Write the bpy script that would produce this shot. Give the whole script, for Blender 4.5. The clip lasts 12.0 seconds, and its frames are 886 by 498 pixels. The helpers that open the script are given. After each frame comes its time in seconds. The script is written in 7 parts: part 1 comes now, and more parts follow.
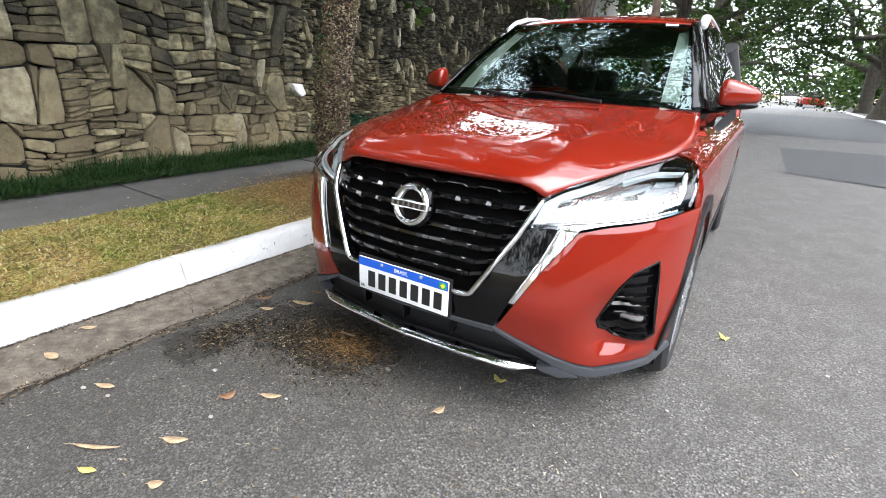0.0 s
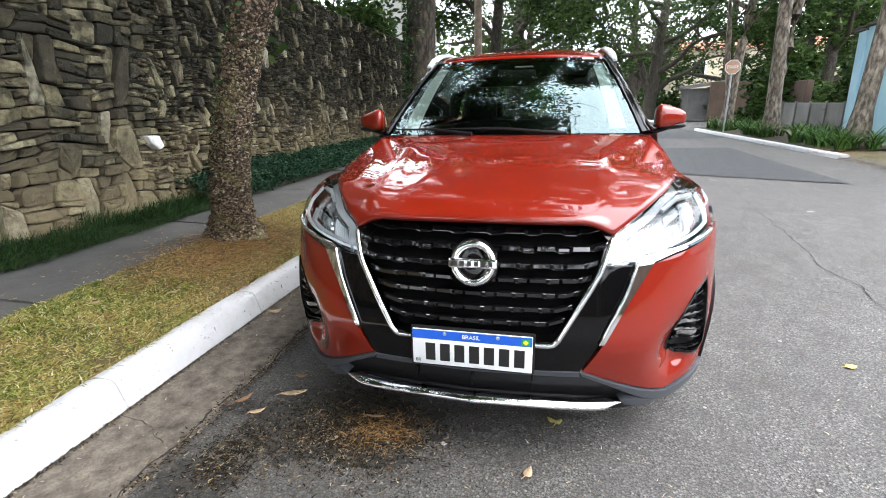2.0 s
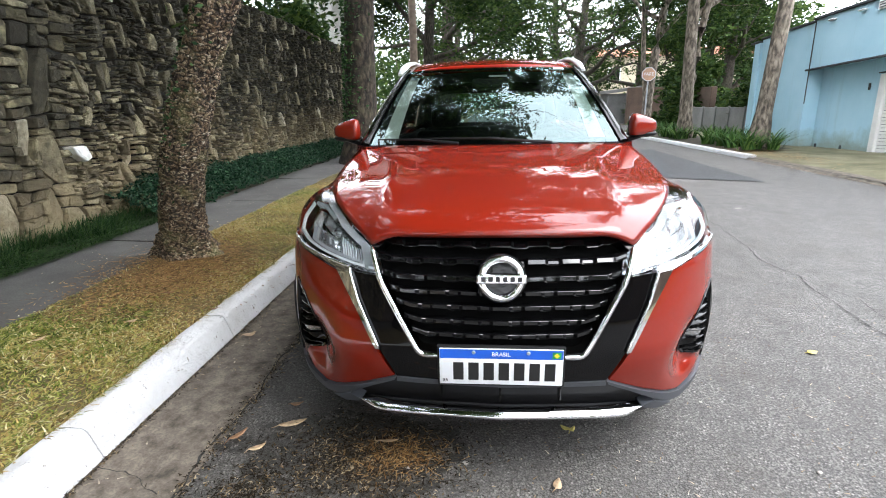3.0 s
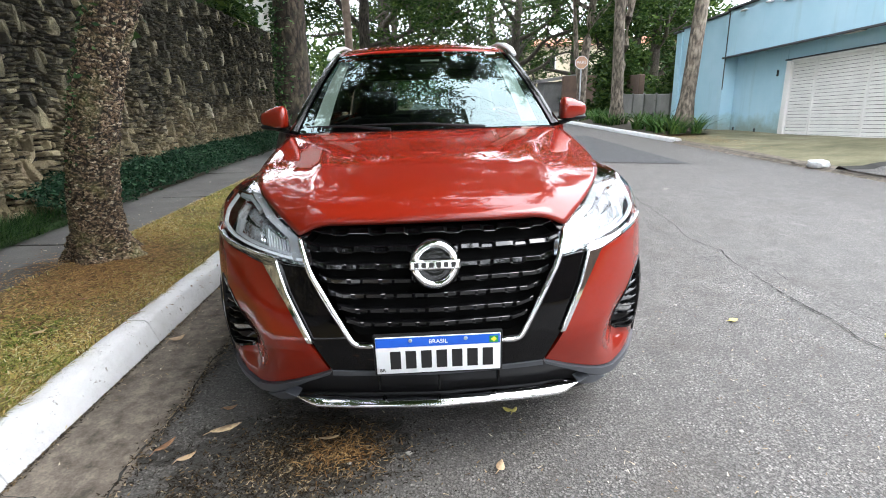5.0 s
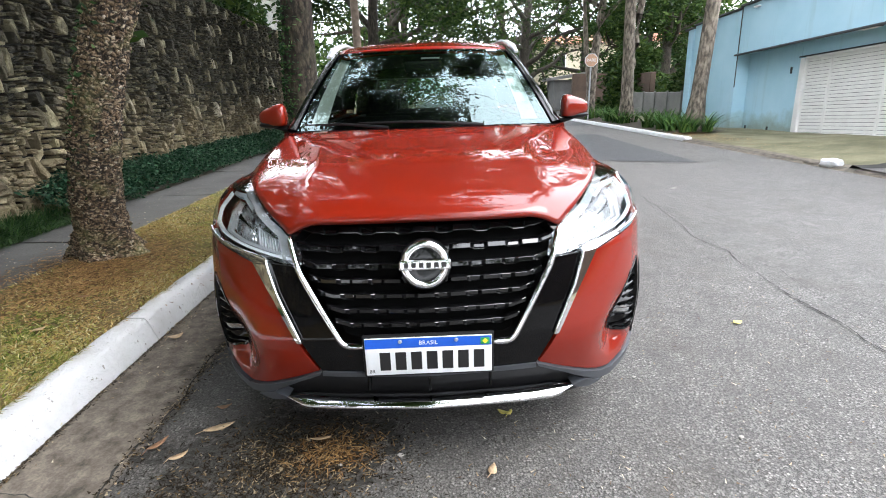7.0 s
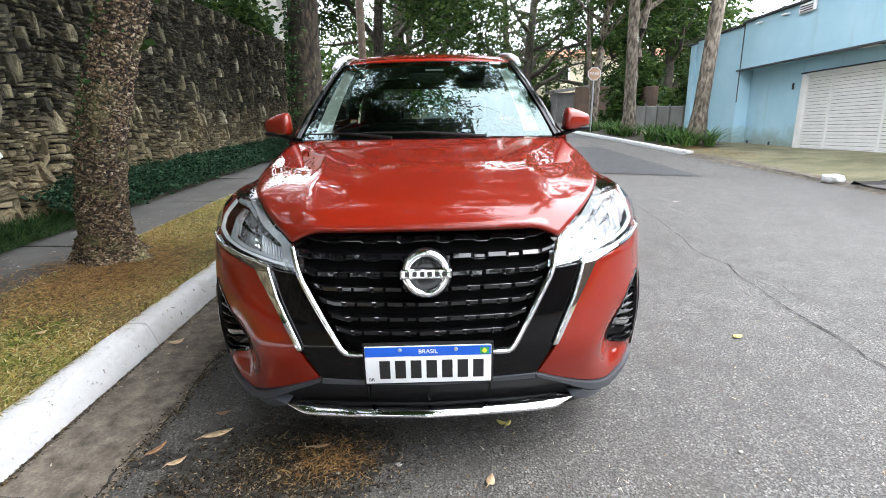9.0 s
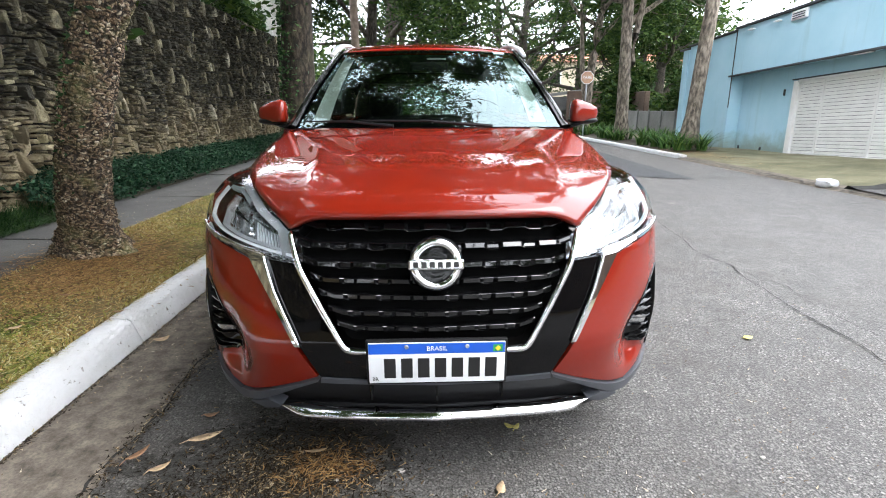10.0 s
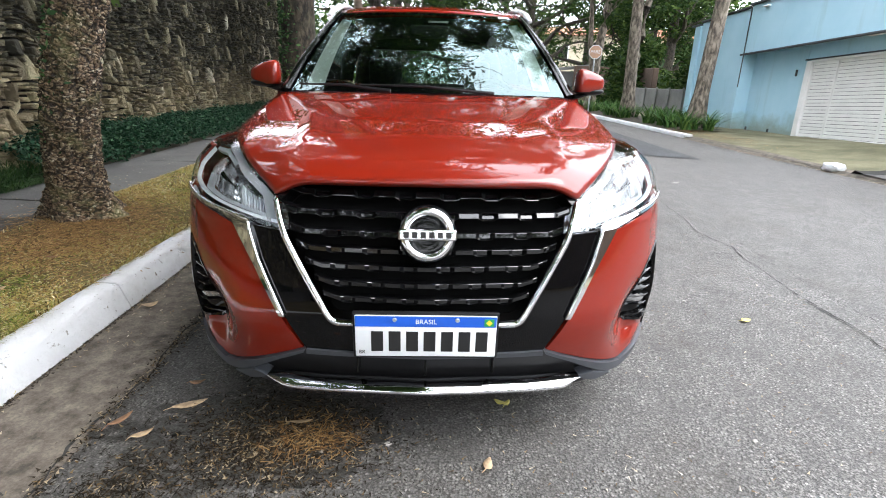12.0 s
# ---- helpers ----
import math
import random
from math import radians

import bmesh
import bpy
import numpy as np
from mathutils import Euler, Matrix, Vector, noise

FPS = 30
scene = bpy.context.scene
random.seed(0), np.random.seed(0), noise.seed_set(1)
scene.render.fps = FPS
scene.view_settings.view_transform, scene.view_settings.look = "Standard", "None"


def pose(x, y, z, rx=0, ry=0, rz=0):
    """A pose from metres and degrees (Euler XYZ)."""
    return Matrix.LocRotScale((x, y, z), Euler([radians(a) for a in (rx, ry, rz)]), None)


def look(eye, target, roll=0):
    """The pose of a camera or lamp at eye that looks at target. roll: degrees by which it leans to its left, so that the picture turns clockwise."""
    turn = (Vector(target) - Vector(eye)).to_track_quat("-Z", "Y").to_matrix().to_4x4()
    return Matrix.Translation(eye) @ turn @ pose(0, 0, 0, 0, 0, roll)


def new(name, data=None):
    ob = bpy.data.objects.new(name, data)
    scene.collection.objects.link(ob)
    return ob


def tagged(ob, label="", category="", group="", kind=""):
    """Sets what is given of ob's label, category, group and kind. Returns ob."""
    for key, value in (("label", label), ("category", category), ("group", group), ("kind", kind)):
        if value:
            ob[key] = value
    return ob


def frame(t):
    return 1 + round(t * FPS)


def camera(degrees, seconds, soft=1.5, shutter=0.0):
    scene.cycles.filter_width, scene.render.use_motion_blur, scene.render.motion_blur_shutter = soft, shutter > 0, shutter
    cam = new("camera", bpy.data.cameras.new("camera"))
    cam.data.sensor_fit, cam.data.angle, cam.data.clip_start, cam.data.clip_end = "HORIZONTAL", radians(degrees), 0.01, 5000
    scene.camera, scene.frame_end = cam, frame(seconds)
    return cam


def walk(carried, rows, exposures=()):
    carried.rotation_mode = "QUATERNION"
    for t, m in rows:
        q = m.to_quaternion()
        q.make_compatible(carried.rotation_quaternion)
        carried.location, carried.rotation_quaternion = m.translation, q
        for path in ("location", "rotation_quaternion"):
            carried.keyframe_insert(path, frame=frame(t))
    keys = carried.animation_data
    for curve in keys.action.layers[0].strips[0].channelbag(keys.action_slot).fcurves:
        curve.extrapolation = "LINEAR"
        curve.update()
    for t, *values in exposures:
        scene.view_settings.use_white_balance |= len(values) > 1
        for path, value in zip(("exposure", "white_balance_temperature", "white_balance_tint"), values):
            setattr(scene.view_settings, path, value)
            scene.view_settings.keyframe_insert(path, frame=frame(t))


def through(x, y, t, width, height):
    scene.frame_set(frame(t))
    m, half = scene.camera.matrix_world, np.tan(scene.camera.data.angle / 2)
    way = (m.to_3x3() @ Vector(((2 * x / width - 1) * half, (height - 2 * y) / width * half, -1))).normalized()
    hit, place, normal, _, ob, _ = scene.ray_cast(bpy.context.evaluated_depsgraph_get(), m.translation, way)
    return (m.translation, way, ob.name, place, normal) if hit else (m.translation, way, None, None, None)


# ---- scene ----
cam = camera(85.9, 12.0, soft=1.0)
PATH = [
    (0, (0.95, -1.252, 1.165), (-0.046, 0.342, 0.482), 2.9),
    (0.5, (0.811, -1.436, 1.211), (-0.078, 0.239, 0.575), 3.0),
    (1, (0.629, -1.537, 1.245), (-0.074, 0.241, 0.657), 1.6),
    (1.5, (0.415, -1.459, 1.218), (-0.121, 0.388, 0.668), 0.3),
    (2, (0.231, -1.396, 1.231), (-0.196, 0.47, 0.653), -1.2),
    (2.5, (0.059, -1.39, 1.246), (-0.275, 0.497, 0.673), -1.5),
    (3, (-0.071, -1.387, 1.267), (-0.222, 0.524, 0.697), -1.2),
    (3.2, (-0.076, -1.387, 1.262), (-0.18, 0.53, 0.704), -1.2),
    (4.8, (-0.034, -1.366, 1.246), (0.023, 0.54, 0.642), -1.8),
    (5, (-0.024, -1.354, 1.24), (0.045, 0.548, 0.628), -1.8),
    (5.5, (0.012, -1.337, 1.237), (0.092, 0.562, 0.612), -1.7),
    (6, (0.022, -1.324, 1.23), (0.086, 0.572, 0.595), -2.0),
    (6.5, (0.03, -1.326, 1.24), (0.076, 0.572, 0.612), -2.1),
    (7, (0.035, -1.331, 1.235), (0.065, 0.571, 0.618), -1.9),
    (9, (0.036, -1.344, 1.238), (0.061, 0.57, 0.661), -1.1),
    (9.5, (-0.001, -1.33, 1.224), (0.023, 0.586, 0.649), -0.6),
    (10, (-0.026, -1.247, 1.168), (0.042, 0.67, 0.601), -0.1),
    (10.5, (-0.013, -1.096, 1.068), (0.043, 0.818, 0.49), 0.2),
    (11, (-0.011, -1.028, 1.002), (0.053, 0.875, 0.39), 1.2),
    (11.5, (0.003, -1.053, 1.028), (0.085, 0.841, 0.39), 1.9),
    (12, (-0.002, -1.193, 1.139), (0.067, 0.691, 0.471), 1.6),
]
walk(cam, [(t, look(eye, target, roll)) for t, eye, target, roll in PATH])

# ---- light: bright overcast sky with a wide soft sun ----
SUN_EL, SUN_AZ = 55.0, 105.0
world = bpy.data.worlds.new("overcast_sky")
scene.world = world
world.use_nodes = True
wn = world.node_tree
wn.nodes.clear()
w_out = wn.nodes.new("ShaderNodeOutputWorld")
w_bg = wn.nodes.new("ShaderNodeBackground")
w_sky = wn.nodes.new("ShaderNodeTexSky")
w_hsv = wn.nodes.new("ShaderNodeHueSaturation")
w_sky.sky_type = "NISHITA"
w_sky.sun_disc = False
w_sky.sun_elevation = radians(SUN_EL)
w_sky.sun_rotation = radians(SUN_AZ)
w_sky.dust_density = 4.0
w_hsv.inputs["Saturation"].default_value = 0.45
w_bg.inputs["Strength"].default_value = 0.15
wn.links.new(w_sky.outputs[0], w_hsv.inputs["Color"])
# an even cloud layer lies over the clear sky
w_mix = wn.nodes.new("ShaderNodeMix")
w_mix.data_type = "RGBA"
w_mix.inputs[0].default_value = 0.75
w_mix.inputs[7].default_value = (13.0, 13.7, 14.9, 1)
wn.links.new(w_hsv.outputs[0], w_mix.inputs[6])
wn.links.new(w_mix.outputs[2], w_bg.inputs[0])
wn.links.new(w_bg.outputs[0], w_out.inputs[0])

sun = new("sun", bpy.data.lights.new("sun", "SUN"))
sun.data.energy, sun.data.angle, sun.data.color = 0.6, radians(40), (1.0, 0.98, 0.95)
_az, _el = radians(SUN_AZ), radians(SUN_EL)
sun_from = Vector((math.sin(_az) * math.cos(_el), math.cos(_az) * math.cos(_el), math.sin(_el)))
sun.matrix_world = look(sun_from * 30, (0, 0, 0))
scene.view_settings.exposure = 1.95

# ---- materials ----
class Nodes:
    """A small builder for node materials."""

    def __init__(self, name):
        self.m = bpy.data.materials.new(name)
        self.m.use_nodes = True
        self.t = self.m.node_tree
        self.b = self.t.nodes["Principled BSDF"]
        self.co = self.t.nodes.new("ShaderNodeTexCoord")

    def add(self, kind, **sets):
        n = self.t.nodes.new(kind)
        for k, v in sets.items():
            n.inputs[k.replace("_", " ")].default_value = v
        return n

    def link(self, a, b):
        self.t.links.new(a, b)

    def noise(self, scale, detail=4.0, rough=0.55, space="Object", stretch=None):
        n = self.add("ShaderNodeTexNoise", Scale=scale, Detail=detail, Roughness=rough)
        src = self.co.outputs[space]
        if stretch:
            mp = self.t.nodes.new("ShaderNodeMapping")
            mp.inputs["Scale"].default_value = stretch
            self.link(src, mp.inputs[0])
            src = mp.outputs[0]
        self.link(src, n.inputs["Vector"])
        return n.outputs["Fac"]

    def cells(self, scale, feature="F1", space="Object", out="Distance"):
        n = self.add("ShaderNodeTexVoronoi", Scale=scale)
        n.feature = feature
        self.link(self.co.outputs[space], n.inputs["Vector"])
        return n.outputs[out]

    def ramp(self, fac, *stops):
        n = self.t.nodes.new("ShaderNodeValToRGB")
        els = n.color_ramp.elements
        while len(els) < len(stops):
            els.new(0.5)
        for e, (p, c) in zip(els, stops):
            e.position = p
            e.color = (*c, 1) if len(c) == 3 else c
        self.link(fac, n.inputs[0])
        return n.outputs[0]

    def mix(self, fac, a, b, blend="MIX"):
        n = self.t.nodes.new("ShaderNodeMix")
        n.data_type, n.blend_type = "RGBA", blend
        for sock, v in ((n.inputs[0], fac), (n.inputs[6], a), (n.inputs[7], b)):
            if isinstance(v, (int, float)):
                sock.default_value = v
            elif isinstance(v, tuple):
                sock.default_value = (*v, 1)
            else:
                self.link(v, sock)
        return n.outputs[2]

    def math(self, op, a, b=0.0):
        n = self.t.nodes.new("ShaderNodeMath")
        n.operation = op
        for sock, v in ((n.inputs[0], a), (n.inputs[1], b)):
            if isinstance(v, (int, float)):
                sock.default_value = v
            else:
                self.link(v, sock)
        return n.outputs[0]

    def piece_random(self):
        o = self.t.nodes.new("ShaderNodeObjectInfo").outputs["Random"]
        g = self.t.nodes.new("ShaderNodeNewGeometry").outputs["Random Per Island"]
        return self.math("FRACT", self.math("ADD", o, g))

    def bump(self, height, strength=0.3, distance=0.01):
        n = self.add("ShaderNodeBump", Strength=strength, Distance=distance)
        self.link(height, n.inputs["Height"])
        self.link(n.outputs[0], self.b.inputs["Normal"])

    def set(self, **kw):
        for k, v in kw.items():
            s = self.b.inputs[k.replace("_", " ")]
            if isinstance(v, (int, float)):
                s.default_value = v
            elif isinstance(v, tuple):
                s.default_value = (*v, 1)
            else:
                self.link(v, s)
        return self


def plain(name, color, rough=0.5, metal=0.0, grain=0.12, scale=30.0, **kw):
    n = Nodes(name)
    f = n.noise(scale, 5)
    lo = tuple(c * (1 - grain) for c in color)
    hi = tuple(min(1, c * (1 + grain)) for c in color)
    n.set(Base_Color=n.ramp(f, (0.3, lo), (0.7, hi)), Roughness=rough, Metallic=metal, **kw)
    return n.m


def make_paint():
    n = Nodes("red_car_paint")
    flake = n.cells(2600, out="Color")
    tone = n.mix(0.10, (0.180, 0.0096, 0.0025), flake, "OVERLAY")
    n.set(Base_Color=tone, Metallic=0.06, Roughness=0.5, Specular_IOR_Level=0.06, Coat_Weight=1.0, Coat_Roughness=0.008, Coat_IOR=1.6)
    return n.m


def make_gloss_black():
    n = Nodes("gloss_black_plastic")
    dust = n.noise(60, 6)
    n.set(Base_Color=n.ramp(dust, (0.35, (0.002, 0.002, 0.0025)), (0.8, (0.004, 0.004, 0.004))), Roughness=0.03, Specular_IOR_Level=0.32)
    return n.m


def make_glass(name, tint, ior=1.5, rough=0.0, sheen=(1, 1, 1)):
    n = Nodes(name)
    out = n.t.nodes["Material Output"]
    tr = n.t.nodes.new("ShaderNodeBsdfTransparent")
    tr.inputs[0].default_value = (*tint, 1)
    gl = n.t.nodes.new("ShaderNodeBsdfGlossy")
    gl.inputs["Color"].default_value = (*sheen, 1)
    gl.inputs["Roughness"].default_value = rough
    fr = n.add("ShaderNodeFresnel", IOR=ior)
    mx = n.t.nodes.new("ShaderNodeMixShader")
    n.link(fr.outputs[0], mx.inputs[0])
    n.link(tr.outputs[0], mx.inputs[1])
    n.link(gl.outputs[0], mx.inputs[2])
    n.link(mx.outputs[0], out.inputs[0])
    return n.m


def make_asphalt(name, dark, light, chip, chips=0.5):
    """Worn asphalt: stones of two sizes and uneven tone, set in dark binder."""
    n = Nodes(name)
    big = n.noise(0.55, 4)
    mid = n.noise(5, 7, 0.68)
    wob = n.t.nodes.new("ShaderNodeTexNoise")
    wob.inputs["Scale"].default_value = 160
    n.link(n.co.outputs["Object"], wob.inputs["Vector"])
    place = n.mix(0.006, n.co.outputs["Object"], wob.outputs["Color"], "ADD")

    def stones(scale, floor, top):
        v = n.add("ShaderNodeTexVoronoi", Scale=scale)
        n.link(place, v.inputs["Vector"])
        sep = n.t.nodes.new("ShaderNodeSeparateColor")
        n.link(v.outputs["Color"], sep.inputs[0])
        tone = n.ramp(sep.outputs[0], (0.0, floor), (chips, light), (0.86, tuple(c * 1.25 for c in light)), (1.0, top))
        return tone, v.outputs["Distance"]

    tone, gap = stones(105, dark, chip)
    fine, gap2 = stones(230, tuple(c * 0.5 for c in dark), light)
    binder = n.mix(n.ramp(gap2, (0.30, (1, 1, 1)), (0.55, (0, 0, 0))), tuple(c * 0.22 for c in dark), fine)
    base = n.mix(n.ramp(gap, (0.36, (1, 1, 1)), (0.56, (0, 0, 0))), binder, tone)
    base = n.mix(n.ramp(mid, (0.36, (0.50, 0.50, 0.50)), (0.60, (0, 0, 0))), base, tuple(c * 0.42 for c in dark))
    base = n.mix(n.ramp(big, (0.35, (0.30, 0.30, 0.30)), (0.66, (0, 0, 0))), base, tuple(c * 0.7 for c in dark))
    soil = n.noise(1.9, 7, 0.72)
    base = n.mix(n.ramp(soil, (0.50, (0, 0, 0)), (0.70, (0.45, 0.45, 0.45))), base, (dark[0] * 0.66, dark[1] * 0.60, dark[2] * 0.52))
    # gutter dirt with a ragged edge; shade under the trees is painted in too
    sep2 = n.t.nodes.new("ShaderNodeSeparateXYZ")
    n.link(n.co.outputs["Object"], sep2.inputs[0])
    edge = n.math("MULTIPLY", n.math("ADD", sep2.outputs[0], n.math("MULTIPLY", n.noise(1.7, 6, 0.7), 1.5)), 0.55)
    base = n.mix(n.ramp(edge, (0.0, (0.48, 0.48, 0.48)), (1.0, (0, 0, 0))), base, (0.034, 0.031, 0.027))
    n.set(Base_Color=base, Roughness=0.60, Specular_IOR_Level=0.55)
    n.bump(n.math("ADD", n.math("MULTIPLY", gap, -1.0), n.math("MULTIPLY", gap2, -0.4)), 0.8, 0.006)
    return n.m


def make_kerb_paint():
    n = Nodes("white_kerb_paint")
    chip = n.noise(34, 8, 0.7)
    dirt = n.noise(4, 6, 0.65)
    col = n.mix(n.ramp(dirt, (0.42, (0, 0, 0)), (0.80, (0.5, 0.5, 0.5))), (0.72, 0.73, 0.745), (0.36, 0.35, 0.32))
    col = n.mix(n.ramp(chip, (0.62, (0, 0, 0)), (0.67, (1, 1, 1))), col, (0.25, 0.235, 0.21))
    n.set(Base_Color=col, Roughness=0.75)
    n.bump(n.math("ADD", n.math("MULTIPLY", chip, 1.8), n.noise(12, 6)), 0.9, 0.016)
    return n.m


def make_concrete(name, a, b, scale=3.0, wet=0.0):
    n = Nodes(name)
    f = n.noise(scale, 8, 0.65)
    g = n.noise(90, 4, 0.7)
    col = n.mix(n.ramp(f, (0.3, (0, 0, 0)), (0.72, (1, 1, 1))), a, b)
    col = n.mix(n.ramp(g, (0.3, (0.5, 0.5, 0.5)), (0.6, (0, 0, 0))), col, tuple(c * 0.4 for c in a))
    n.set(Base_Color=col, Roughness=0.85 - wet)
    n.bump(n.math("ADD", g, n.math("MULTIPLY", f, 2.0)), 0.4, 0.006)
    return n.m


def make_stone(name, stops, stain, moss):
    n = Nodes(name)
    r = n.piece_random()
    tone = n.ramp(r, *stops)
    lich = n.noise(7.5, 9, 0.72)
    tone = n.mix(n.ramp(lich, (0.45, (0, 0, 0)), (0.58, (stain, stain, stain))), tone, (0.026, 0.022, 0.013))
    # broad dark weathering that runs over several stones
    broad = n.noise(2.3, 7, 0.7)
    tone = n.mix(n.ramp(broad, (0.50, (0, 0, 0)), (0.68, (0.5, 0.5, 0.5))), tone, (0.042, 0.036, 0.021))
    pale = n.noise(11, 8, 0.7)
    tone = n.mix(n.ramp(pale, (0.62, (0, 0, 0)), (0.76, (0.5, 0.5, 0.5))), tone, (0.46, 0.42, 0.30))
    fine = n.noise(60, 8, 0.75)
    tone = n.mix(n.ramp(fine, (0.36, (0.6, 0.6, 0.6)), (0.54, (0, 0, 0))), tone, (0.040, 0.033, 0.019))
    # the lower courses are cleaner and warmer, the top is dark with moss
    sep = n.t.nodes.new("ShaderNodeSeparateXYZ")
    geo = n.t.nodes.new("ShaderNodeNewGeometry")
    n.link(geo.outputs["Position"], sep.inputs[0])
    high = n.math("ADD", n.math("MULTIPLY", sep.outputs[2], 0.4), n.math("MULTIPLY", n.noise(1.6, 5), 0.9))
    # moss thickens up the street, with the trees' shade painted in
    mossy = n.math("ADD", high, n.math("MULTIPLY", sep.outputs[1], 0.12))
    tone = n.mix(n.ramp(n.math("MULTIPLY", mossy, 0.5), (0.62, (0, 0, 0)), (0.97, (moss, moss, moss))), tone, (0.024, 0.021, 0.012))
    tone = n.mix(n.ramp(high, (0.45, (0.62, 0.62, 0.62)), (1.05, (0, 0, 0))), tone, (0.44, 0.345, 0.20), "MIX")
    n.set(Base_Color=tone, Roughness=0.88)
    n.bump(n.math("ADD", fine, n.math("MULTIPLY", n.noise(14, 8, 0.7), 2.2)), 1.0, 0.022)
    return n.m


def make_bark(name, a, b, c, stretch=(1, 1, 0.35), scale=26):
    n = Nodes(name)
    f = n.noise(scale, 8, 0.7, stretch=stretch)
    vo = n.add("ShaderNodeTexVoronoi", Scale=scale * 1.1)
    mp = n.t.nodes.new("ShaderNodeMapping")
    mp.inputs["Scale"].default_value = stretch
    wob = n.mix(0.10, n.co.outputs["Object"], n.t.nodes.new("ShaderNodeTexNoise").outputs["Color"])
    n.link(wob, mp.inputs[0])
    n.link(mp.outputs[0], vo.inputs["Vector"])
    flake = n.math("ADD", n.math("MULTIPLY", vo.outputs["Distance"], -0.30), n.math("MULTIPLY", f, 0.95))
    g = n.noise(3.0, 5)
    col = n.ramp(flake, (0.20, a), (0.30, b), (0.44, c))
    tint = n.t.nodes.new("ShaderNodeSeparateColor")
    n.link(vo.outputs["Color"], tint.inputs[0])
    col = n.mix(n.math("MULTIPLY", tint.outputs[0], 0.45), col, tuple(q * 0.5 for q in b))
    col = n.mix(n.ramp(g, (0.5, (0, 0, 0)), (0.75, (0.35, 0.35, 0.35))), col, (0.10, 0.10, 0.055))
    n.set(Base_Color=col, Roughness=0.9)
    n.bump(flake, 0.9, 0.035)
    return n.m


def make_flaky_bark(name):
    """Bark in small curling flakes, each of its own tone, with dark gaps between them and moss in drifts."""
    n = Nodes(name)
    wob = n.t.nodes.new("ShaderNodeTexNoise")
    wob.inputs["Scale"].default_value = 22
    n.link(n.co.outputs["Object"], wob.inputs["Vector"])
    place = n.mix(0.05, n.co.outputs["Object"], wob.outputs["Color"], "ADD")
    mp = n.t.nodes.new("ShaderNodeMapping")
    mp.inputs["Scale"].default_value = (1, 1, 1.75)
    n.link(place, mp.inputs[0])
    vo = n.add("ShaderNodeTexVoronoi", Scale=42)
    n.link(mp.outputs[0], vo.inputs["Vector"])
    sep = n.t.nodes.new("ShaderNodeSeparateColor")
    n.link(vo.outputs["Color"], sep.inputs[0])
    tone = n.ramp(sep.outputs[0], (0.0, (0.10, 0.068, 0.042)), (0.35, (0.24, 0.162, 0.100)), (0.7, (0.36, 0.265, 0.170)), (0.92, (0.52, 0.42, 0.29)), (1.0, (0.66, 0.58, 0.45)))
    edge = n.math("ADD", vo.outputs["Distance"], n.math("MULTIPLY", n.noise(70, 6, 0.7), 0.30))
    tone = n.mix(n.ramp(edge, (0.58, (0, 0, 0)), (0.80, (1, 1, 1))), tone, (0.020, 0.014, 0.009))
    tone = n.mix(n.ramp(n.noise(120, 5, 0.7), (0.40, (0.6, 0.6, 0.6)), (0.55, (0, 0, 0))), tone, (0.05, 0.033, 0.02))
    moss = n.noise(4.0, 7, 0.7)
    tone = n.mix(n.ramp(moss, (0.52, (0, 0, 0)), (0.68, (0.55, 0.55, 0.55))), tone, (0.21, 0.21, 0.085))
    n.set(Base_Color=tone, Roughness=0.9)
    n.bump(n.math("SUBTRACT", n.math("MULTIPLY", sep.outputs[1], 0.5), edge), 1.0, 0.022)
    return n.m


def make_leafy(name, stops, rough=0.5, through=0.25, patch=None, scale=2.4):
    """Leaves or blades, each of its own tone; patch: a second set of tones that takes over in drifts."""
    n = Nodes(name)
    r = n.piece_random()
    tone = n.ramp(r, *stops)
    if patch:
        drift = n.math("ADD", n.noise(scale, 5, 0.6), n.math("MULTIPLY", n.math("SUBTRACT", n.math("FRACT", n.math("MULTIPLY", r, 7.31)), 0.5), 0.22))
        tone = n.mix(n.ramp(drift, (0.41, (0, 0, 0)), (0.55, (1, 1, 1))), tone, n.ramp(r, *patch))
    n.set(Base_Color=tone, Roughness=rough, Specular_IOR_Level=0.1)
    tl = n.t.nodes.new("ShaderNodeBsdfTranslucent")
    n.link(tone, tl.inputs[0])
    mx = n.t.nodes.new("ShaderNodeMixShader")
    mx.inputs[0].default_value = through
    n.link(n.b.outputs[0], mx.inputs[1])
    n.link(tl.outputs[0], mx.inputs[2])
    n.link(mx.outputs[0], n.t.nodes["Material Output"].inputs[0])
    return n.m


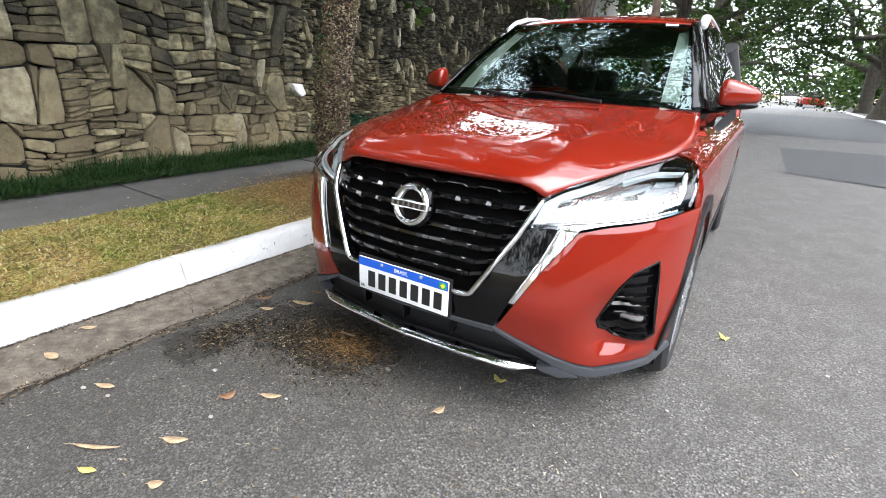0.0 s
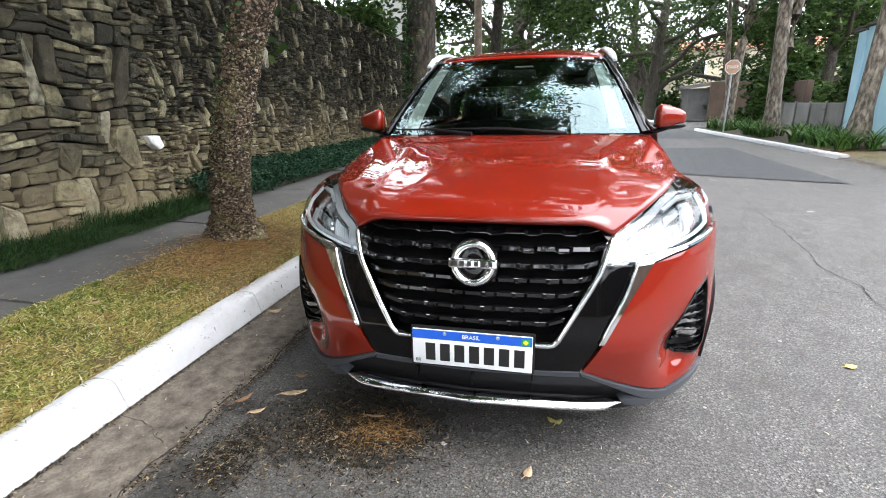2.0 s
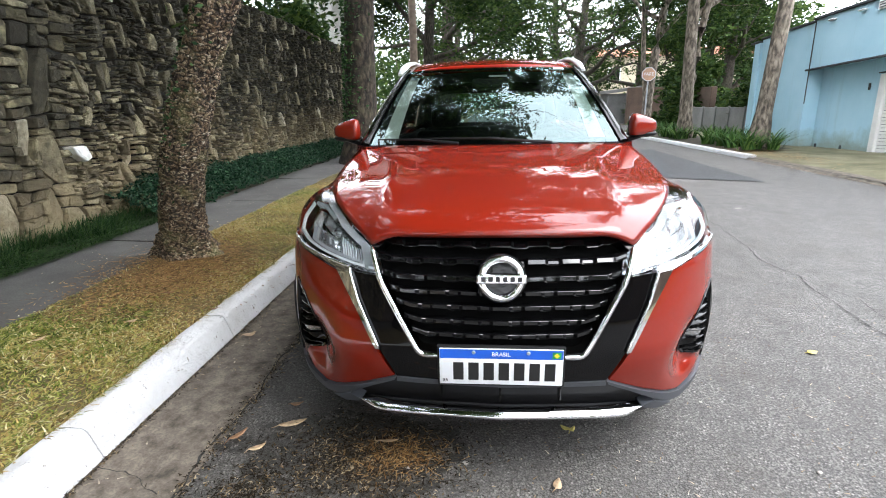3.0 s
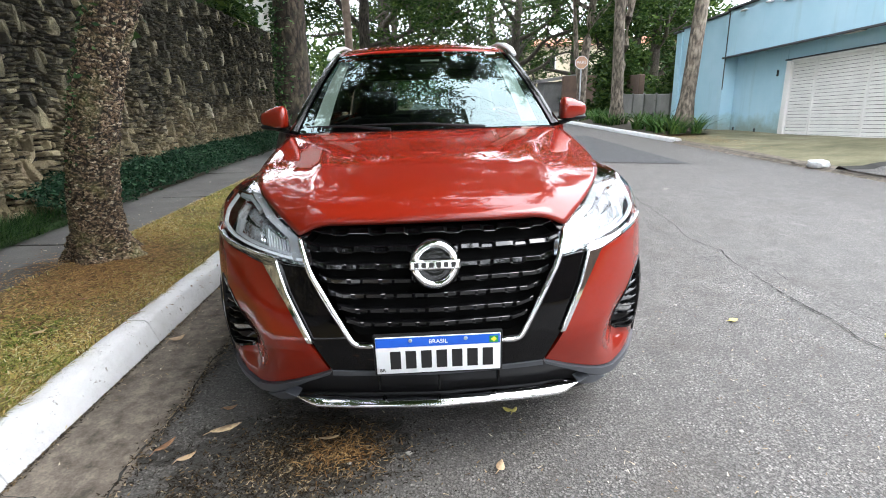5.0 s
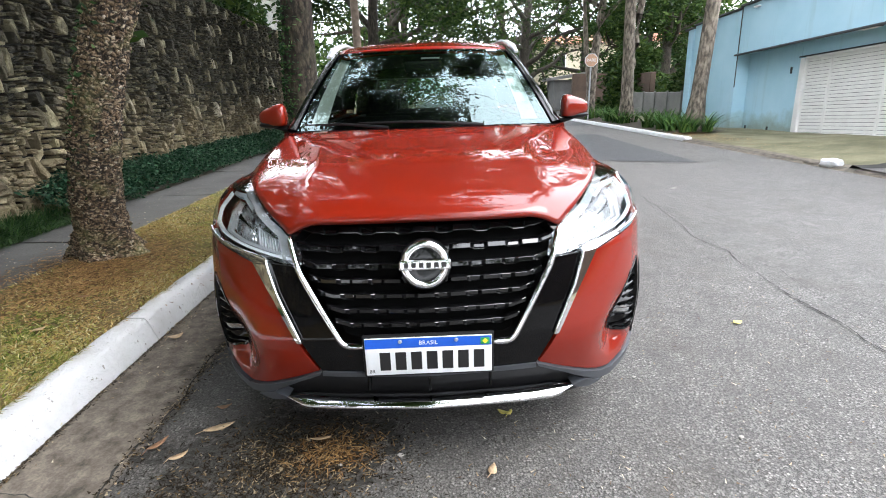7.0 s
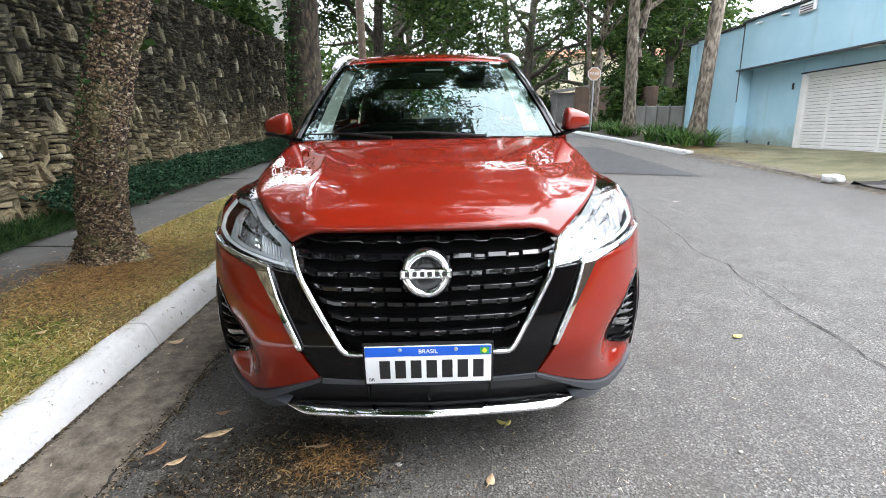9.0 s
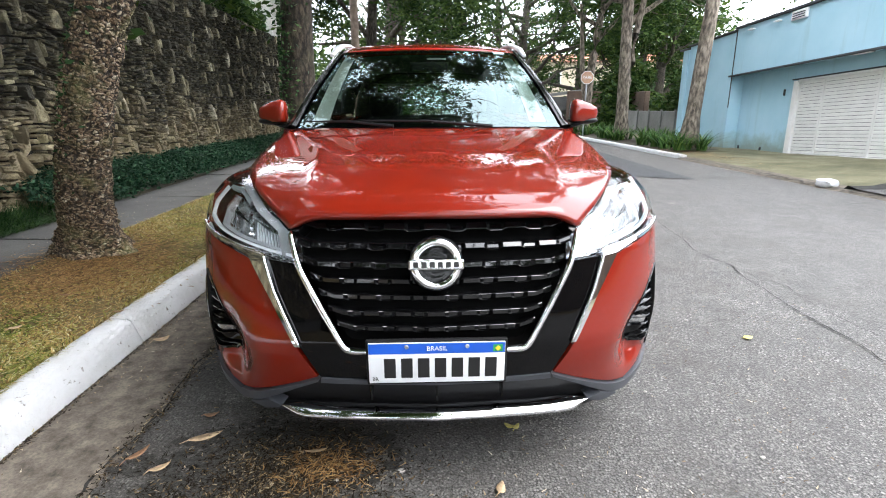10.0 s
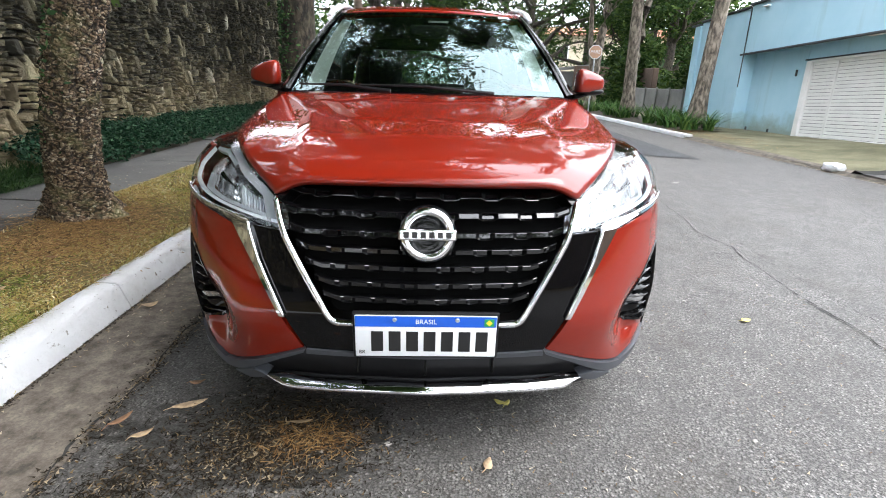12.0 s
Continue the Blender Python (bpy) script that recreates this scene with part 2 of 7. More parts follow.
def make_blue_wall():
    n = Nodes("pale_blue_render")
    f = n.noise(0.8, 6, 0.6)
    s = n.noise(1.2, 6, 0.7, stretch=(3, 3, 0.25))
    col = n.mix(n.ramp(f, (0.3, (0, 0, 0)), (0.75, (1, 1, 1))), (0.33, 0.545, 0.655), (0.42, 0.62, 0.715))
    col = n.mix(n.ramp(s, (0.55, (0, 0, 0)), (0.8, (0.35, 0.35, 0.35))), col, (0.20, 0.28, 0.28))
    sep = n.t.nodes.new("ShaderNodeSeparateXYZ")
    n.link(n.co.outputs["Object"], sep.inputs[0])
    low = n.math("ADD", n.math("MULTIPLY", sep.outputs[2], 1.0), n.math("MULTIPLY", n.noise(2.5, 6, 0.7), 0.9))
    col = n.mix(n.ramp(low, (0.55, (0.7, 0.7, 0.7)), (1.0, (0, 0, 0))), col, (0.20, 0.22, 0.14))
    n.set(Base_Color=col, Roughness=0.8)
    n.bump(n.noise(70, 4), 0.2, 0.004)
    return n.m


def make_reflector():
    n = Nodes("faceted_lamp_reflector")
    cut = n.cells(70, out="Distance")
    n.set(Base_Color=n.ramp(n.noise(40, 4), (0.3, (0.74, 0.76, 0.78)), (0.7, (0.90, 0.91, 0.93))), Metallic=1.0, Roughness=0.20)
    n.bump(n.math("ADD", cut, n.math("MULTIPLY", n.noise(26, 3), 1.5)), 0.28, 0.010)
    return n.m


M = dict(
    facets=make_reflector(),
    paint=make_paint(),
    gloss=make_gloss_black(),
    black=plain("black_textured_plastic", (0.007, 0.007, 0.008), 0.5, scale=300, Specular_IOR_Level=0.25),
    grille=plain("gloss_black_grille", (0.004, 0.004, 0.0045), 0.04, 0.0, 0.1, 60, IOR=1.7),
    hollow=plain("dark_hollow", (0.004, 0.004, 0.004), 1.0, scale=300, Specular_IOR_Level=0.05),
    lampgrey=plain("grey_lamp_housing", (0.50, 0.51, 0.53), 0.25, 0.5, 0.06, 60),
    rubber=plain("tyre_rubber", (0.02, 0.02, 0.021), 0.8, scale=80),
    chrome=plain("chrome", (0.86, 0.87, 0.88), 0.05, 1.0, 0.03),
    silver=plain("silver_painted_plastic", (0.50, 0.52, 0.55), 0.35, 0.5, 0.04, 120),
    rail=plain("pale_silver_rail", (0.68, 0.70, 0.72), 0.35, 0.35, 0.03, 90),
    greylip=plain("blue_grey_plastic", (0.055, 0.059, 0.068), 0.38, 0.1, 0.05, 120),
    glass=make_glass("windscreen_glass", (0.42, 0.52, 0.49), 2.05, sheen=(0.74, 0.92, 0.92)),
    sideglass=make_glass("tinted_side_glass", (0.16, 0.18, 0.18), 1.52),
    lens=make_glass("lamp_lens", (0.89, 0.93, 0.94), 1.45),
    amber=plain("dull_amber_reflector", (0.40, 0.27, 0.22), 0.25, 0.2, 0.1, 60),
    reflector=plain("lamp_reflector", (0.86, 0.88, 0.90), 0.24, 1.0, 0.04, 60),
    lampwhite=plain("white_lamp_strip", (0.80, 0.82, 0.85), 0.3, 0.0, 0.03),
    cabin=plain("dark_cabin_trim", (0.020, 0.020, 0.021), 0.8, scale=150),
    cabinlight=plain("pale_pillar_trim", (0.74, 0.79, 0.74), 0.8, scale=120),
    seat=plain("dark_seat_fabric", (0.028, 0.028, 0.030), 0.9, scale=220),
    alloy=plain("machined_alloy", (0.55, 0.56, 0.58), 0.25, 0.9, 0.05),
    plate=plain("white_plate", (0.80, 0.81, 0.82), 0.4, 0.0, 0.02),
    plateblue=plain("blue_plate_band", (0.012, 0.10, 0.55), 0.4, 0.0, 0.03),
    ink=plain("black_plate_ink", (0.012, 0.012, 0.012), 0.45),
    white=plain("white_print", (0.82, 0.82, 0.82), 0.5, 0.0, 0.02),
    flaggreen=plain("green_print", (0.02, 0.28, 0.08), 0.5),
    flagyellow=plain("yellow_print", (0.75, 0.55, 0.03), 0.5),
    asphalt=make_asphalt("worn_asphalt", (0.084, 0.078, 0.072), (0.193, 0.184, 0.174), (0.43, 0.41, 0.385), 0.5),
    patch=make_asphalt("newer_asphalt", (0.040, 0.042, 0.046), (0.075, 0.078, 0.084), (0.17, 0.17, 0.17), 0.6),
    gutter=make_concrete("stained_gutter_concrete", (0.044, 0.036, 0.027), (0.235, 0.198, 0.160), 13.0),
    walk=make_concrete("grey_pavement_concrete", (0.066, 0.064, 0.061), (0.130, 0.125, 0.118), 2.2),
    drive=make_concrete("mossy_drive_concrete", (0.070, 0.066, 0.026), (0.26, 0.240, 0.150), 1.3),
    soil=make_concrete("dark_soil", (0.035, 0.028, 0.018), (0.075, 0.06, 0.04), 6.0),
    turf=make_concrete("dry_turf", (0.075, 0.062, 0.022), (0.18, 0.125, 0.05), 5.0),
    kerb=make_kerb_paint(),
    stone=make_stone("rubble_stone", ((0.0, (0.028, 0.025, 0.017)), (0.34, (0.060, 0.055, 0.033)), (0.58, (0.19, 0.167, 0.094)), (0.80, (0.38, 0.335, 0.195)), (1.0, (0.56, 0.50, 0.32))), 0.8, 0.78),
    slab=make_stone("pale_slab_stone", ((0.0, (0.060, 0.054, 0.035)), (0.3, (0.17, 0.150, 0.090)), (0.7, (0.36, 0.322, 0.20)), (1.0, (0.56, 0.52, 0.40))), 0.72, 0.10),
    whitestone=plain("white_quartz", (0.80, 0.79, 0.76), 0.6, 0.0, 0.12, 18),
    stain=make_asphalt("stained_asphalt", (0.020, 0.018, 0.016), (0.042, 0.039, 0.035), (0.15, 0.14, 0.125), 0.6),
    mortar=plain("deep_dark_joint", (0.009, 0.008, 0.006), 0.95, scale=20),
    bark=make_flaky_bark("flaky_brown_bark"),
    brownbark=make_bark("brown_street_tree_bark", (0.008, 0.006, 0.004), (0.028, 0.020, 0.013), (0.085, 0.064, 0.043), (1, 1, 0.45), 15),
    bark2=make_bark("grey_brown_bark", (0.040, 0.032, 0.025), (0.135, 0.108, 0.083), (0.29, 0.245, 0.195), (1, 1, 0.36), 13),
    darkbark=make_bark("dark_bark", (0.012, 0.010, 0.008), (0.035, 0.028, 0.020), (0.07, 0.058, 0.045)),
    leaf=make_leafy("tree_leaf", ((0.0, (0.010, 0.026, 0.006)), (0.5, (0.024, 0.052, 0.012)), (1.0, (0.068, 0.105, 0.022))), 0.6, 0.32),
    ivy=make_leafy("groundcover_leaf", ((0.0, (0.014, 0.038, 0.014)), (0.6, (0.040, 0.090, 0.032)), (1.0, (0.10, 0.165, 0.055)))),
    ivybed=make_leafy("ivy_leaf", ((0.0, (0.006, 0.020, 0.010)), (0.6, (0.020, 0.056, 0.030)), (1.0, (0.060, 0.115, 0.062))), 0.4),
    lily=make_leafy("strap_leaf", ((0.0, (0.018, 0.050, 0.012)), (0.6, (0.045, 0.110, 0.025)), (1.0, (0.12, 0.19, 0.05)))),
    grass=make_leafy("verge_grass", ((0.0, (0.030, 0.058, 0.008)), (0.35, (0.11, 0.165, 0.026)), (0.7, (0.235, 0.275, 0.055)), (0.9, (0.47, 0.42, 0.15)), (1.0, (0.74, 0.66, 0.40))),
                     patch=((0.0, (0.09, 0.055, 0.022)), (0.3, (0.34, 0.23, 0.085)), (0.65, (0.56, 0.41, 0.17)), (0.85, (0.22, 0.27, 0.05)), (1.0, (0.86, 0.76, 0.52)))),
    straw=make_leafy("dry_litter", ((0.0, (0.05, 0.028, 0.013)), (0.5, (0.24, 0.135, 0.055)), (1.0, (0.50, 0.33, 0.15)))),
    debris=make_leafy("dark_debris", ((0.0, (0.010, 0.008, 0.006)), (0.72, (0.034, 0.026, 0.018)), (0.86, (0.15, 0.10, 0.045)), (1.0, (0.42, 0.35, 0.24)))),
    crumb=make_leafy("leaf_crumb", ((0.0, (0.05, 0.035, 0.022)), (0.4, (0.16, 0.11, 0.065)), (0.75, (0.36, 0.28, 0.18)), (1.0, (0.60, 0.54, 0.44)))),
    dryleaf=plain("dry_tan_leaf", (0.42, 0.30, 0.185), 0.7, 0.0, 0.35, 70),
    brownleaf=plain("dry_brown_leaf", (0.24, 0.13, 0.07), 0.7, 0.0, 0.35, 70),
    yellowleaf=plain("yellow_leaf", (0.55, 0.48, 0.14), 0.6, 0.0, 0.25, 60),
    chip=plain("pale_chip", (0.36, 0.34, 0.31), 0.8, 0.0, 0.1, 40),
    crack=plain("crack_fill", (0.028, 0.027, 0.025), 0.95, 0.0, 0.3, 50),
    blue=make_blue_wall(),
    shutter=plain("white_garage_slat", (0.72, 0.71, 0.69), 0.5, 0.0, 0.06, 4),
    trimdark=plain("dark_roof_edge", (0.045, 0.05, 0.055), 0.8, 0.0, 0.2, 6),
    whitewall=make_concrete("off_white_render", (0.50, 0.49, 0.46), (0.70, 0.69, 0.66), 0.8),
    brownwall=make_concrete("brown_garden_wall", (0.055, 0.036, 0.026), (0.13, 0.085, 0.06), 1.2),
    greywall=make_concrete("grey_panel_wall", (0.12, 0.12, 0.115), (0.22, 0.22, 0.21), 1.2),
    cream=make_concrete("cream_render", (0.52, 0.45, 0.32), (0.70, 0.62, 0.46), 0.8),
    tileroof=plain("faded_terracotta", (0.32, 0.14, 0.08), 0.85, 0.0, 0.25, 5),
    signred=plain("faded_sign_red", (0.52, 0.31, 0.20), 0.6, 0.0, 0.15, 12),
    steel=plain("galvanised_steel", (0.42, 0.43, 0.44), 0.5, 0.7, 0.1, 20),
    farpaint=plain("far_red_paint", (0.45, 0.03, 0.02), 0.3, 0.2),
    timber=plain("weathered_pole", (0.16, 0.12, 0.09), 0.9, 0.0, 0.3, 9),
)

# ---- helpers for meshes ----
def link_mesh(name, me, material, parent=None, label=""):
    ob = new(name, me)
    if material:
        me.materials.append(material)
    if parent:
        ob.parent = parent
    return tagged(ob, label)


def part(name, bm, material, parent=None, label="", smooth=None):
    me = bpy.data.meshes.new(name)
    bm.to_mesh(me)
    bm.free()
    if smooth is not None:
        for p in me.polygons:
            p.use_smooth = True
        me.set_sharp_from_angle(angle=radians(smooth))
    return link_mesh(name, me, material, parent, label)


def empty(name, loc=(0, 0, 0), rz=0.0):
    ob = new(name)
    ob.matrix_world = pose(*loc, 0, 0, rz)
    return ob


def box_bm(lo, hi, bevel=0.0, segments=1, bm=None):
    bm = bm or bmesh.new()
    c = [(a + b) / 2 for a, b in zip(lo, hi)]
    s = [b - a for a, b in zip(lo, hi)]
    made = bmesh.ops.create_cube(bm, size=1, matrix=Matrix.Translation(c) @ Matrix.Diagonal((*s, 1)))
    if bevel:
        edges = list({e for v in made["verts"] for e in v.link_edges})
        bmesh.ops.bevel(bm, geom=edges, offset=bevel, segments=segments, affect="EDGES", profile=0.5)
    return bm


def mesh_from(name, verts, faces):
    me = bpy.data.meshes.new(name)
    me.from_pydata([tuple(v) for v in verts], [], faces)
    me.update()
    return me


def strip_mesh(name, profile, ys, bump=0.0, seed=0):
    """A strip along y with a profile of (x, z); the height wavers a little."""
    verts, faces, n = [], [], len(profile)
    for y in ys:
        for x, z in profile:
            w = noise.noise((x * 1.3 + seed, y * 1.3, seed)) * bump + noise.noise((x * 7, y * 7, seed)) * bump * 0.3
            verts.append((x, y, z + w))
    for i in range(len(ys) - 1):
        for j in range(n - 1):
            a = i * n + j
            faces.append((a, a + 1, a + n + 1, a + n))
    me = mesh_from(name, verts, faces)
    for p in me.polygons:
        p.use_smooth = True
    return me


def steps(a, b, d):
    n = max(1, int(round((b - a) / d)))
    return [a + (b - a) * i / n for i in range(n + 1)]


def blades(name, spots, material, parent=None, segs=2):
    """Many grass-like blades: spots are (x, y, z, height, width, lean angle, lean amount)."""
    n = len(spots)
    s = np.array(spots)
    dx, dy = np.cos(s[:, 5]), np.sin(s[:, 5])
    px, py = -dy, dx
    rows = []
    for k in range(segs + 1):
        f = k / segs
        bend = s[:, 6] * f ** 1.7
        cx, cy = s[:, 0] + dx * bend, s[:, 1] + dy * bend
        cz = s[:, 2] + s[:, 3] * (f - 0.35 * f * f * np.minimum(1.5, s[:, 6] / np.maximum(s[:, 3], 1e-4)))
        w = s[:, 4] * (1 - 0.85 * f) / 2
        rows += [np.stack([cx - px * w, cy - py * w, cz], 1), np.stack([cx + px * w, cy + py * w, cz], 1)]
    v = np.stack(rows, 1).reshape(-1, 3)
    m = 2 * (segs + 1)
    base = np.arange(n) * m
    quads = np.concatenate([np.stack([base + 2 * k, base + 2 * k + 1, base + 2 * k + 3, base + 2 * k + 2], 1) for k in range(segs)])
    me = mesh_from(name, v.tolist(), quads.tolist())
    return link_mesh(name, me, material, parent)


rng = np.random.default_rng(7)

# ---- ground: one sheet, with the road, gutter, kerbs, verge and pavements on it ----
ground = link_mesh("ground", strip_mesh("ground", [(-900, -0.03), (-60, -0.03), (-1.0, -0.012), (6.0, -0.012), (60, -0.03), (900, -0.03)], [-400, -60, -20, 0, 20, 60, 300, 1500]), M["turf"])
tagged(ground, "dry flat ground that reaches the horizon", "ground", kind="structure")

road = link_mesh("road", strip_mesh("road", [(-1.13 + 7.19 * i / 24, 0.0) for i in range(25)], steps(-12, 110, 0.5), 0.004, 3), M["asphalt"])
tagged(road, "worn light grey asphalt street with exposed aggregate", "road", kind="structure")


def flat_poly(name, pts, z, material):
    bm = bmesh.new()
    bm.faces.new([bm.verts.new((x, y, z)) for x, y in pts])
    bmesh.ops.triangulate(bm, faces=bm.faces[:])
    return part(name, bm, material)


tagged(flat_poly("road_patch", [(1.47, 7.75), (2.6, 7.5), (4.55, 6.66), (4.65, 9.5), (4.8, 12.75), (3.4, 12.6), (1.45, 12.0)], 0.010, M["patch"]),
       "darker rectangular repair patch in the asphalt", "road", kind="structure")
tagged(flat_poly("far_road_patch", [(-0.9, 15.5), (5.9, 16.5), (5.9, 34.0), (-0.9, 32.0)], 0.010, M["patch"]),
       "darker stretch of asphalt up the street", "road", kind="structure")

gutter = link_mesh("gutter", strip_mesh("gutter", [(-1.52, 0.016), (-1.4, 0.012), (-1.25, 0.008), (-1.13, 0.007), (-1.10, 0.003)], steps(-6, 40, 0.12), 0.004, 5), M["gutter"])
tagged(gutter, "stained brown concrete gutter beside the kerb", "gutter", kind="structure")

KERB_L = [(-1.485, -0.02), (-1.490, 0.02), (-1.524, 0.118), (-1.532, 0.135), (-1.548, 0.145), (-1.585, 0.148), (-1.640, 0.150), (-1.655, 0.140), (-1.655, -0.02)]
kerb_left = tagged(empty("kerb_left"), "white painted concrete kerb with worn edges", "kerb", kind="structure")


def kerb_stone(profile, y0, y1, parent, material, seed):
    ys = steps(y0 + 0.003, y1 - 0.003, 0.05)
    me = strip_mesh("kerb_stone", profile, ys, 0.006, seed)
    bm = bmesh.new()
    bm.from_mesh(me)
    bpy.data.meshes.remove(me)
    bm.verts.ensure_lookup_table()
    n = len(profile)
    for start in (0, (len(ys) - 1) * n):
        ring = [bm.verts[start + j] for j in range(n)]
        bm.faces.new(ring if start == 0 else ring[::-1])
    bmesh.ops.recalc_face_normals(bm, faces=bm.faces[:])
    return part("kerb_stone", bm, material, parent, smooth=50)


cuts = [-5.0, -4.0, -3.02, -2.0, -0.98, 0.02, 1.02, 2.02, 3.0, 4.0, 5.0, 6.0, 7.0, 8.0, 9.0, 10.0, 12.0, 15.0, 20.0, 30.0, 45.0]
for i in range(len(cuts) - 1):
    kerb_stone(KERB_L, cuts[i], cuts[i + 1], kerb_left, M["kerb"], 11 + i)

verge = link_mesh("verge", strip_mesh("verge", [(-1.64, 0.125), (-1.75, 0.145), (-2.0, 0.165), (-2.3, 0.185), (-2.56, 0.195), (-2.62, 0.15)], steps(-6, 45, 0.15), 0.018, 8), M["turf"])
tagged(verge, "narrow verge of dry patchy turf", "verge", kind="structure")

pavement_left = tagged(empty("pavement_left"), "dark grey concrete footpath with cracked slabs", "pavement", kind="structure")
slab_cuts = [-6.0, -3.4, -1.5, 0.55, 2.42, 4.3, 6.2, 8.2, 10.5, 14, 20, 30, 45]
for i in range(len(slab_cuts) - 1):
    y0, y1 = slab_cuts[i] + 0.008, slab_cuts[i + 1] - 0.008
    tilt = rng.uniform(-0.006, 0.006)
    prof = [(-2.565, 0.10), (-2.575, 0.192 + tilt), (-2.8, 0.196), (-3.1, 0.200), (-3.38, 0.205 - tilt), (-3.39, 0.10)]
    kerb_stone(prof, y0, y1, pavement_left, M["walk"], 60 + i).name = "slab"

bed = link_mesh("planting_bed", strip_mesh("planting_bed", [(-3.36, 0.14), (-3.42, 0.205), (-3.6, 0.225), (-3.9, 0.24)], steps(-6, 30, 0.2), 0.02, 9), M["soil"])
tagged(bed, "strip of dark soil at the foot of the wall", "soil", kind="structure")

# right-hand side
KERB_R = [(6.03, -0.02), (6.035, 0.06), (6.05, 0.085), (6.20, 0.09), (6.21, -0.02)]
kerb_right = tagged(empty("kerb_right"), "low white painted kerb with chipped ends", "kerb", kind="structure")
for i, (a, b) in enumerate(((10.05, 12.3), (12.3, 15.0), (15.0, 18.0), (18.0, 21.0), (30, 40), (40, 60))):
    kerb_stone(KERB_R, a, b, kerb_right, M["kerb"], 90 + i)
drop_kerb = link_mesh("drop_kerb", strip_mesh("drop_kerb", [(5.95, 0.0), (6.02, 0.035), (6.3, 0.045)], steps(-6, 10.05, 0.3), 0.012, 10), M["gutter"])
tagged(drop_kerb, "worn lowered kerb edge in front of the drive", "kerb", kind="structure")


def drive_rise(x, y):
    """The drive rises from the lowered kerb to the level sill of the garage."""
    return 0.0507 * max(-3.0, min(9.0, 10.42 - y)) * min(1.0, max(0.0, (x - 6.2) / 2.6)) * (1.0 if y < 10.42 else 0.3)


drive_me = strip_mesh("drive", [(6.2, 0.03), (6.8, 0.05), (7.3, 0.06), (7.9, 0.07), (8.4, 0.08), (9.6, 0.085)], steps(-6, 21.0, 0.3), 0.02, 12)
for v in drive_me.vertices:
    v.co.z += drive_rise(v.co.x, v.co.y)
drive = link_mesh("drive", drive_me, M["drive"])
tagged(drive, "mossy concrete drive in front of the garage", "drive", kind="structure")
bed_right = link_mesh("bed_right", strip_mesh("bed_right", [(6.19, 0.06), (6.6, 0.09), (7.2, 0.10), (7.75, 0.105)], steps(11.3, 22, 0.3), 0.02, 13), M["soil"])
tagged(bed_right, "planted soil strip behind the kerb", "soil", kind="structure")
far_pave = link_mesh("far_pavement", strip_mesh("far_pavement", [(6.19, 0.06), (8, 0.07), (30, 0.08)], steps(30, 70, 1.0), 0.02, 14), M["walk"])
tagged(far_pave, "far footpath beyond the side street", "pavement", kind="structure")
side_street = link_mesh("side_street", strip_mesh("side_street", [(6.0, 0.004), (12, 0.004), (60, 0.004)], steps(21.5, 30, 0.8), 0.0, 15), M["asphalt"])
tagged(side_street, "side street joining from the right", "road", kind="structure")

# ---- the parked car: nose at y = 0, tail towards +y, centre line x = 0 ----
S_TAB = [(0.15, 0.09), (0.20, 0.06), (0.30, 0.035), (0.40, 0.01), (0.45, 0.0), (0.50, 0.0), (0.60, 0.02), (0.74, 0.055), (0.78, 0.08), (0.82, 0.11), (0.86, 0.16), (0.91, 0.31), (0.933, 0.50), (0.945, 0.64), (1.0, 1.2)]
B_TAB = [(0.15, 0.80), (0.25, 0.82), (0.45, 0.848), (0.60, 0.852), (0.75, 0.850), (0.85, 0.840), (0.90, 0.815), (0.94, 0.770), (1.0, 0.735), (1.1, 0.71)]


def tube(points, r, sides=8, bm=None, flat=1.0, cap=True):
    """A tube along points; r: a number or a radius for each point."""
    bm = bm or bmesh.new()
    pts = [Vector(p) for p in points]
    rs = r if isinstance(r, (list, tuple)) else [r] * len(pts)
    rings = []
    ref = Vector((0, 0, 1))
    for i, p in enumerate(pts):
        t = (pts[min(i + 1, len(pts) - 1)] - pts[max(i - 1, 0)]).normalized()
        a = t.cross(ref)
        if a.length < 0.1:
            a = t.cross(Vector((1, 0, 0)))
        a.normalize()
        b = a.cross(t).normalized()
        rings.append([bm.verts.new(p + (a * math.cos(2 * math.pi * k / sides) + b * math.sin(2 * math.pi * k / sides) * flat) * rs[i]) for k in range(sides)])
    for i in range(len(rings) - 1):
        for k in range(sides):
            bm.faces.new((rings[i][k], rings[i][(k + 1) % sides], rings[i + 1][(k + 1) % sides], rings[i + 1][k]))
    if cap:
        bm.faces.new(rings[0][::-1])
        bm.faces.new(rings[-1])
    return bm


def table(tab):
    xs, ys = [a for a, _ in tab], [b for _, b in tab]
    fine = np.linspace(xs[0], xs[-1], 400)
    v = np.interp(fine, xs, ys)
    k = np.hanning(15)
    k /= k.sum()
    v = np.convolve(np.pad(v, 7, mode="edge"), k, "valid")
    return lambda q: float(np.interp(q, fine, v))


lean_at, width_at = table(S_TAB), table(B_TAB)


def plan_at(x):
    x = min(abs(x), 0.904)
    return 0.75 * (1 - math.sqrt(1 - (x / 0.905) ** 4)) + 0.07 * x


PLAN_X = np.linspace(0, 0.904, 600)
PLAN_Y = np.array([plan_at(x) for x in PLAN_X])


FACET = [(0.650, 0.402), (0.622, 0.338), (0.662, 0.294), (0.800, 0.305), (0.850, 0.36), (0.806, 0.372), (0.782, 0.354), (0.690, 0.370)]


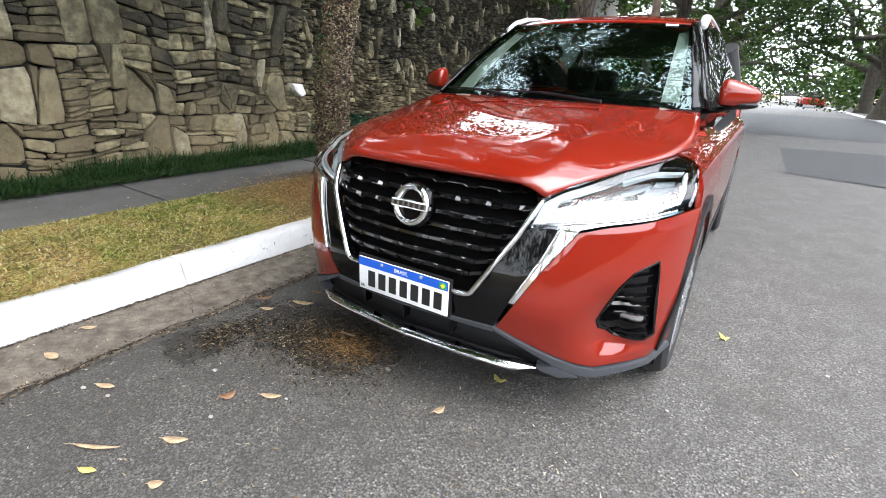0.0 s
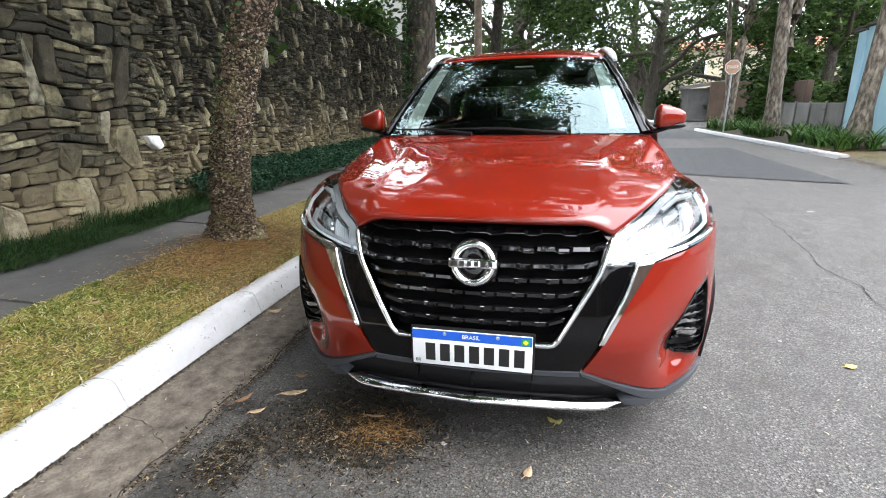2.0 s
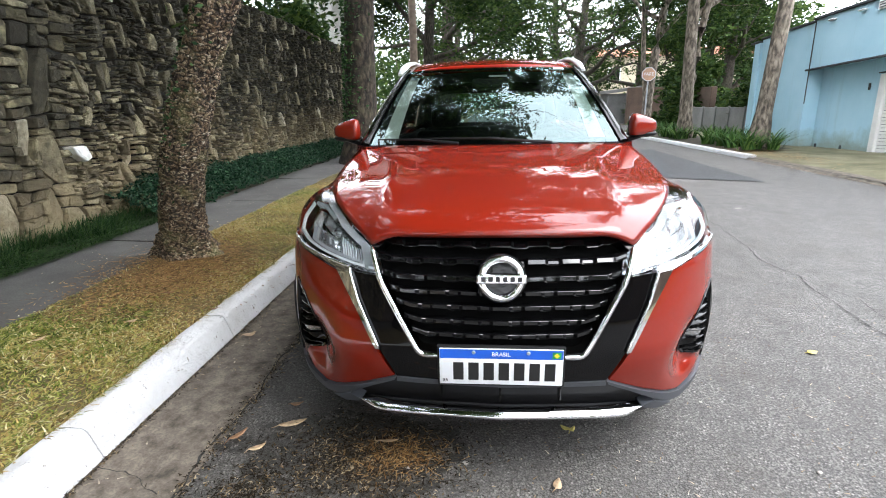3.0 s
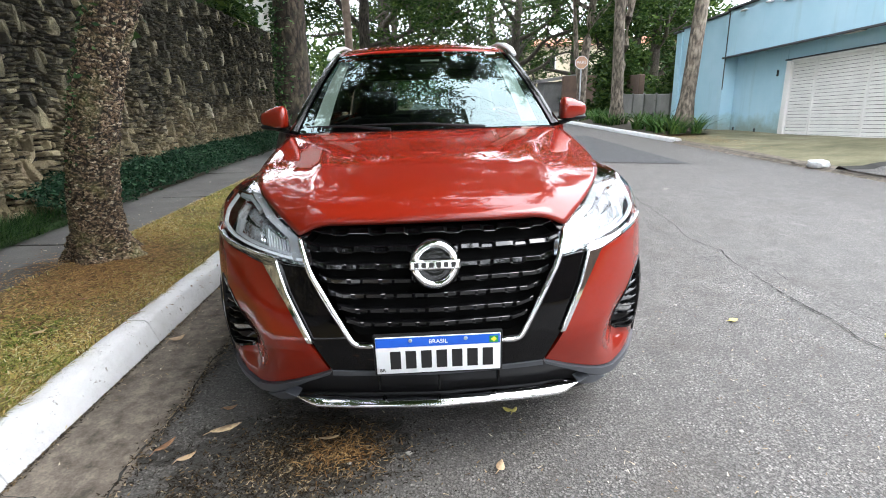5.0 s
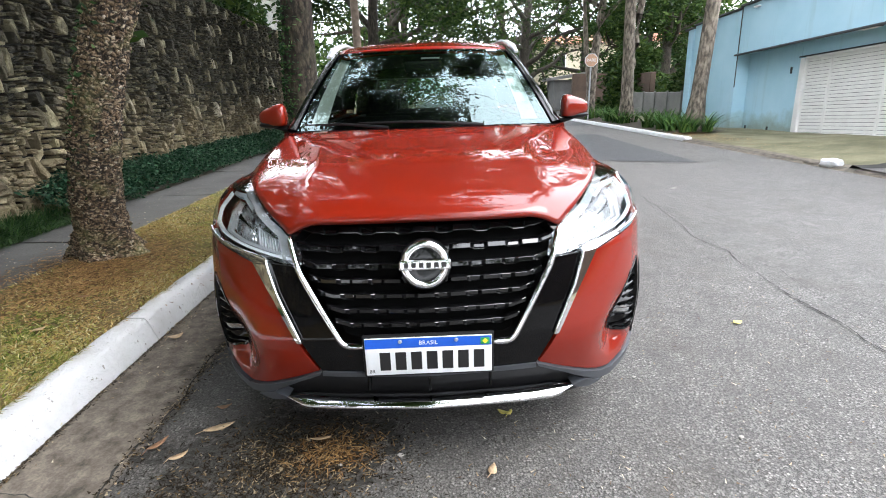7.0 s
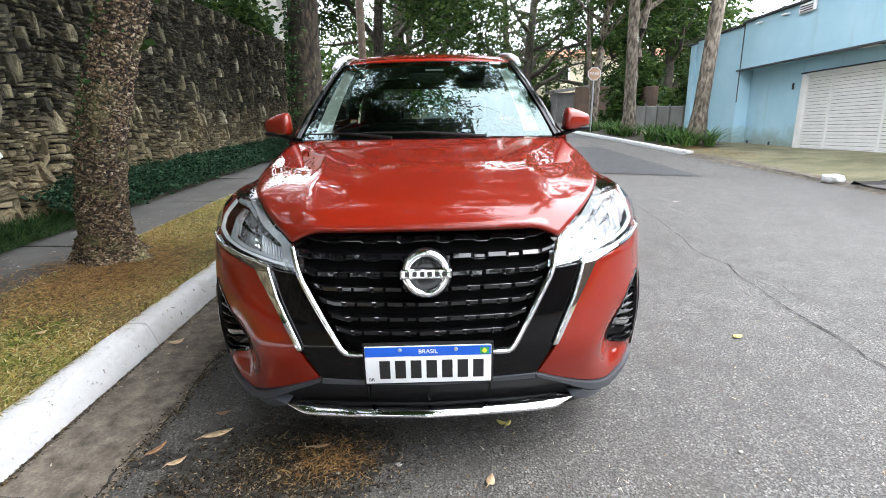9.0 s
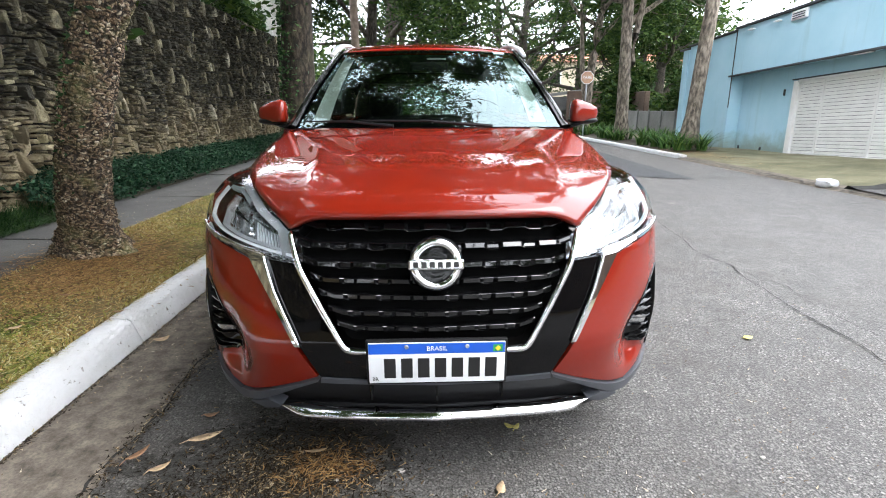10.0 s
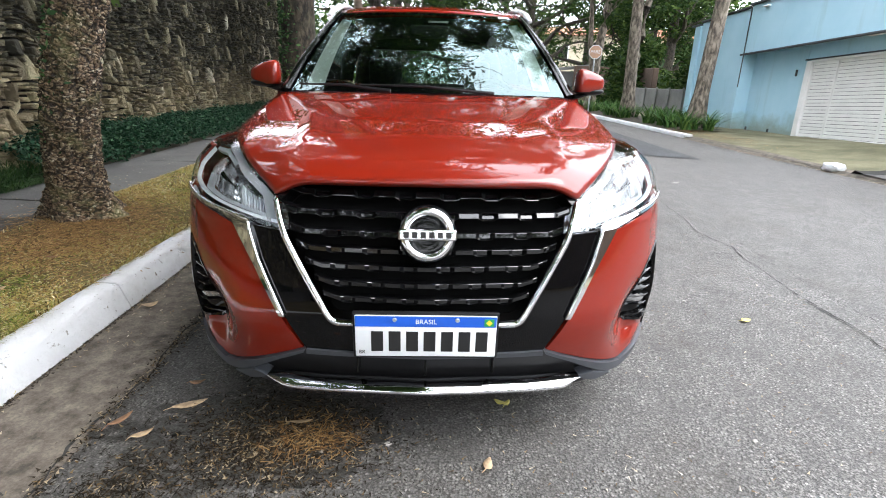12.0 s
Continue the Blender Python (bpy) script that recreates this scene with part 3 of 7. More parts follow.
def chisel(a, z):
    """The depth of the facet cut into the bumper below each vent."""
    if not (0.615 < a < 0.85 and 0.29 < z < 0.405):
        return 0.0
    inside, near, rim = False, 1.0, 1.0
    for i, (x0, z0) in enumerate(FACET):
        x1, z1 = FACET[(i + 1) % len(FACET)]
        if (z0 > z) != (z1 > z) and a < x0 + (z - z0) * (x1 - x0) / (z1 - z0):
            inside = not inside
        f = max(0.0, min(1.0, ((a - x0) * (x1 - x0) + (z - z0) * (z1 - z0)) / ((x1 - x0) ** 2 + (z1 - z0) ** 2)))
        d = math.hypot(a - x0 - f * (x1 - x0), z - z0 - f * (z1 - z0))
        if i < 4:
            near = min(near, d)
        else:
            rim = min(rim, d)
    return 0.016 * min(1.0, near / 0.04) * min(1.0, rim / 0.03) if inside else 0.0


def front_y(x, z):
    """The skin of the nose, as depth over width and height."""
    a = abs(x)
    scoop = 0.095 * math.exp(-((a - 0.685) / 0.065) ** 2 - ((z - 0.42) / 0.10) ** 2)
    return plan_at(x) + lean_at(z) + scoop + chisel(a, z)


def side_x(y, z):
    return min(width_at(z), float(np.interp(y - lean_at(z), PLAN_Y, PLAN_X)))


def front_point(x, z, off=0.0):
    n = front_normal(x, z)
    return Vector((x, front_y(x, z), z)) + n * off


def front_normal(x, z):
    e = 0.003
    if abs(x) < 1e-4:
        gx = 0.0
    else:
        gx = (front_y(x + e, z) - front_y(x - e, z)) / (2 * e)
    gz = (front_y(x, z + e) - front_y(x, z - e)) / (2 * e)
    return Vector((gx, -1.0, gz)).normalized()


def side_point(y, z, off=0.0):
    n = side_normal(y, z)
    return Vector((side_x(y, z), y, z)) + n * off


def side_normal(y, z):
    e = 0.004
    gy = (side_x(y + e, z) - side_x(y - e, z)) / (2 * e)
    gz = (side_x(y, z + e) - side_x(y, z - e)) / (2 * e)
    return Vector((1.0, -gy, -gz)).normalized()


def skin_panel(name, poly, material, parent, point, normal, off=0.0, thick=0.02, cuts_a=(), cuts_b=(), holes=(), mirror=False, label=""):
    """A panel of the skin: an outline in the skin's own two coordinates, cut fine, laid on the skin and given thickness."""
    bm = bmesh.new()
    bm.faces.new([bm.verts.new((a, b, 0)) for a, b in poly])
    bmesh.ops.triangulate(bm, faces=bm.faces[:])
    for axis, cuts in ((0, cuts_a), (1, cuts_b)):
        for c in cuts:
            co, no = [0, 0, 0], [0, 0, 0]
            co[axis], no[axis] = c, 1
            bmesh.ops.bisect_plane(bm, geom=bm.verts[:] + bm.edges[:] + bm.faces[:], plane_co=co, plane_no=no, dist=1e-5)
    bmesh.ops.remove_doubles(bm, verts=bm.verts[:], dist=1e-5)
    rim = [e for e in bm.edges if len(e.link_faces) == 1]
    bm.verts.index_update()
    flat = [(v.co.x, v.co.y) for v in bm.verts]
    faces = [[v.index for v in f.verts] for f in bm.faces]
    rims = [(e.verts[0].index, e.verts[1].index) for e in rim]
    bm.free()
    verts = [point(a, b, off) for a, b in flat]
    norms = [normal(a, b) for a, b in flat]
    # faces must look outwards
    fixed, loops = [], []
    for f in faces:
        n = (verts[f[1]] - verts[f[0]]).cross(verts[f[2]] - verts[f[0]])
        f = f if n.dot(norms[f[0]]) > 0 else f[::-1]
        fixed.append(f)
        loops += [norms[i] for i in f]
    allv = list(verts)
    for i, j in rims:
        k = len(allv)
        bi, bj = verts[i] - norms[i] * thick, verts[j] - norms[j] * thick
        allv += [verts[i], verts[j], bj, bi]
        fixed.append([k, k + 1, k + 2, k + 3])
        n = (verts[j] - verts[i]).cross(bj - verts[i])
        n = n.normalized() if n.length > 1e-9 else norms[i]
        loops += [n] * 4
    made = []
    for sign in ((1, -1) if mirror else (1,)):
        me = bpy.data.meshes.new(name)
        vs = [(v.x * sign, v.y, v.z) for v in allv]
        if sign == 1:
            fs, ls = fixed, loops
        else:
            fs, ls, at = [], [], 0
            for f in fixed:
                fs.append(f[::-1])
                ls += [Vector((-n.x, n.y, n.z)) for n in loops[at:at + len(f)][::-1]]
                at += len(f)
        me.from_pydata(vs, [], fs)
        me.update()
        for p in me.polygons:
            p.use_smooth = True
        me.normals_split_custom_set([tuple(n) for n in ls])
        made.append(link_mesh(name, me, material, parent, label))
    return made


NOSE_X = sorted({s * x for s in (1, -1) for x in steps(0.0, 0.60, 0.05) + steps(0.60, 0.74, 0.010) + steps(0.74, 0.90, 0.008)})
NOSE_Z = steps(0.16, 0.28, 0.03) + steps(0.28, 0.42, 0.01) + steps(0.42, 0.66, 0.03) + steps(0.66, 0.98, 0.014)


def nose(name, poly, material, parent, off=0.0, thick=0.02, mirror=True, label=""):
    return skin_panel(name, poly, material, parent, front_point, front_normal, off, thick, NOSE_X, NOSE_Z, mirror=mirror, label=label)


def both(poly):
    """A half outline from the centre line, closed by its mirror image."""
    return poly + [(-x, z) for x, z in poly[::-1] if abs(x) > 1e-6]


def ramp11(n):
    return [-1 + 2 * i / n for i in range(n + 1)]


car = tagged(empty("car"), "shiny orange-red compact crossover parked beside the kerb", "car")

# bonnet
EDGE = [(0.00, 0.440, 0.160, 0.822), (0.08, 0.490, 0.215, 0.850), (0.18, 0.555, 0.305, 0.882), (0.30, 0.630, 0.440, 0.914), (0.42, 0.692, 0.575, 0.932), (0.55, 0.732, 0.735, 0.950), (0.68, 0.750, 0.89, 0.972), (0.85, 0.742, 1.08, 1.018), (1.0, 0.715, 1.25, 1.064)]
MID = [(0.0, 0.118, 0.868), (0.04, 0.150, 0.897), (0.10, 0.215, 0.922), (0.20, 0.330, 0.950), (0.32, 0.46, 0.972), (0.46, 0.61, 0.996), (0.62, 0.79, 1.022), (0.80, 0.985, 1.050), (1.0, 1.20, 1.078)]


def along(tab, v):
    """A smooth curve through the rows of a table."""
    i = 0
    while i < len(tab) - 2 and v > tab[i + 1][0]:
        i += 1
    a, b, out = tab[i], tab[i + 1], []
    h = b[0] - a[0]
    f = (v - a[0]) / h
    for k in range(1, len(a)):
        d = (b[k] - a[k]) / h
        p = (tab[i - 1][k] - a[k]) / (tab[i - 1][0] - a[0]) if i else d
        n = (tab[i + 2][k] - b[k]) / (tab[i + 2][0] - b[0]) if i + 2 < len(tab) else d
        m0, m1 = (p + d) / 2, (n + d) / 2
        out.append((2 * f ** 3 - 3 * f * f + 1) * a[k] + (f ** 3 - 2 * f * f + f) * h * m0 + (3 * f * f - 2 * f ** 3) * b[k] + (f ** 3 - f * f) * h * m1)
    return out


def smooth_along(tab, v, d=0.06):
    lo, hi = max(0.0, v - d), min(1.0, v + d)
    if v <= 0.0 or v >= 1.0:
        return along(tab, v)
    return [(a + 2 * b + c) / 4 for a, b, c in zip(along(tab, lo), along(tab, v), along(tab, hi))]


def bonnet_point(u, v):
    ex, ey, ez = smooth_along(EDGE, v)
    my, mz = smooth_along(MID, v)
    a = abs(u)
    x = u * ex
    k = a ** 2.6
    front = max(0.0, 1 - v / 0.25)
    ky = a ** 2.2 * (1 - 0.5 * front) + 0.5 * front * a ** 4.5
    kz = a ** 3.2 * (1 - front) + front * (max(0.0, (a - 0.72) / 0.28) ** 2.0 * 0.9 + 0.1 * a ** 2)
    y = my + (ey - my) * ky
    z = mz + (ez - mz) * kz
    crease = 0.006 * math.exp(-((abs(x) - 0.40 - 0.10 * v) / 0.045) ** 2) * min(1.0, v * 5) * min(1.0, (1 - v) * 4)
    return Vector((x, y, z + crease))


def grid_mesh(name, point, us, vs, material, parent, label="", flip=False, thick=0.0):
    verts = [point(u, v) for v in vs for u in us]
    n = len(us)
    faces = []
    for j in range(len(vs) - 1):
        for i in range(n - 1):
            a = j * n + i
            f = (a, a + 1, a + n + 1, a + n)
            faces.append(f[::-1] if flip else f)
    me = mesh_from(name, verts, faces)
    for p in me.polygons:
        p.use_smooth = True
    ob = link_mesh(name, me, material, parent, label)
    if thick:
        md = ob.modifiers.new("thickness", "SOLIDIFY")
        md.thickness, md.offset = thick, -1.0
    return ob


grid_mesh("hood", bonnet_point, [i / 28 for i in range(-28, 29)], [(i / 46) ** 1.25 for i in range(47)], M["paint"], car, "orange-red metallic hood with soft creases", thick=0.018)

# grille: dark hollow, stepped bars and a chrome V frame
GRILLE = [(0, 0.862), (0.34, 0.858), (0.39, 0.846), (0.425, 0.812), (0.385, 0.70), (0.276, 0.512), (0.252, 0.492), (0, 0.488)]
nose("grille_backing", both(GRILLE), M["hollow"], car, -0.055, 0.004, False)
nose("grille_hood_rim", [(0, 0.880), (0.345, 0.874), (0.40, 0.860), (0.452, 0.822), (0.424, 0.806), (0.386, 0.842), (0.34, 0.853), (0, 0.857)][:8], M["gloss"], car, -0.004, 0.04, True)


def grille_half(z):
    pts = [(0.488, 0.255), (0.512, 0.272), (0.70, 0.380), (0.80, 0.418), (0.815, 0.42), (0.846, 0.388), (0.858, 0.33)]
    return float(np.interp(z, [p[0] for p in pts], [p[1] for p in pts]))


LINK = [(-0.034, 0.0085), (-0.0075, 0.0085), (-0.0060, 0.0072), (-0.0150, 0.0045), (-0.0150, -0.0070), (-0.0070, -0.0088), (-0.0080, -0.0102), (-0.034, -0.0102)]
BAND = [(-0.034, 0.0066), (-0.0022, 0.0066), (-0.0008, 0.0056), (0.0, 0.0052), (0.0, -0.0052), (-0.0002, -0.0058), (-0.0018, -0.0070), (-0.034, -0.0070)]


def grille_bar(z0, pitch):
    """A horizontal bar: bands whose face looks up, with short sunken links between them; the links fan out from the centre line."""
    half = grille_half(z0) + 0.004
    knots = []
    for k in range(5):
        c, w = pitch * (k + 0.53), pitch * 0.20
        for q, f in ((c - w - 0.006, 0.0), (c - w + 0.006, 1.0), (c + w - 0.006, 1.0), (c + w + 0.006, 0.0)):
            knots += [(q, f), (-q, f)]
    knots.sort()
    kx, kf = [k[0] for k in knots], [k[1] for k in knots]
    xs = sorted({-half, half, *[q for q in kx if -half < q < half], *[s * (half - 0.05) for s in (1, -1)]})
    lean = front_normal(0.0, z0)
    tilt = math.tan(math.atan2(lean.z, -lean.y) + radians(-8 if z0 < 0.7 else 7))
    verts, faces, n = [], [], len(BAND)
    for q in xs:
        f = float(np.interp(q, kx, kf))
        rise = 0.016 * max(0.0, (abs(q) - half + 0.05) / 0.05)
        p = front_point(q, z0, -0.014)
        for (d0, h0), (d1, h1) in zip(BAND, LINK):
            d, h = d0 + (d1 - d0) * f, h0 + (h1 - h0) * f
            d -= h * tilt if d0 > -0.03 else 0.0
            verts.append((q, p.y - d, z0 + h - 0.004 * f + rise))
    for i in range(len(xs) - 1):
        for j in range(n):
            a, b = i * n + j, i * n + (j + 1) % n
            faces.append((a, a + n, b + n, b))
    return link_mesh("grille_bar", mesh_from("grille_bar", verts, faces), M["grille"], car)


for z0, pitch in ((0.830, 0.120), (0.780, 0.1125), (0.729, 0.1065), (0.683, 0.102), (0.637, 0.098), (0.590, 0.0935), (0.546, 0.089)):
    grille_bar(z0, pitch)


def bead(name, path, r, off, flat, label=""):
    """A rounded chrome moulding along a line on the nose, on both sides."""
    fine = []
    for (x0, z0), (x1, z1) in zip(path, path[1:]):
        k = max(2, int(math.hypot(x1 - x0, z1 - z0) / 0.02))
        fine += [(x0 + (x1 - x0) * i / k, z0 + (z1 - z0) * i / k) for i in range(k)]
    fine.append(path[-1])
    for s in (1, -1):
        pts = []
        for x, z in fine:
            p = front_point(x, z, off)
            pts.append((s * p.x, p.y, p.z))
        part(name, tube(pts, [r * (0.6 if i in (0, len(pts) - 1) else 1.0) for i in range(len(pts))], 12, flat=flat), M["chrome"], car, label, smooth=80)


bead("grille_frame", [(0.434, 0.812), (0.427, 0.790), (0.394, 0.706), (0.283, 0.512), (0.274, 0.498), (0.264, 0.489), (0.250, 0.4845), (0.195, 0.4845)], 0.0098, 0.004, 1.0, "chrome V-shaped grille frame")
bead("chrome_edge", [(0.510, 0.742), (0.478, 0.646), (0.405, 0.492)], 0.006, 0.010, 1.0, "bright inner edge of the boomerang trim")
bead("chrome_edge", [(0.505, 0.7475), (0.545, 0.7555), (0.630, 0.767), (0.735, 0.782), (0.785, 0.793)], 0.005, 0.010, 1.0)

VENT = [(0.780, 0.640), (0.787, 0.600), (0.799, 0.48), (0.806, 0.37), (0.782, 0.352), (0.690, 0.368), (0.650, 0.402), (0.644, 0.436), (0.695, 0.560), (0.725, 0.608)]
# the bumper's opening for the vent, entered by a slit from its outer edge
HOLE = [VENT[2], VENT[1], VENT[0]] + VENT[:2:-1] + [VENT[2]]

# glossy fascia between the V and the lamps, and the lower body
nose("bumper_insert", [(0.0, 0.384), (0.352, 0.384), (0.403, 0.489), (0.477, 0.642), (0.513, 0.738), (0.412, 0.730), (0.404, 0.706), (0.285, 0.500), (0.270, 0.482), (0.250, 0.474), (0.0, 0.474)], M["gloss"], car, 0.002, 0.03, True)
nose("chrome_trim", [(0.505, 0.745), (0.545, 0.753), (0.630, 0.764), (0.735, 0.779), (0.800, 0.793), (0.803, 0.787), (0.735, 0.772), (0.630, 0.757), (0.562, 0.740), (0.487, 0.617), (0.420, 0.490), (0.404, 0.490), (0.477, 0.644)], M["chrome"], car, 0.009, 0.03, True, "chrome boomerang trim")
nose("front_bumper", [(0.562, 0.731), (0.632, 0.750), (0.737, 0.765), (0.822, 0.785), (0.848, 0.791), (0.848, 0.65), (0.845, 0.50), *HOLE, (0.846, 0.50), (0.846, 0.36), (0.842, 0.315), (0.80, 0.272), (0.735, 0.270), (0.66, 0.259), (0.610, 0.275), (0.362, 0.384), (0.422, 0.489), (0.488, 0.612)], M["paint"], car, 0.0, 0.014, True, "orange-red sculpted bumper")
nose("lip_centre", [(0.0, 0.384), (0.350, 0.385), (0.352, 0.366), (0.0, 0.371)], M["greylip"], car, 0.008, 0.04, True)
nose("lower_lip", [(0.352, 0.386), (0.61, 0.268), (0.66, 0.252), (0.80, 0.266), (0.842, 0.310), (0.846, 0.290), (0.802, 0.242), (0.655, 0.222), (0.595, 0.238), (0.44, 0.332), (0.36, 0.371)], M["greylip"], car, 0.010, 0.04, True, "blue-grey lower lip")
nose("lower_intake", [(0, 0.378), (0.36, 0.368), (0.44, 0.332), (0.54, 0.268), (0.60, 0.228), (0.50, 0.215), (0, 0.225)], M["black"], car, -0.035, 0.05, True)


for x in (-0.2, 0.0, 0.2):
    p = front_point(x, 0.34, 0.012)
    part("intake_rib", box_bm((x - 0.003, p.y, 0.312), (x + 0.003, p.y + 0.04, 0.362), 0.001), M["gloss"], car)


def skid_point(u, v):
    """A chrome blade under the nose whose face looks up and forward."""
    x = u * 0.505
    w = 1.0 if abs(u) < 0.86 else max(0.05, (1 - abs(u)) / 0.14)
    z = 0.262 - 0.014 * u * u
    y = front_y(x, z) - 0.012
    prof = [(0.020, 0.013), (0.002, 0.014), (-0.022, -0.004), (-0.029, -0.012), (-0.024, -0.018), (0.02, -0.020)]
    d, h = prof[int(round(v * 5))]
    return Vector((x, y + d * w, z + h * w))


grid_mesh("skid_trim", skid_point, ramp11(48), [k / 5 for k in range(6)], M["chrome"], car, "chrome skid trim", flip=True)
nose("skid_end", [(0.495, 0.252), (0.54, 0.264), (0.618, 0.226), (0.56, 0.220), (0.51, 0.238)], M["greylip"], car, 0.014, 0.04, True)
nose("under_tray", [(0, 0.246), (0.45, 0.236), (0.60, 0.20), (0.60, 0.17), (0, 0.19)], M["black"], car, -0.02, 0.25, True)

# lamps
LAMP = [(0.432, 0.815), (0.478, 0.846), (0.55, 0.879), (0.625, 0.912), (0.700, 0.931), (0.748, 0.938), (0.785, 0.925), (0.812, 0.895), (0.826, 0.85), (0.822, 0.800), (0.735, 0.781), (0.630, 0.766), (0.545, 0.755), (0.508, 0.747), (0.414, 0.736)]
lens_parts = nose("headlight", LAMP, M["lens"], car, 0.002, 0.012, True, "clear angular headlight with a bright reflector")
for lens in lens_parts:
    lens.visible_shadow = False


def lamp_piece(name, poly, material, depth, side, lens, label=""):
    for ob in nose(name, poly, material, lens, depth, 0.012, side < 0, label)[:]:
        right = max(v.co.x for v in ob.data.vertices) > 0.2
        if right != (side > 0):
            bpy.data.objects.remove(ob)


for lens in lens_parts:
    s = 1 if max(v.co.x for v in lens.data.vertices) > 0.2 else -1
    lamp_piece("lamp_housing", LAMP, M["facets"], -0.062, s, lens)
    lamp_piece("lamp_bezel", [(0.44, 0.812), (0.478, 0.840), (0.55, 0.873), (0.625, 0.905), (0.70, 0.924), (0.70, 0.912), (0.625, 0.888), (0.55, 0.852), (0.485, 0.818), (0.462, 0.752), (0.424, 0.745)], M["lampgrey"], -0.012, s, lens)
    lamp_piece("inner_reflector", [(0.470, 0.806), (0.600, 0.858), (0.588, 0.792), (0.462, 0.768)], M["lampgrey"], -0.045, s, lens, "ribbed inner reflector")
    lamp_piece("low_beam", [(0.640, 0.880), (0.706, 0.898), (0.700, 0.818), (0.630, 0.804)], M["reflector"], -0.055, s, lens)
    lamp_piece("high_beam", [(0.714, 0.900), (0.772, 0.898), (0.780, 0.836), (0.708, 0.820)], M["reflector"], -0.048, s, lens)
    lamp_piece("lamp_shade", [(0.650, 0.862), (0.698, 0.876), (0.696, 0.862), (0.652, 0.848)], M["gloss"], -0.040, s, lens)
    lamp_piece("light_strip", [(0.430, 0.750), (0.508, 0.760), (0.630, 0.779), (0.735, 0.795), (0.803, 0.811), (0.806, 0.85), (0.786, 0.90), (0.780, 0.898), (0.798, 0.848), (0.796, 0.818), (0.735, 0.803), (0.630, 0.787), (0.508, 0.768), (0.432, 0.758)], M["lampwhite"], -0.012, s, lens, "white light strip")
    for k in range(10):
        q = 0.478 + 0.0115 * k
        lamp_piece("rib", [(q, 0.806 + 0.0044 * k), (q + 0.003, 0.807 + 0.0044 * k), (q - 0.007, 0.772 + 0.0022 * k), (q - 0.010, 0.771 + 0.0022 * k)], M["lampwhite"], -0.038, s, lens)
    lamp_piece("beam_rim", [(0.618, 0.886), (0.700, 0.910), (0.775, 0.908), (0.776, 0.900), (0.702, 0.902), (0.628, 0.880)], M["silver"], -0.020, s, lens)
    lamp_piece("lamp_divider", [(0.694, 0.848), (0.711, 0.851), (0.716, 0.806), (0.630, 0.789), (0.508, 0.771), (0.452, 0.760), (0.450, 0.768), (0.508, 0.780), (0.630, 0.799), (0.693, 0.812)], M["silver"], -0.016, s, lens)
    lamp_piece("side_reflector", [(0.441, 0.792), (0.463, 0.799), (0.455, 0.773), (0.434, 0.768)], M["amber"], -0.024, s, lens, "dull amber reflector")
    lamp_piece("lamp_shade", [(0.70, 0.928), (0.748, 0.935), (0.785, 0.918), (0.79, 0.905), (0.745, 0.912), (0.70, 0.912)], M["gloss"], -0.006, s, lens)

# fog-lamp vents
def vent_frame(s, parent):
    """A gloss black collar that lines the opening, with a thin face on the skin."""
    cx, cz = sum(q[0] for q in VENT) / len(VENT), sum(q[1] for q in VENT) / len(VENT)
    fine = []
    for (x0, z0), (x1, z1) in zip(VENT, VENT[1:] + VENT[:1]):
        k = max(2, int(math.hypot(x1 - x0, z1 - z0) / 0.02))
        fine += [(x0 + (x1 - x0) * i / k, z0 + (z1 - z0) * i / k) for i in range(k)]
    verts, faces, n = [], [], len(fine)
    for x, z in fine:
        d = math.hypot(x - cx, z - cz)
        for inset, off in ((-0.003, 0.0005), (-0.001, 0.004), (0.006, 0.003), (0.008, -0.017)):
            f = 1 - inset / d
            q = front_point(cx + (x - cx) * f, cz + (z - cz) * f, off)
            verts.append((s * q.x, q.y, q.z))
    for i in range(n):
        for j in range(3):
            a, b = i * 4 + j, ((i + 1) % n) * 4 + j
            faces.append((a, b, b + 1, a + 1) if s > 0 else (a, a + 1, b + 1, b))
    link_mesh("vent_frame", mesh_from("vent_frame", verts, faces), M["gloss"], parent)


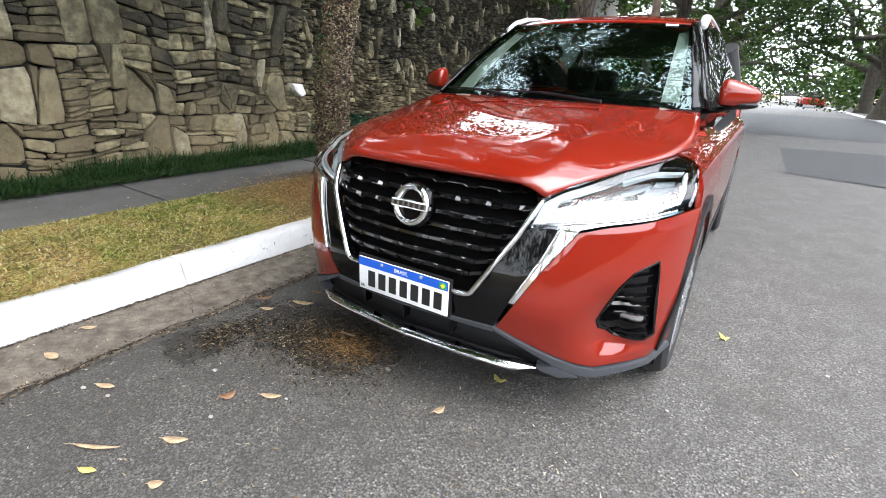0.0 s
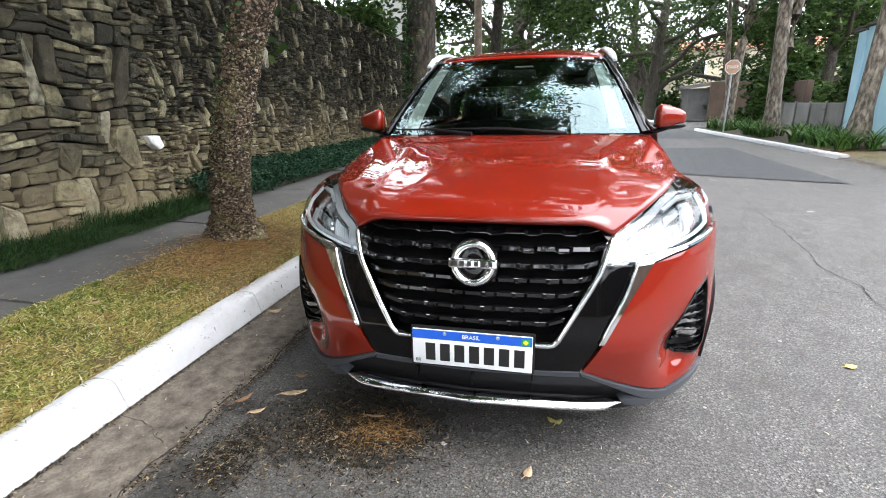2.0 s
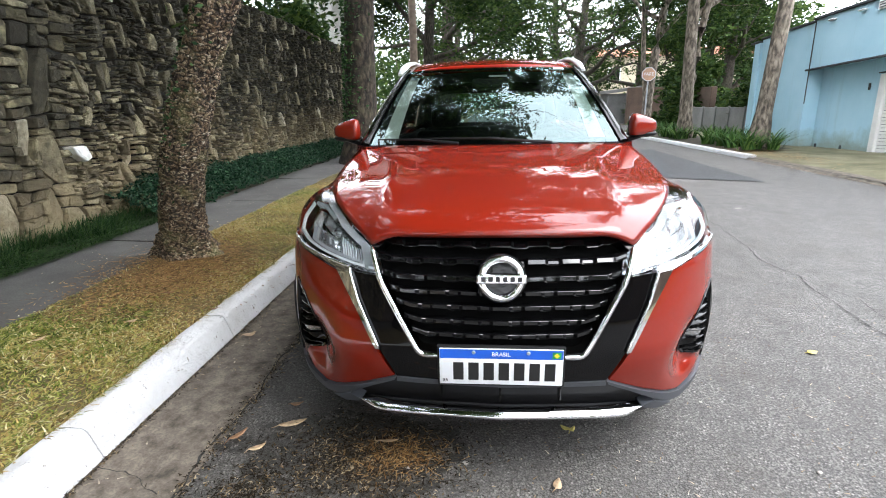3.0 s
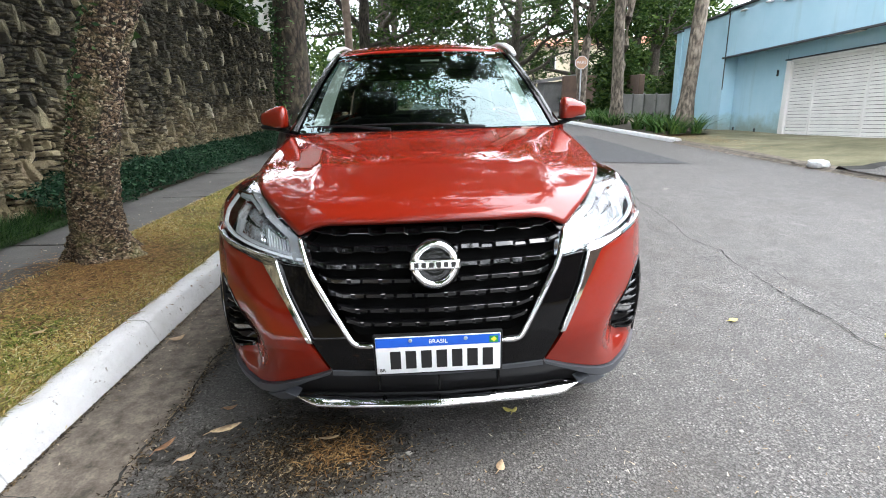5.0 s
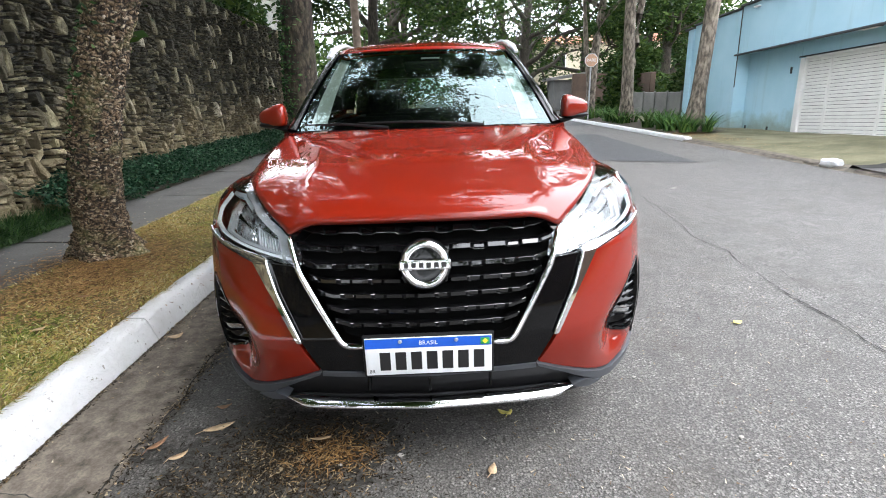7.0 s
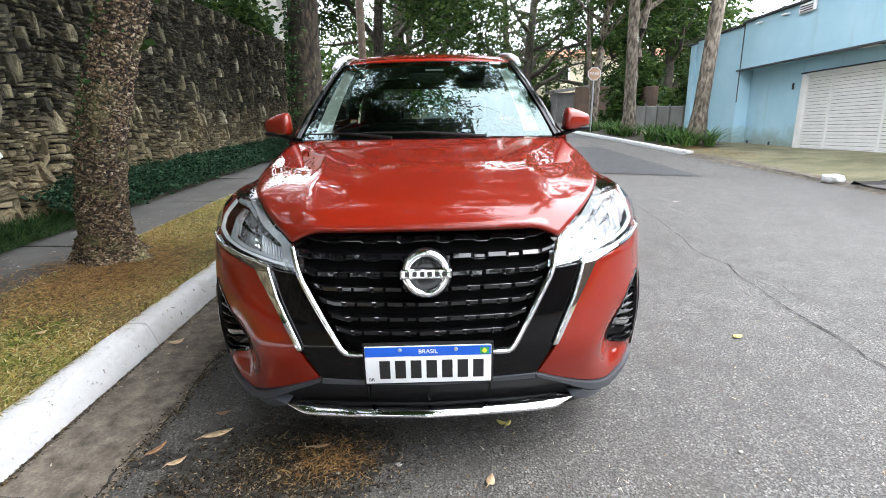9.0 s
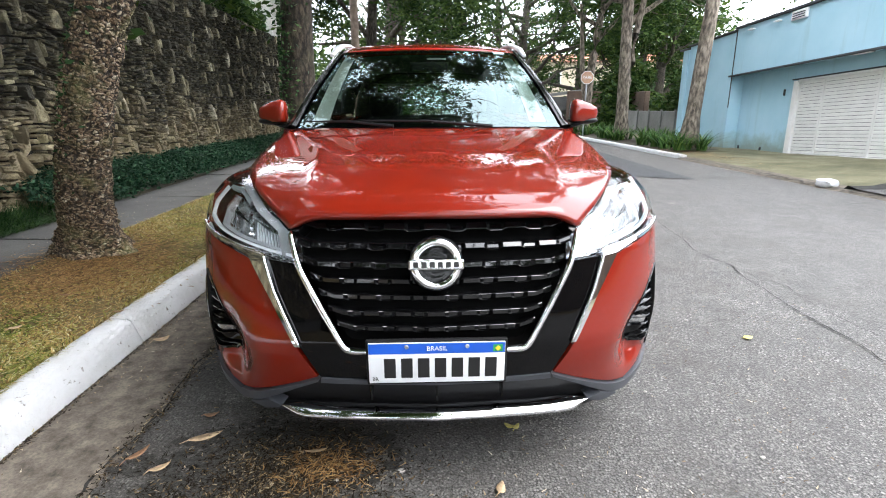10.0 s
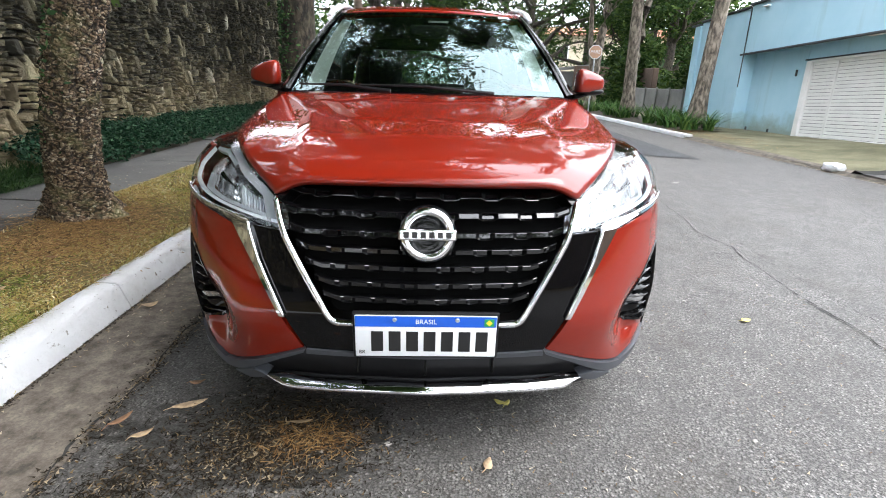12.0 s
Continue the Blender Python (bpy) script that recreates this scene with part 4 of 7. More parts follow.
vents = nose("fog_vent", VENT, M["gloss"], car, -0.017, 0.004, True, "gloss black vent with a fog lamp")
for vent in vents:
    s = 1 if max(v.co.x for v in vent.data.vertices) > 0.2 else -1
    vent_frame(s, vent)
    for k in range(7):
        z = 0.378 + 0.036 * k
        a = float(np.interp(z, [0.366, 0.42, 0.44, 0.56, 0.605, 0.64], [0.692, 0.655, 0.655, 0.700, 0.730, 0.780])) + 0.008
        b = float(np.interp(z, [0.36, 0.48, 0.60, 0.64], [0.796, 0.790, 0.780, 0.774])) - 0.006
        if b - a < 0.01:
            continue
        vs, fs = [], []
        xs = steps(a, b, 0.02)
        for q in xs:
            for d, h in ((-0.016, 0.0075), (-0.0020, 0.0025), (-0.0030, -0.0020), (-0.016, -0.006)):
                p = front_point(q, z + h, d)
                vs.append((s * p.x, p.y, p.z))
        for i in range(len(xs) - 1):
            for j in range(4):
                p0, p1 = i * 4 + j, i * 4 + (j + 1) % 4
                fs.append((p0, p0 + 4, p1 + 4, p1) if s > 0 else (p0, p1, p1 + 4, p0 + 4))
        link_mesh("slat", mesh_from("slat", vs, fs), M["gloss"], vent)
    for nm, poly, mat, depth in (("fog_lamp", [(0.706, 0.412), (0.772, 0.414), (0.780, 0.430), (0.776, 0.447), (0.716, 0.446), (0.702, 0.430)], M["reflector"], -0.012), ("lamp_frame", [(0.690, 0.404), (0.786, 0.406), (0.792, 0.430), (0.786, 0.456), (0.710, 0.455), (0.688, 0.430)], M["gloss"], -0.016)):
        lamp_piece(nm, poly, mat, depth, s, vent)

# front wings, doors and rear quarters
ARCH_Y, ARCH_Z, ARCH_R = 0.85, 0.335, 0.395


def arch_pts(cy, a0, a1, r=ARCH_R, n=18):
    return [(cy - r * math.cos(radians(a0 + (a1 - a0) * i / n)), ARCH_Z + r * math.sin(radians(a0 + (a1 - a0) * i / n))) for i in range(n + 1)]


SIDE_Y = steps(0.45, 1.0, 0.03) + steps(1.0, 4.2, 0.15)
SIDE_Z = steps(0.2, 0.78, 0.06) + steps(0.78, 1.06, 0.02)


def flank(name, poly, material, off=0.0, thick=0.02, label=""):
    return skin_panel(name, poly, material, car, side_point, side_normal, off, thick, SIDE_Y, SIDE_Z, mirror=True, label=label)


flank("fender", [(0.535, 0.665), (0.512, 0.585)] + arch_pts(ARCH_Y, 32, 180) + [(1.30, 0.30), (1.34, 0.60), (1.34, 1.03), (1.26, 1.06), (1.08, 1.008), (0.885, 0.962), (0.76, 0.941), (0.66, 0.906), (0.60, 0.86), (0.575, 0.80)], M["paint"], label="orange-red front fender")
flank("wheel_arch_trim", arch_pts(ARCH_Y, -15, 195, ARCH_R + 0.045) + arch_pts(ARCH_Y, 195, -15, ARCH_R - 0.02), M["black"], 0.008, 0.05)
flank("front_door", [(1.35, 0.30), (2.40, 0.30), (2.42, 1.06), (1.42, 1.03), (1.35, 1.0)], M["paint"])
flank("rear_door", [(2.41, 0.30), (2.95, 0.30), (3.10, 0.6), (3.25, 1.08), (2.43, 1.06)], M["paint"])
flank("rear_quarter", [(2.97, 0.30)] + arch_pts(3.47, 0, 180) + [(4.15, 0.32), (4.18, 1.0), (3.9, 1.1), (3.27, 1.08), (3.12, 0.6)], M["paint"])
flank("sill", [(1.24, 0.18), (3.08, 0.18), (3.08, 0.31), (1.24, 0.31)], M["black"], 0.010, 0.05)


# glass and roof
def screen_point(u, v, off=0.0):
    base = Vector((u * 0.690, 1.165 + 0.105 * u * u, 1.082 - 0.008 * u * u))
    top = Vector((u * 0.525, 1.850 + 0.055 * u * u, 1.508 - 0.012 * u * u))
    p = base.lerp(top, v)
    p.z += 0.018 * math.sin(math.pi * v)
    p.y -= 0.012 * math.sin(math.pi * v)
    return p + Vector((0, -0.55, 0.83)) * off


ws = grid_mesh("windshield", screen_point, ramp11(24), steps(0, 1, 0.06), M["glass"], car, "curved windshield reflecting sky and leaves")
ws.visible_shadow = False


def band(name, point, us, vs, material, off, label=""):
    return grid_mesh(name, lambda u, v: point(u, v, off), us, vs, material, car, label)


band("screen_band_top", screen_point, ramp11(20), [0.955, 0.98, 1.0], M["gloss"], -0.004)
band("screen_band_base", screen_point, ramp11(20), [0.0, 0.03, 0.055], M["gloss"], -0.004)
for s in (-1, 1):
    us = [s * q for q in (0.955, 0.98, 1.0)]
    grid_mesh("screen_band_side", lambda u, v: screen_point(u, v, -0.004), us, steps(0, 1, 0.1), M["gloss"], car, flip=s < 0)


def roof_point(u, v):
    ys = [1.845, 1.95, 2.08, 2.25, 2.6, 3.0, 3.4, 3.75]
    zs = [1.506, 1.542, 1.566, 1.584, 1.596, 1.592, 1.568, 1.525]
    y = 1.845 + (3.75 - 1.845) * v
    w = float(np.interp(v, [0, 0.3, 1], [0.540, 0.555, 0.53]))
    return Vector((u * w, y + 0.055 * u * u * (1 - v), float(np.interp(y, ys, zs)) - 0.028 * abs(u) ** 3.0))


grid_mesh("roof", roof_point, ramp11(20), steps(0, 1, 0.03), M["paint"], car, "orange-red roof", thick=0.03)


def wall_between(name, rows, material, label="", flip=False):
    """A skin through rows of points."""
    n = len(rows[0])
    verts = [p for r in rows for p in r]
    faces = [(j * n + i, j * n + i + 1, (j + 1) * n + i + 1, (j + 1) * n + i) for j in range(len(rows) - 1) for i in range(n - 1)]
    if flip:
        faces = [f[::-1] for f in faces]
    me = mesh_from(name, verts, faces)
    for p in me.polygons:
        p.use_smooth = True
    return link_mesh(name, me, material, car, label)


for s in (-1, 1):
    pil, rail_pts = [], []
    for v in steps(0, 1, 0.1):
        g = screen_point(s, v, 0.004)
        w = 0.055 - 0.02 * v
        pil.append((Vector((g.x - s * 0.012, g.y - 0.004, g.z + 0.006)), Vector((g.x + s * w * 0.45, g.y + 0.012, g.z + 0.012)), Vector((g.x + s * w, g.y + 0.06, g.z - 0.004)), Vector((g.x + s * w * 1.1, g.y + 0.14, g.z - 0.015))))
    wall_between("a_pillar", [list(r) for r in pil], M["gloss"], flip=s < 0)
    belt = [(1.34, 1.02), (1.8, 1.045), (2.4, 1.06), (3.25, 1.08), (3.7, 1.12)]
    top = [(1.46, 1.12), (1.92, 1.46), (2.4, 1.535), (3.1, 1.53), (3.62, 1.44)]
    rows = []
    for (by, bz), (ty, tz) in zip(belt, top):
        bx = 0.775 if by < 3.5 else 0.74
        tx = float(np.interp(tz, [1.1, 1.46, 1.54], [0.74, 0.60, 0.585]))
        rows.append([Vector((s * bx, by, bz - 0.02)), Vector((s * (bx * 0.55 + tx * 0.45 + 0.02), by * 0.55 + ty * 0.45, bz * 0.55 + tz * 0.45)), Vector((s * tx, ty, tz))])
    sg = wall_between("side_window", rows, M["sideglass"], "dark side window", flip=s > 0)
    sg.visible_shadow = False
    shoulder = [[Vector((s * 0.775, by, bz - 0.02)), Vector((s * side_x(by, 1.0), by, bz - 0.03)), Vector((s * side_x(by, 0.94), by, 0.94))] for by, bz in belt]
    wall_between("belt_shoulder", shoulder, M["black"], flip=s < 0)
    # roof rail
    rp = [(s * 0.586, 1.88, 1.476), (s * 0.572, 1.98, 1.522), (s * 0.558, 2.12, 1.556), (s * 0.545, 2.30, 1.578), (s * 0.538, 2.6, 1.586), (s * 0.534, 3.0, 1.583), (s * 0.53, 3.4, 1.56), (s * 0.52, 3.7, 1.52)]
    part("roof_rail", tube(rp, [0.014, 0.025, 0.024, 0.020, 0.018, 0.017, 0.016, 0.010], 14, flat=0.6), M["rail"], car, "pale silver roof rail", smooth=60)
    # cabin pillar trim behind the glass
    trim = [[screen_point(s * (0.90 + 0.07 * v), v, -0.03), screen_point(s * (0.775 + 0.10 * v), v, -0.05)] for v in steps(0.06, 0.98, 0.1)]
    wall_between("pillar_trim", trim, M["cabinlight"], flip=s > 0)
    # door mirror
    mirror = part("door_mirror", tube([(s * 0.70, 1.42, 1.066), (s * 0.78, 1.44, 1.076), (s * 0.85, 1.445, 1.095)], [0.03, 0.026, 0.02], 10, flat=0.5), M["black"], car)
    bm = bmesh.new()
    bmesh.ops.create_uvsphere(bm, u_segments=28, v_segments=18, radius=1)
    for v in bm.verts:
        x, y, z = v.co
        q = lambda a, p: math.copysign(abs(a) ** p, a)
        x, y, z = q(x, 0.52), q(y, 0.72), q(z, 0.58)
        inner = 1 - 0.10 * (x * s > 0) * x * s
        v.co = (s * 0.846 + x * 0.086, 1.455 + y * 0.065 + 0.040 * x * s, 1.140 + z * (0.064 - 0.026 * x * s if z > 0 else 0.045 - 0.016 * x * s))
    bmesh.ops.bisect_plane(bm, geom=bm.verts[:] + bm.edges[:] + bm.faces[:], plane_co=(0, 0, 1.100), plane_no=(0, 0, 1), clear_inner=True)
    part("mirror_cap", bm, M["paint"], mirror, "glossy red mirror cap", smooth=60)
    bm = bmesh.new()
    bmesh.ops.create_uvsphere(bm, u_segments=24, v_segments=12, radius=1, matrix=Matrix.Translation((s * 0.846, 1.462, 1.104)) @ Matrix.Diagonal((0.084, 0.060, 0.022, 1)))
    part("mirror_base", bm, M["black"], mirror, smooth=60)

# a pale strip at the top of the windscreen
sticker = [[screen_point(u, 0.945, 0.004), screen_point(u, 0.975, 0.004)] for u in steps(0.74, 0.86, 0.04)]
wall_between("windscreen_sticker", sticker, M["lampwhite"], "pale strip sticker")

# cowl, wipers
grid_mesh("cowl", lambda u, v: bonnet_point(u, 1.0).lerp(screen_point(u, 0.0), v) + Vector((0, 0, -0.028 * math.sin(math.pi * v) - 0.006)), ramp11(20), steps(0, 1, 0.25), M["black"], car)
for a, b in (((0.30, 1.13, 1.085), (-0.33, 1.19, 1.110)), ((-0.18, 1.13, 1.085), (-0.62, 1.235, 1.106))):
    a, b = Vector(a), Vector(b)
    wiper = part("wiper", tube([a, a.lerp(b, 0.5) + Vector((0, -0.01, 0.012)), b], [0.010, 0.007, 0.004], 6), M["black"], car)

# cabin: floor, dash, seats, steering wheel, inner mirror, rear wall with its window
part("cabin_floor", box_bm((-0.72, 1.0, 0.28), (0.72, 4.0, 0.34)), M["cabin"], car)
part("dashboard", box_bm((-0.70, 1.22, 0.70), (0.70, 1.66, 1.045), 0.05, 3), M["cabin"], car, smooth=40)
part("firewall", box_bm((-0.70, 1.12, 0.30), (0.70, 1.22, 1.03)), M["cabin"], car)
for s in (-1, 1):
    part("door_lining", box_bm((s * 0.68 - 0.02, 1.3, 0.3), (s * 0.68 + 0.02, 4.02, 1.06)), M["cabin"], car)
for x, y, w in ((-0.36, 2.30, 0.25), (0.36, 2.30, 0.25), (0.0, 3.12, 0.62)):
    seat = part("seat", box_bm((x - w, y, 0.36), (x + w, y + 0.5, 0.62), 0.06, 3), M["seat"], car, smooth=45)
    bm = box_bm((x - w, y + 0.46, 0.55), (x + w, y + 0.60, 1.08), 0.055, 3)
    part("seat_back", bm, M["seat"], seat, smooth=45)
    for hx in ((x,) if w < 0.5 else (-0.38, 0.38)):
        part("headrest", box_bm((hx - 0.12, y + 0.50, 1.10), (hx + 0.12, y + 0.60, 1.29), 0.045, 3), M["seat"], seat, smooth=45)
turn = Matrix.Translation((0.36, 1.72, 0.98)) @ Matrix.Rotation(radians(62), 4, "X")
ringp = [turn @ Vector((0.18 * math.cos(2 * math.pi * k / 32), 0.18 * math.sin(2 * math.pi * k / 32), 0)) for k in range(33)]
wheel_rim = part("steering_wheel", tube(ringp, 0.015, 8), M["cabin"], car, smooth=60)
for k in (0, 2, 4):
    q = turn @ Vector((0.17 * math.cos(k * math.pi / 2 if k < 4 else -math.pi / 2), 0.17 * math.sin(k * math.pi / 2 if k < 4 else -math.pi / 2), 0))
    part("spoke", tube([turn @ Vector((0, 0, 0)), q], 0.02, 6), M["cabin"], wheel_rim)
part("inner_mirror", box_bm((-0.115, 1.79, 1.375), (0.115, 1.81, 1.435), 0.012, 2), M["cabin"], car, smooth=45)
part("sticker_strip", box_bm((-0.012, 1.752, 1.442), (0.10, 1.756, 1.452)), M["white"], car)
# rear end
part("tailgate_lining", box_bm((-0.70, 4.02, 0.42), (0.70, 4.055, 1.105)), M["cabin"], car)
part("tailgate", box_bm((-0.78, 4.06, 0.42), (0.78, 4.20, 1.10), 0.05, 2), M["paint"], car, smooth=40)
part("rear_bumper", box_bm((-0.84, 4.08, 0.24), (0.84, 4.30, 0.52), 0.06, 3), M["black"], car, smooth=40)
for s in (-1, 1):
    part("rear_pillar", tube([(s * 0.68, 4.06, 1.06), (s * 0.56, 3.80, 1.50)], 0.10, 8), M["cabin"], car, smooth=60)
part("rear_header", box_bm((-0.56, 3.66, 1.40), (0.56, 3.84, 1.52), 0.02), M["cabin"], car)
rw = wall_between("rear_window", [[Vector((-0.62, 4.10, 1.08)), Vector((0.62, 4.10, 1.08))], [Vector((-0.50, 3.80, 1.45)), Vector((0.50, 3.80, 1.45))]], M["glass"])
rw.visible_shadow = False
part("parcel_shelf", box_bm((-0.70, 3.66, 0.92), (0.70, 4.08, 0.98)), M["cabin"], car)
grid_mesh("headliner", lambda u, v: roof_point(u * 0.99, v) - Vector((0, 0, 0.036)), ramp11(10), steps(0.02, 1, 0.07), M["cabin"], car)
part("underbody", box_bm((-0.70, 0.45, 0.20), (0.70, 4.10, 0.29)), M["black"], car)
part("engine_bay", box_bm((-0.60, 0.40, 0.28), (0.60, 1.15, 0.80)), M["black"], car)

# wheels
def wheel(cy, s):
    bm = bmesh.new()
    prof = [(0.235, -0.085), (0.300, -0.103), (0.325, -0.085), (0.333, -0.05), (0.335, 0.0), (0.333, 0.05), (0.325, 0.085), (0.300, 0.103), (0.235, 0.085)]
    rings, n = [], 40
    for k in range(n):
        a = 2 * math.pi * k / n
        rings.append([bm.verts.new((s * (0.775 + w), cy + r * math.cos(a), 0.335 + r * math.sin(a))) for r, w in prof])
    for k in range(n):
        for j in range(len(prof) - 1):
            bm.faces.new((rings[k][j], rings[k][j + 1], rings[(k + 1) % n][j + 1], rings[(k + 1) % n][j]))
    bmesh.ops.recalc_face_normals(bm, faces=bm.faces[:])
    hub = tagged(empty("wheel"), "black tyre on a machined alloy rim")
    hub.parent = car
    hub.location.x = -0.024 * s
    part("tyre", bm, M["rubber"], hub, smooth=35)
    bm = bmesh.new()
    for k in range(5):
        for d in (-0.12, 0.12):
            a = 2 * math.pi * k / 5
            p0 = Vector((s * 0.85, cy + 0.05 * math.cos(a), 0.335 + 0.05 * math.sin(a)))
            p1 = Vector((s * 0.86, cy + 0.235 * math.cos(a + d), 0.335 + 0.235 * math.sin(a + d)))
            tube([p0, p1], [0.022, 0.016], 6, bm)
    bmesh.ops.create_cone(bm, cap_ends=True, segments=24, radius1=0.065, radius2=0.055, depth=0.04, matrix=Matrix.Translation((s * 0.85, cy, 0.335)) @ Matrix.Rotation(radians(90), 4, "Y"))
    lip = [(s * 0.86, cy + 0.238 * math.cos(2 * math.pi * k / 40), 0.335 + 0.238 * math.sin(2 * math.pi * k / 40)) for k in range(41)]
    tube(lip, 0.010, 6, bm)
    part("rim", bm, M["alloy"], hub, smooth=40)
    bm = bmesh.new()
    bmesh.ops.create_cone(bm, cap_ends=True, segments=32, radius1=0.235, radius2=0.235, depth=0.1, matrix=Matrix.Translation((s * 0.74, cy, 0.335)) @ Matrix.Rotation(radians(90), 4, "Y"))
    part("brake_drum", bm, M["black"], hub)


for cy in (ARCH_Y, 3.47):
    for s in (-1, 1):
        wheel(cy, s)


# badge: a chrome ring crossed by a bar
def ring_bm(r0, r1, depth, n=48, bm=None):
    bm = bm or bmesh.new()
    prof = [(r0, 0), (r0 + 0.004, -depth * 0.8), ((r0 + r1) / 2, -depth), (r1 - 0.004, -depth * 0.8), (r1, 0)]
    rows = []
    for k in range(n):
        a = 2 * math.pi * k / n
        rows.append([bm.verts.new((r * math.cos(a), d, r * math.sin(a))) for r, d in prof])
    for k in range(n):
        for j in range(len(prof) - 1):
            bm.faces.new((rows[k][j], rows[k][j + 1], rows[(k + 1) % n][j + 1], rows[(k + 1) % n][j]))
    return bm


badge = part("badge_base", ring_bm(0.0, 0.082, 0.012), M["gloss"], car, smooth=50)
badge.matrix_local = pose(0, 0.062, 0.737, -12)
part("badge_ring", tube([(0.063 * math.cos(2 * math.pi * k / 56), -0.016, 0.063 * math.sin(2 * math.pi * k / 56)) for k in range(57)], 0.0125, 14, cap=False), M["chrome"], badge, "chrome ring", smooth=50)
part("badge_bar", box_bm((-0.080, -0.032, -0.0155), (0.080, -0.006, 0.0155), 0.006, 4), M["chrome"], badge, "chrome bar")
for k in range(6):
    x = -0.0575 + k * 0.023
    part("badge_mark", box_bm((x - 0.0075, -0.0335, -0.0085), (x + 0.0075, -0.031, 0.0085), 0.001), M["ink"], badge)
bm = bmesh.new()
box_bm((-0.075, 0.0, -0.045), (-0.069, 0.02, 0.01), 0.002, 1, bm)
part("badge_clip", bm, M["gloss"], badge)

# number plate with plain bars in place of its characters
plate_top, plate_bot = 0.518, 0.388
number_plate = part("number_plate", box_bm((-0.2, -0.004, plate_bot), (0.2, 0.004, plate_top), 0.003, 2), M["plate"], car, "white plate with a blue top band", smooth=40)
part("plate_rim", box_bm((-0.207, 0.000, plate_bot - 0.007), (0.207, 0.016, plate_top + 0.007), 0.004, 2), M["black"], number_plate)
part("plate_band", box_bm((-0.1985, -0.0052, plate_top - 0.034), (0.1985, -0.002, plate_top - 0.0015)), M["plateblue"], number_plate)
for k in range(7):
    x = -0.138 + k * 0.0495
    part("plate_mark", box_bm((x - 0.017, -0.0055, plate_bot + 0.017), (x + 0.017, -0.002, plate_bot + 0.081), 0.001), M["ink"], number_plate)
part("plate_flag", box_bm((0.164, -0.0062, plate_top - 0.030), (0.192, -0.003, plate_top - 0.008)), M["flaggreen"], number_plate)
bm = bmesh.new()
bmesh.ops.create_cone(bm, cap_ends=True, segments=4, radius1=0.009, radius2=0.009, depth=0.002, matrix=Matrix.Translation((0.178, -0.0068, plate_top - 0.019)) @ Matrix.Rotation(radians(90), 4, "X"))
part("plate_flag_diamond", bm, M["flagyellow"], number_plate)
for x in (-0.088, 0.088):
    bm = bmesh.new()
    bmesh.ops.create_cone(bm, cap_ends=True, segments=12, radius1=0.007, radius2=0.005, depth=0.005, matrix=Matrix.Translation((x, -0.007, plate_top - 0.012)) @ Matrix.Rotation(radians(90), 4, "X"))
    part("plate_screw", bm, M["steel"], number_plate)


def lettering(name, text, size, m, material, parent, thick=0.0004):
    cu = bpy.data.curves.new(name, "FONT")
    cu.body, cu.size, cu.align_x, cu.align_y, cu.extrude = text, size, "CENTER", "CENTER", thick
    tmp = new(name, cu)
    bpy.context.view_layer.update()
    me = bpy.data.meshes.new_from_object(tmp)
    bpy.data.objects.remove(tmp)
    ob = link_mesh(name, me, material, parent)
    ob.matrix_local = m
    return ob


lettering("plate_country", "BRASIL", 0.020, pose(0.0, -0.0062, plate_top - 0.018, 90), M["white"], number_plate)
lettering("plate_code", "BR", 0.016, pose(-0.181, -0.0055, plate_bot + 0.015, 90), M["ink"], number_plate)

# ---- trees ----
def leaf_mesh(name, centres, size, seed):
    """Small bent leaves, one at each centre, turned at random."""
    r = np.random.default_rng(seed)
    c = np.asarray(centres)
    n = len(c)
    a = r.normal(size=(n, 3))
    a[:, 2] *= 0.5
    a /= np.linalg.norm(a, axis=1)[:, None]
    b = r.normal(size=(n, 3))
    b -= (b * a).sum(1)[:, None] * a
    b /= np.linalg.norm(b, axis=1)[:, None]
    s = size * r.uniform(0.6, 1.4, n)[:, None]
    w = s * 0.42
    v = np.stack([c - a * s, c + b * w, c + a * s, c - b * w], 1).reshape(-1, 3)
    q = np.arange(n * 4).reshape(-1, 4)
    return mesh_from(name, v.tolist(), q.tolist())


def branch_path(start, direction, length, wobble, n, r):
    pts, p, d = [Vector(start)], Vector(start), Vector(direction).normalized()
    for _ in range(n):
        d = (d + Vector(r.normal(size=3)) * wobble).normalized()
        p = p + d * (length / n)
        pts.append(p.copy())
    return pts, d


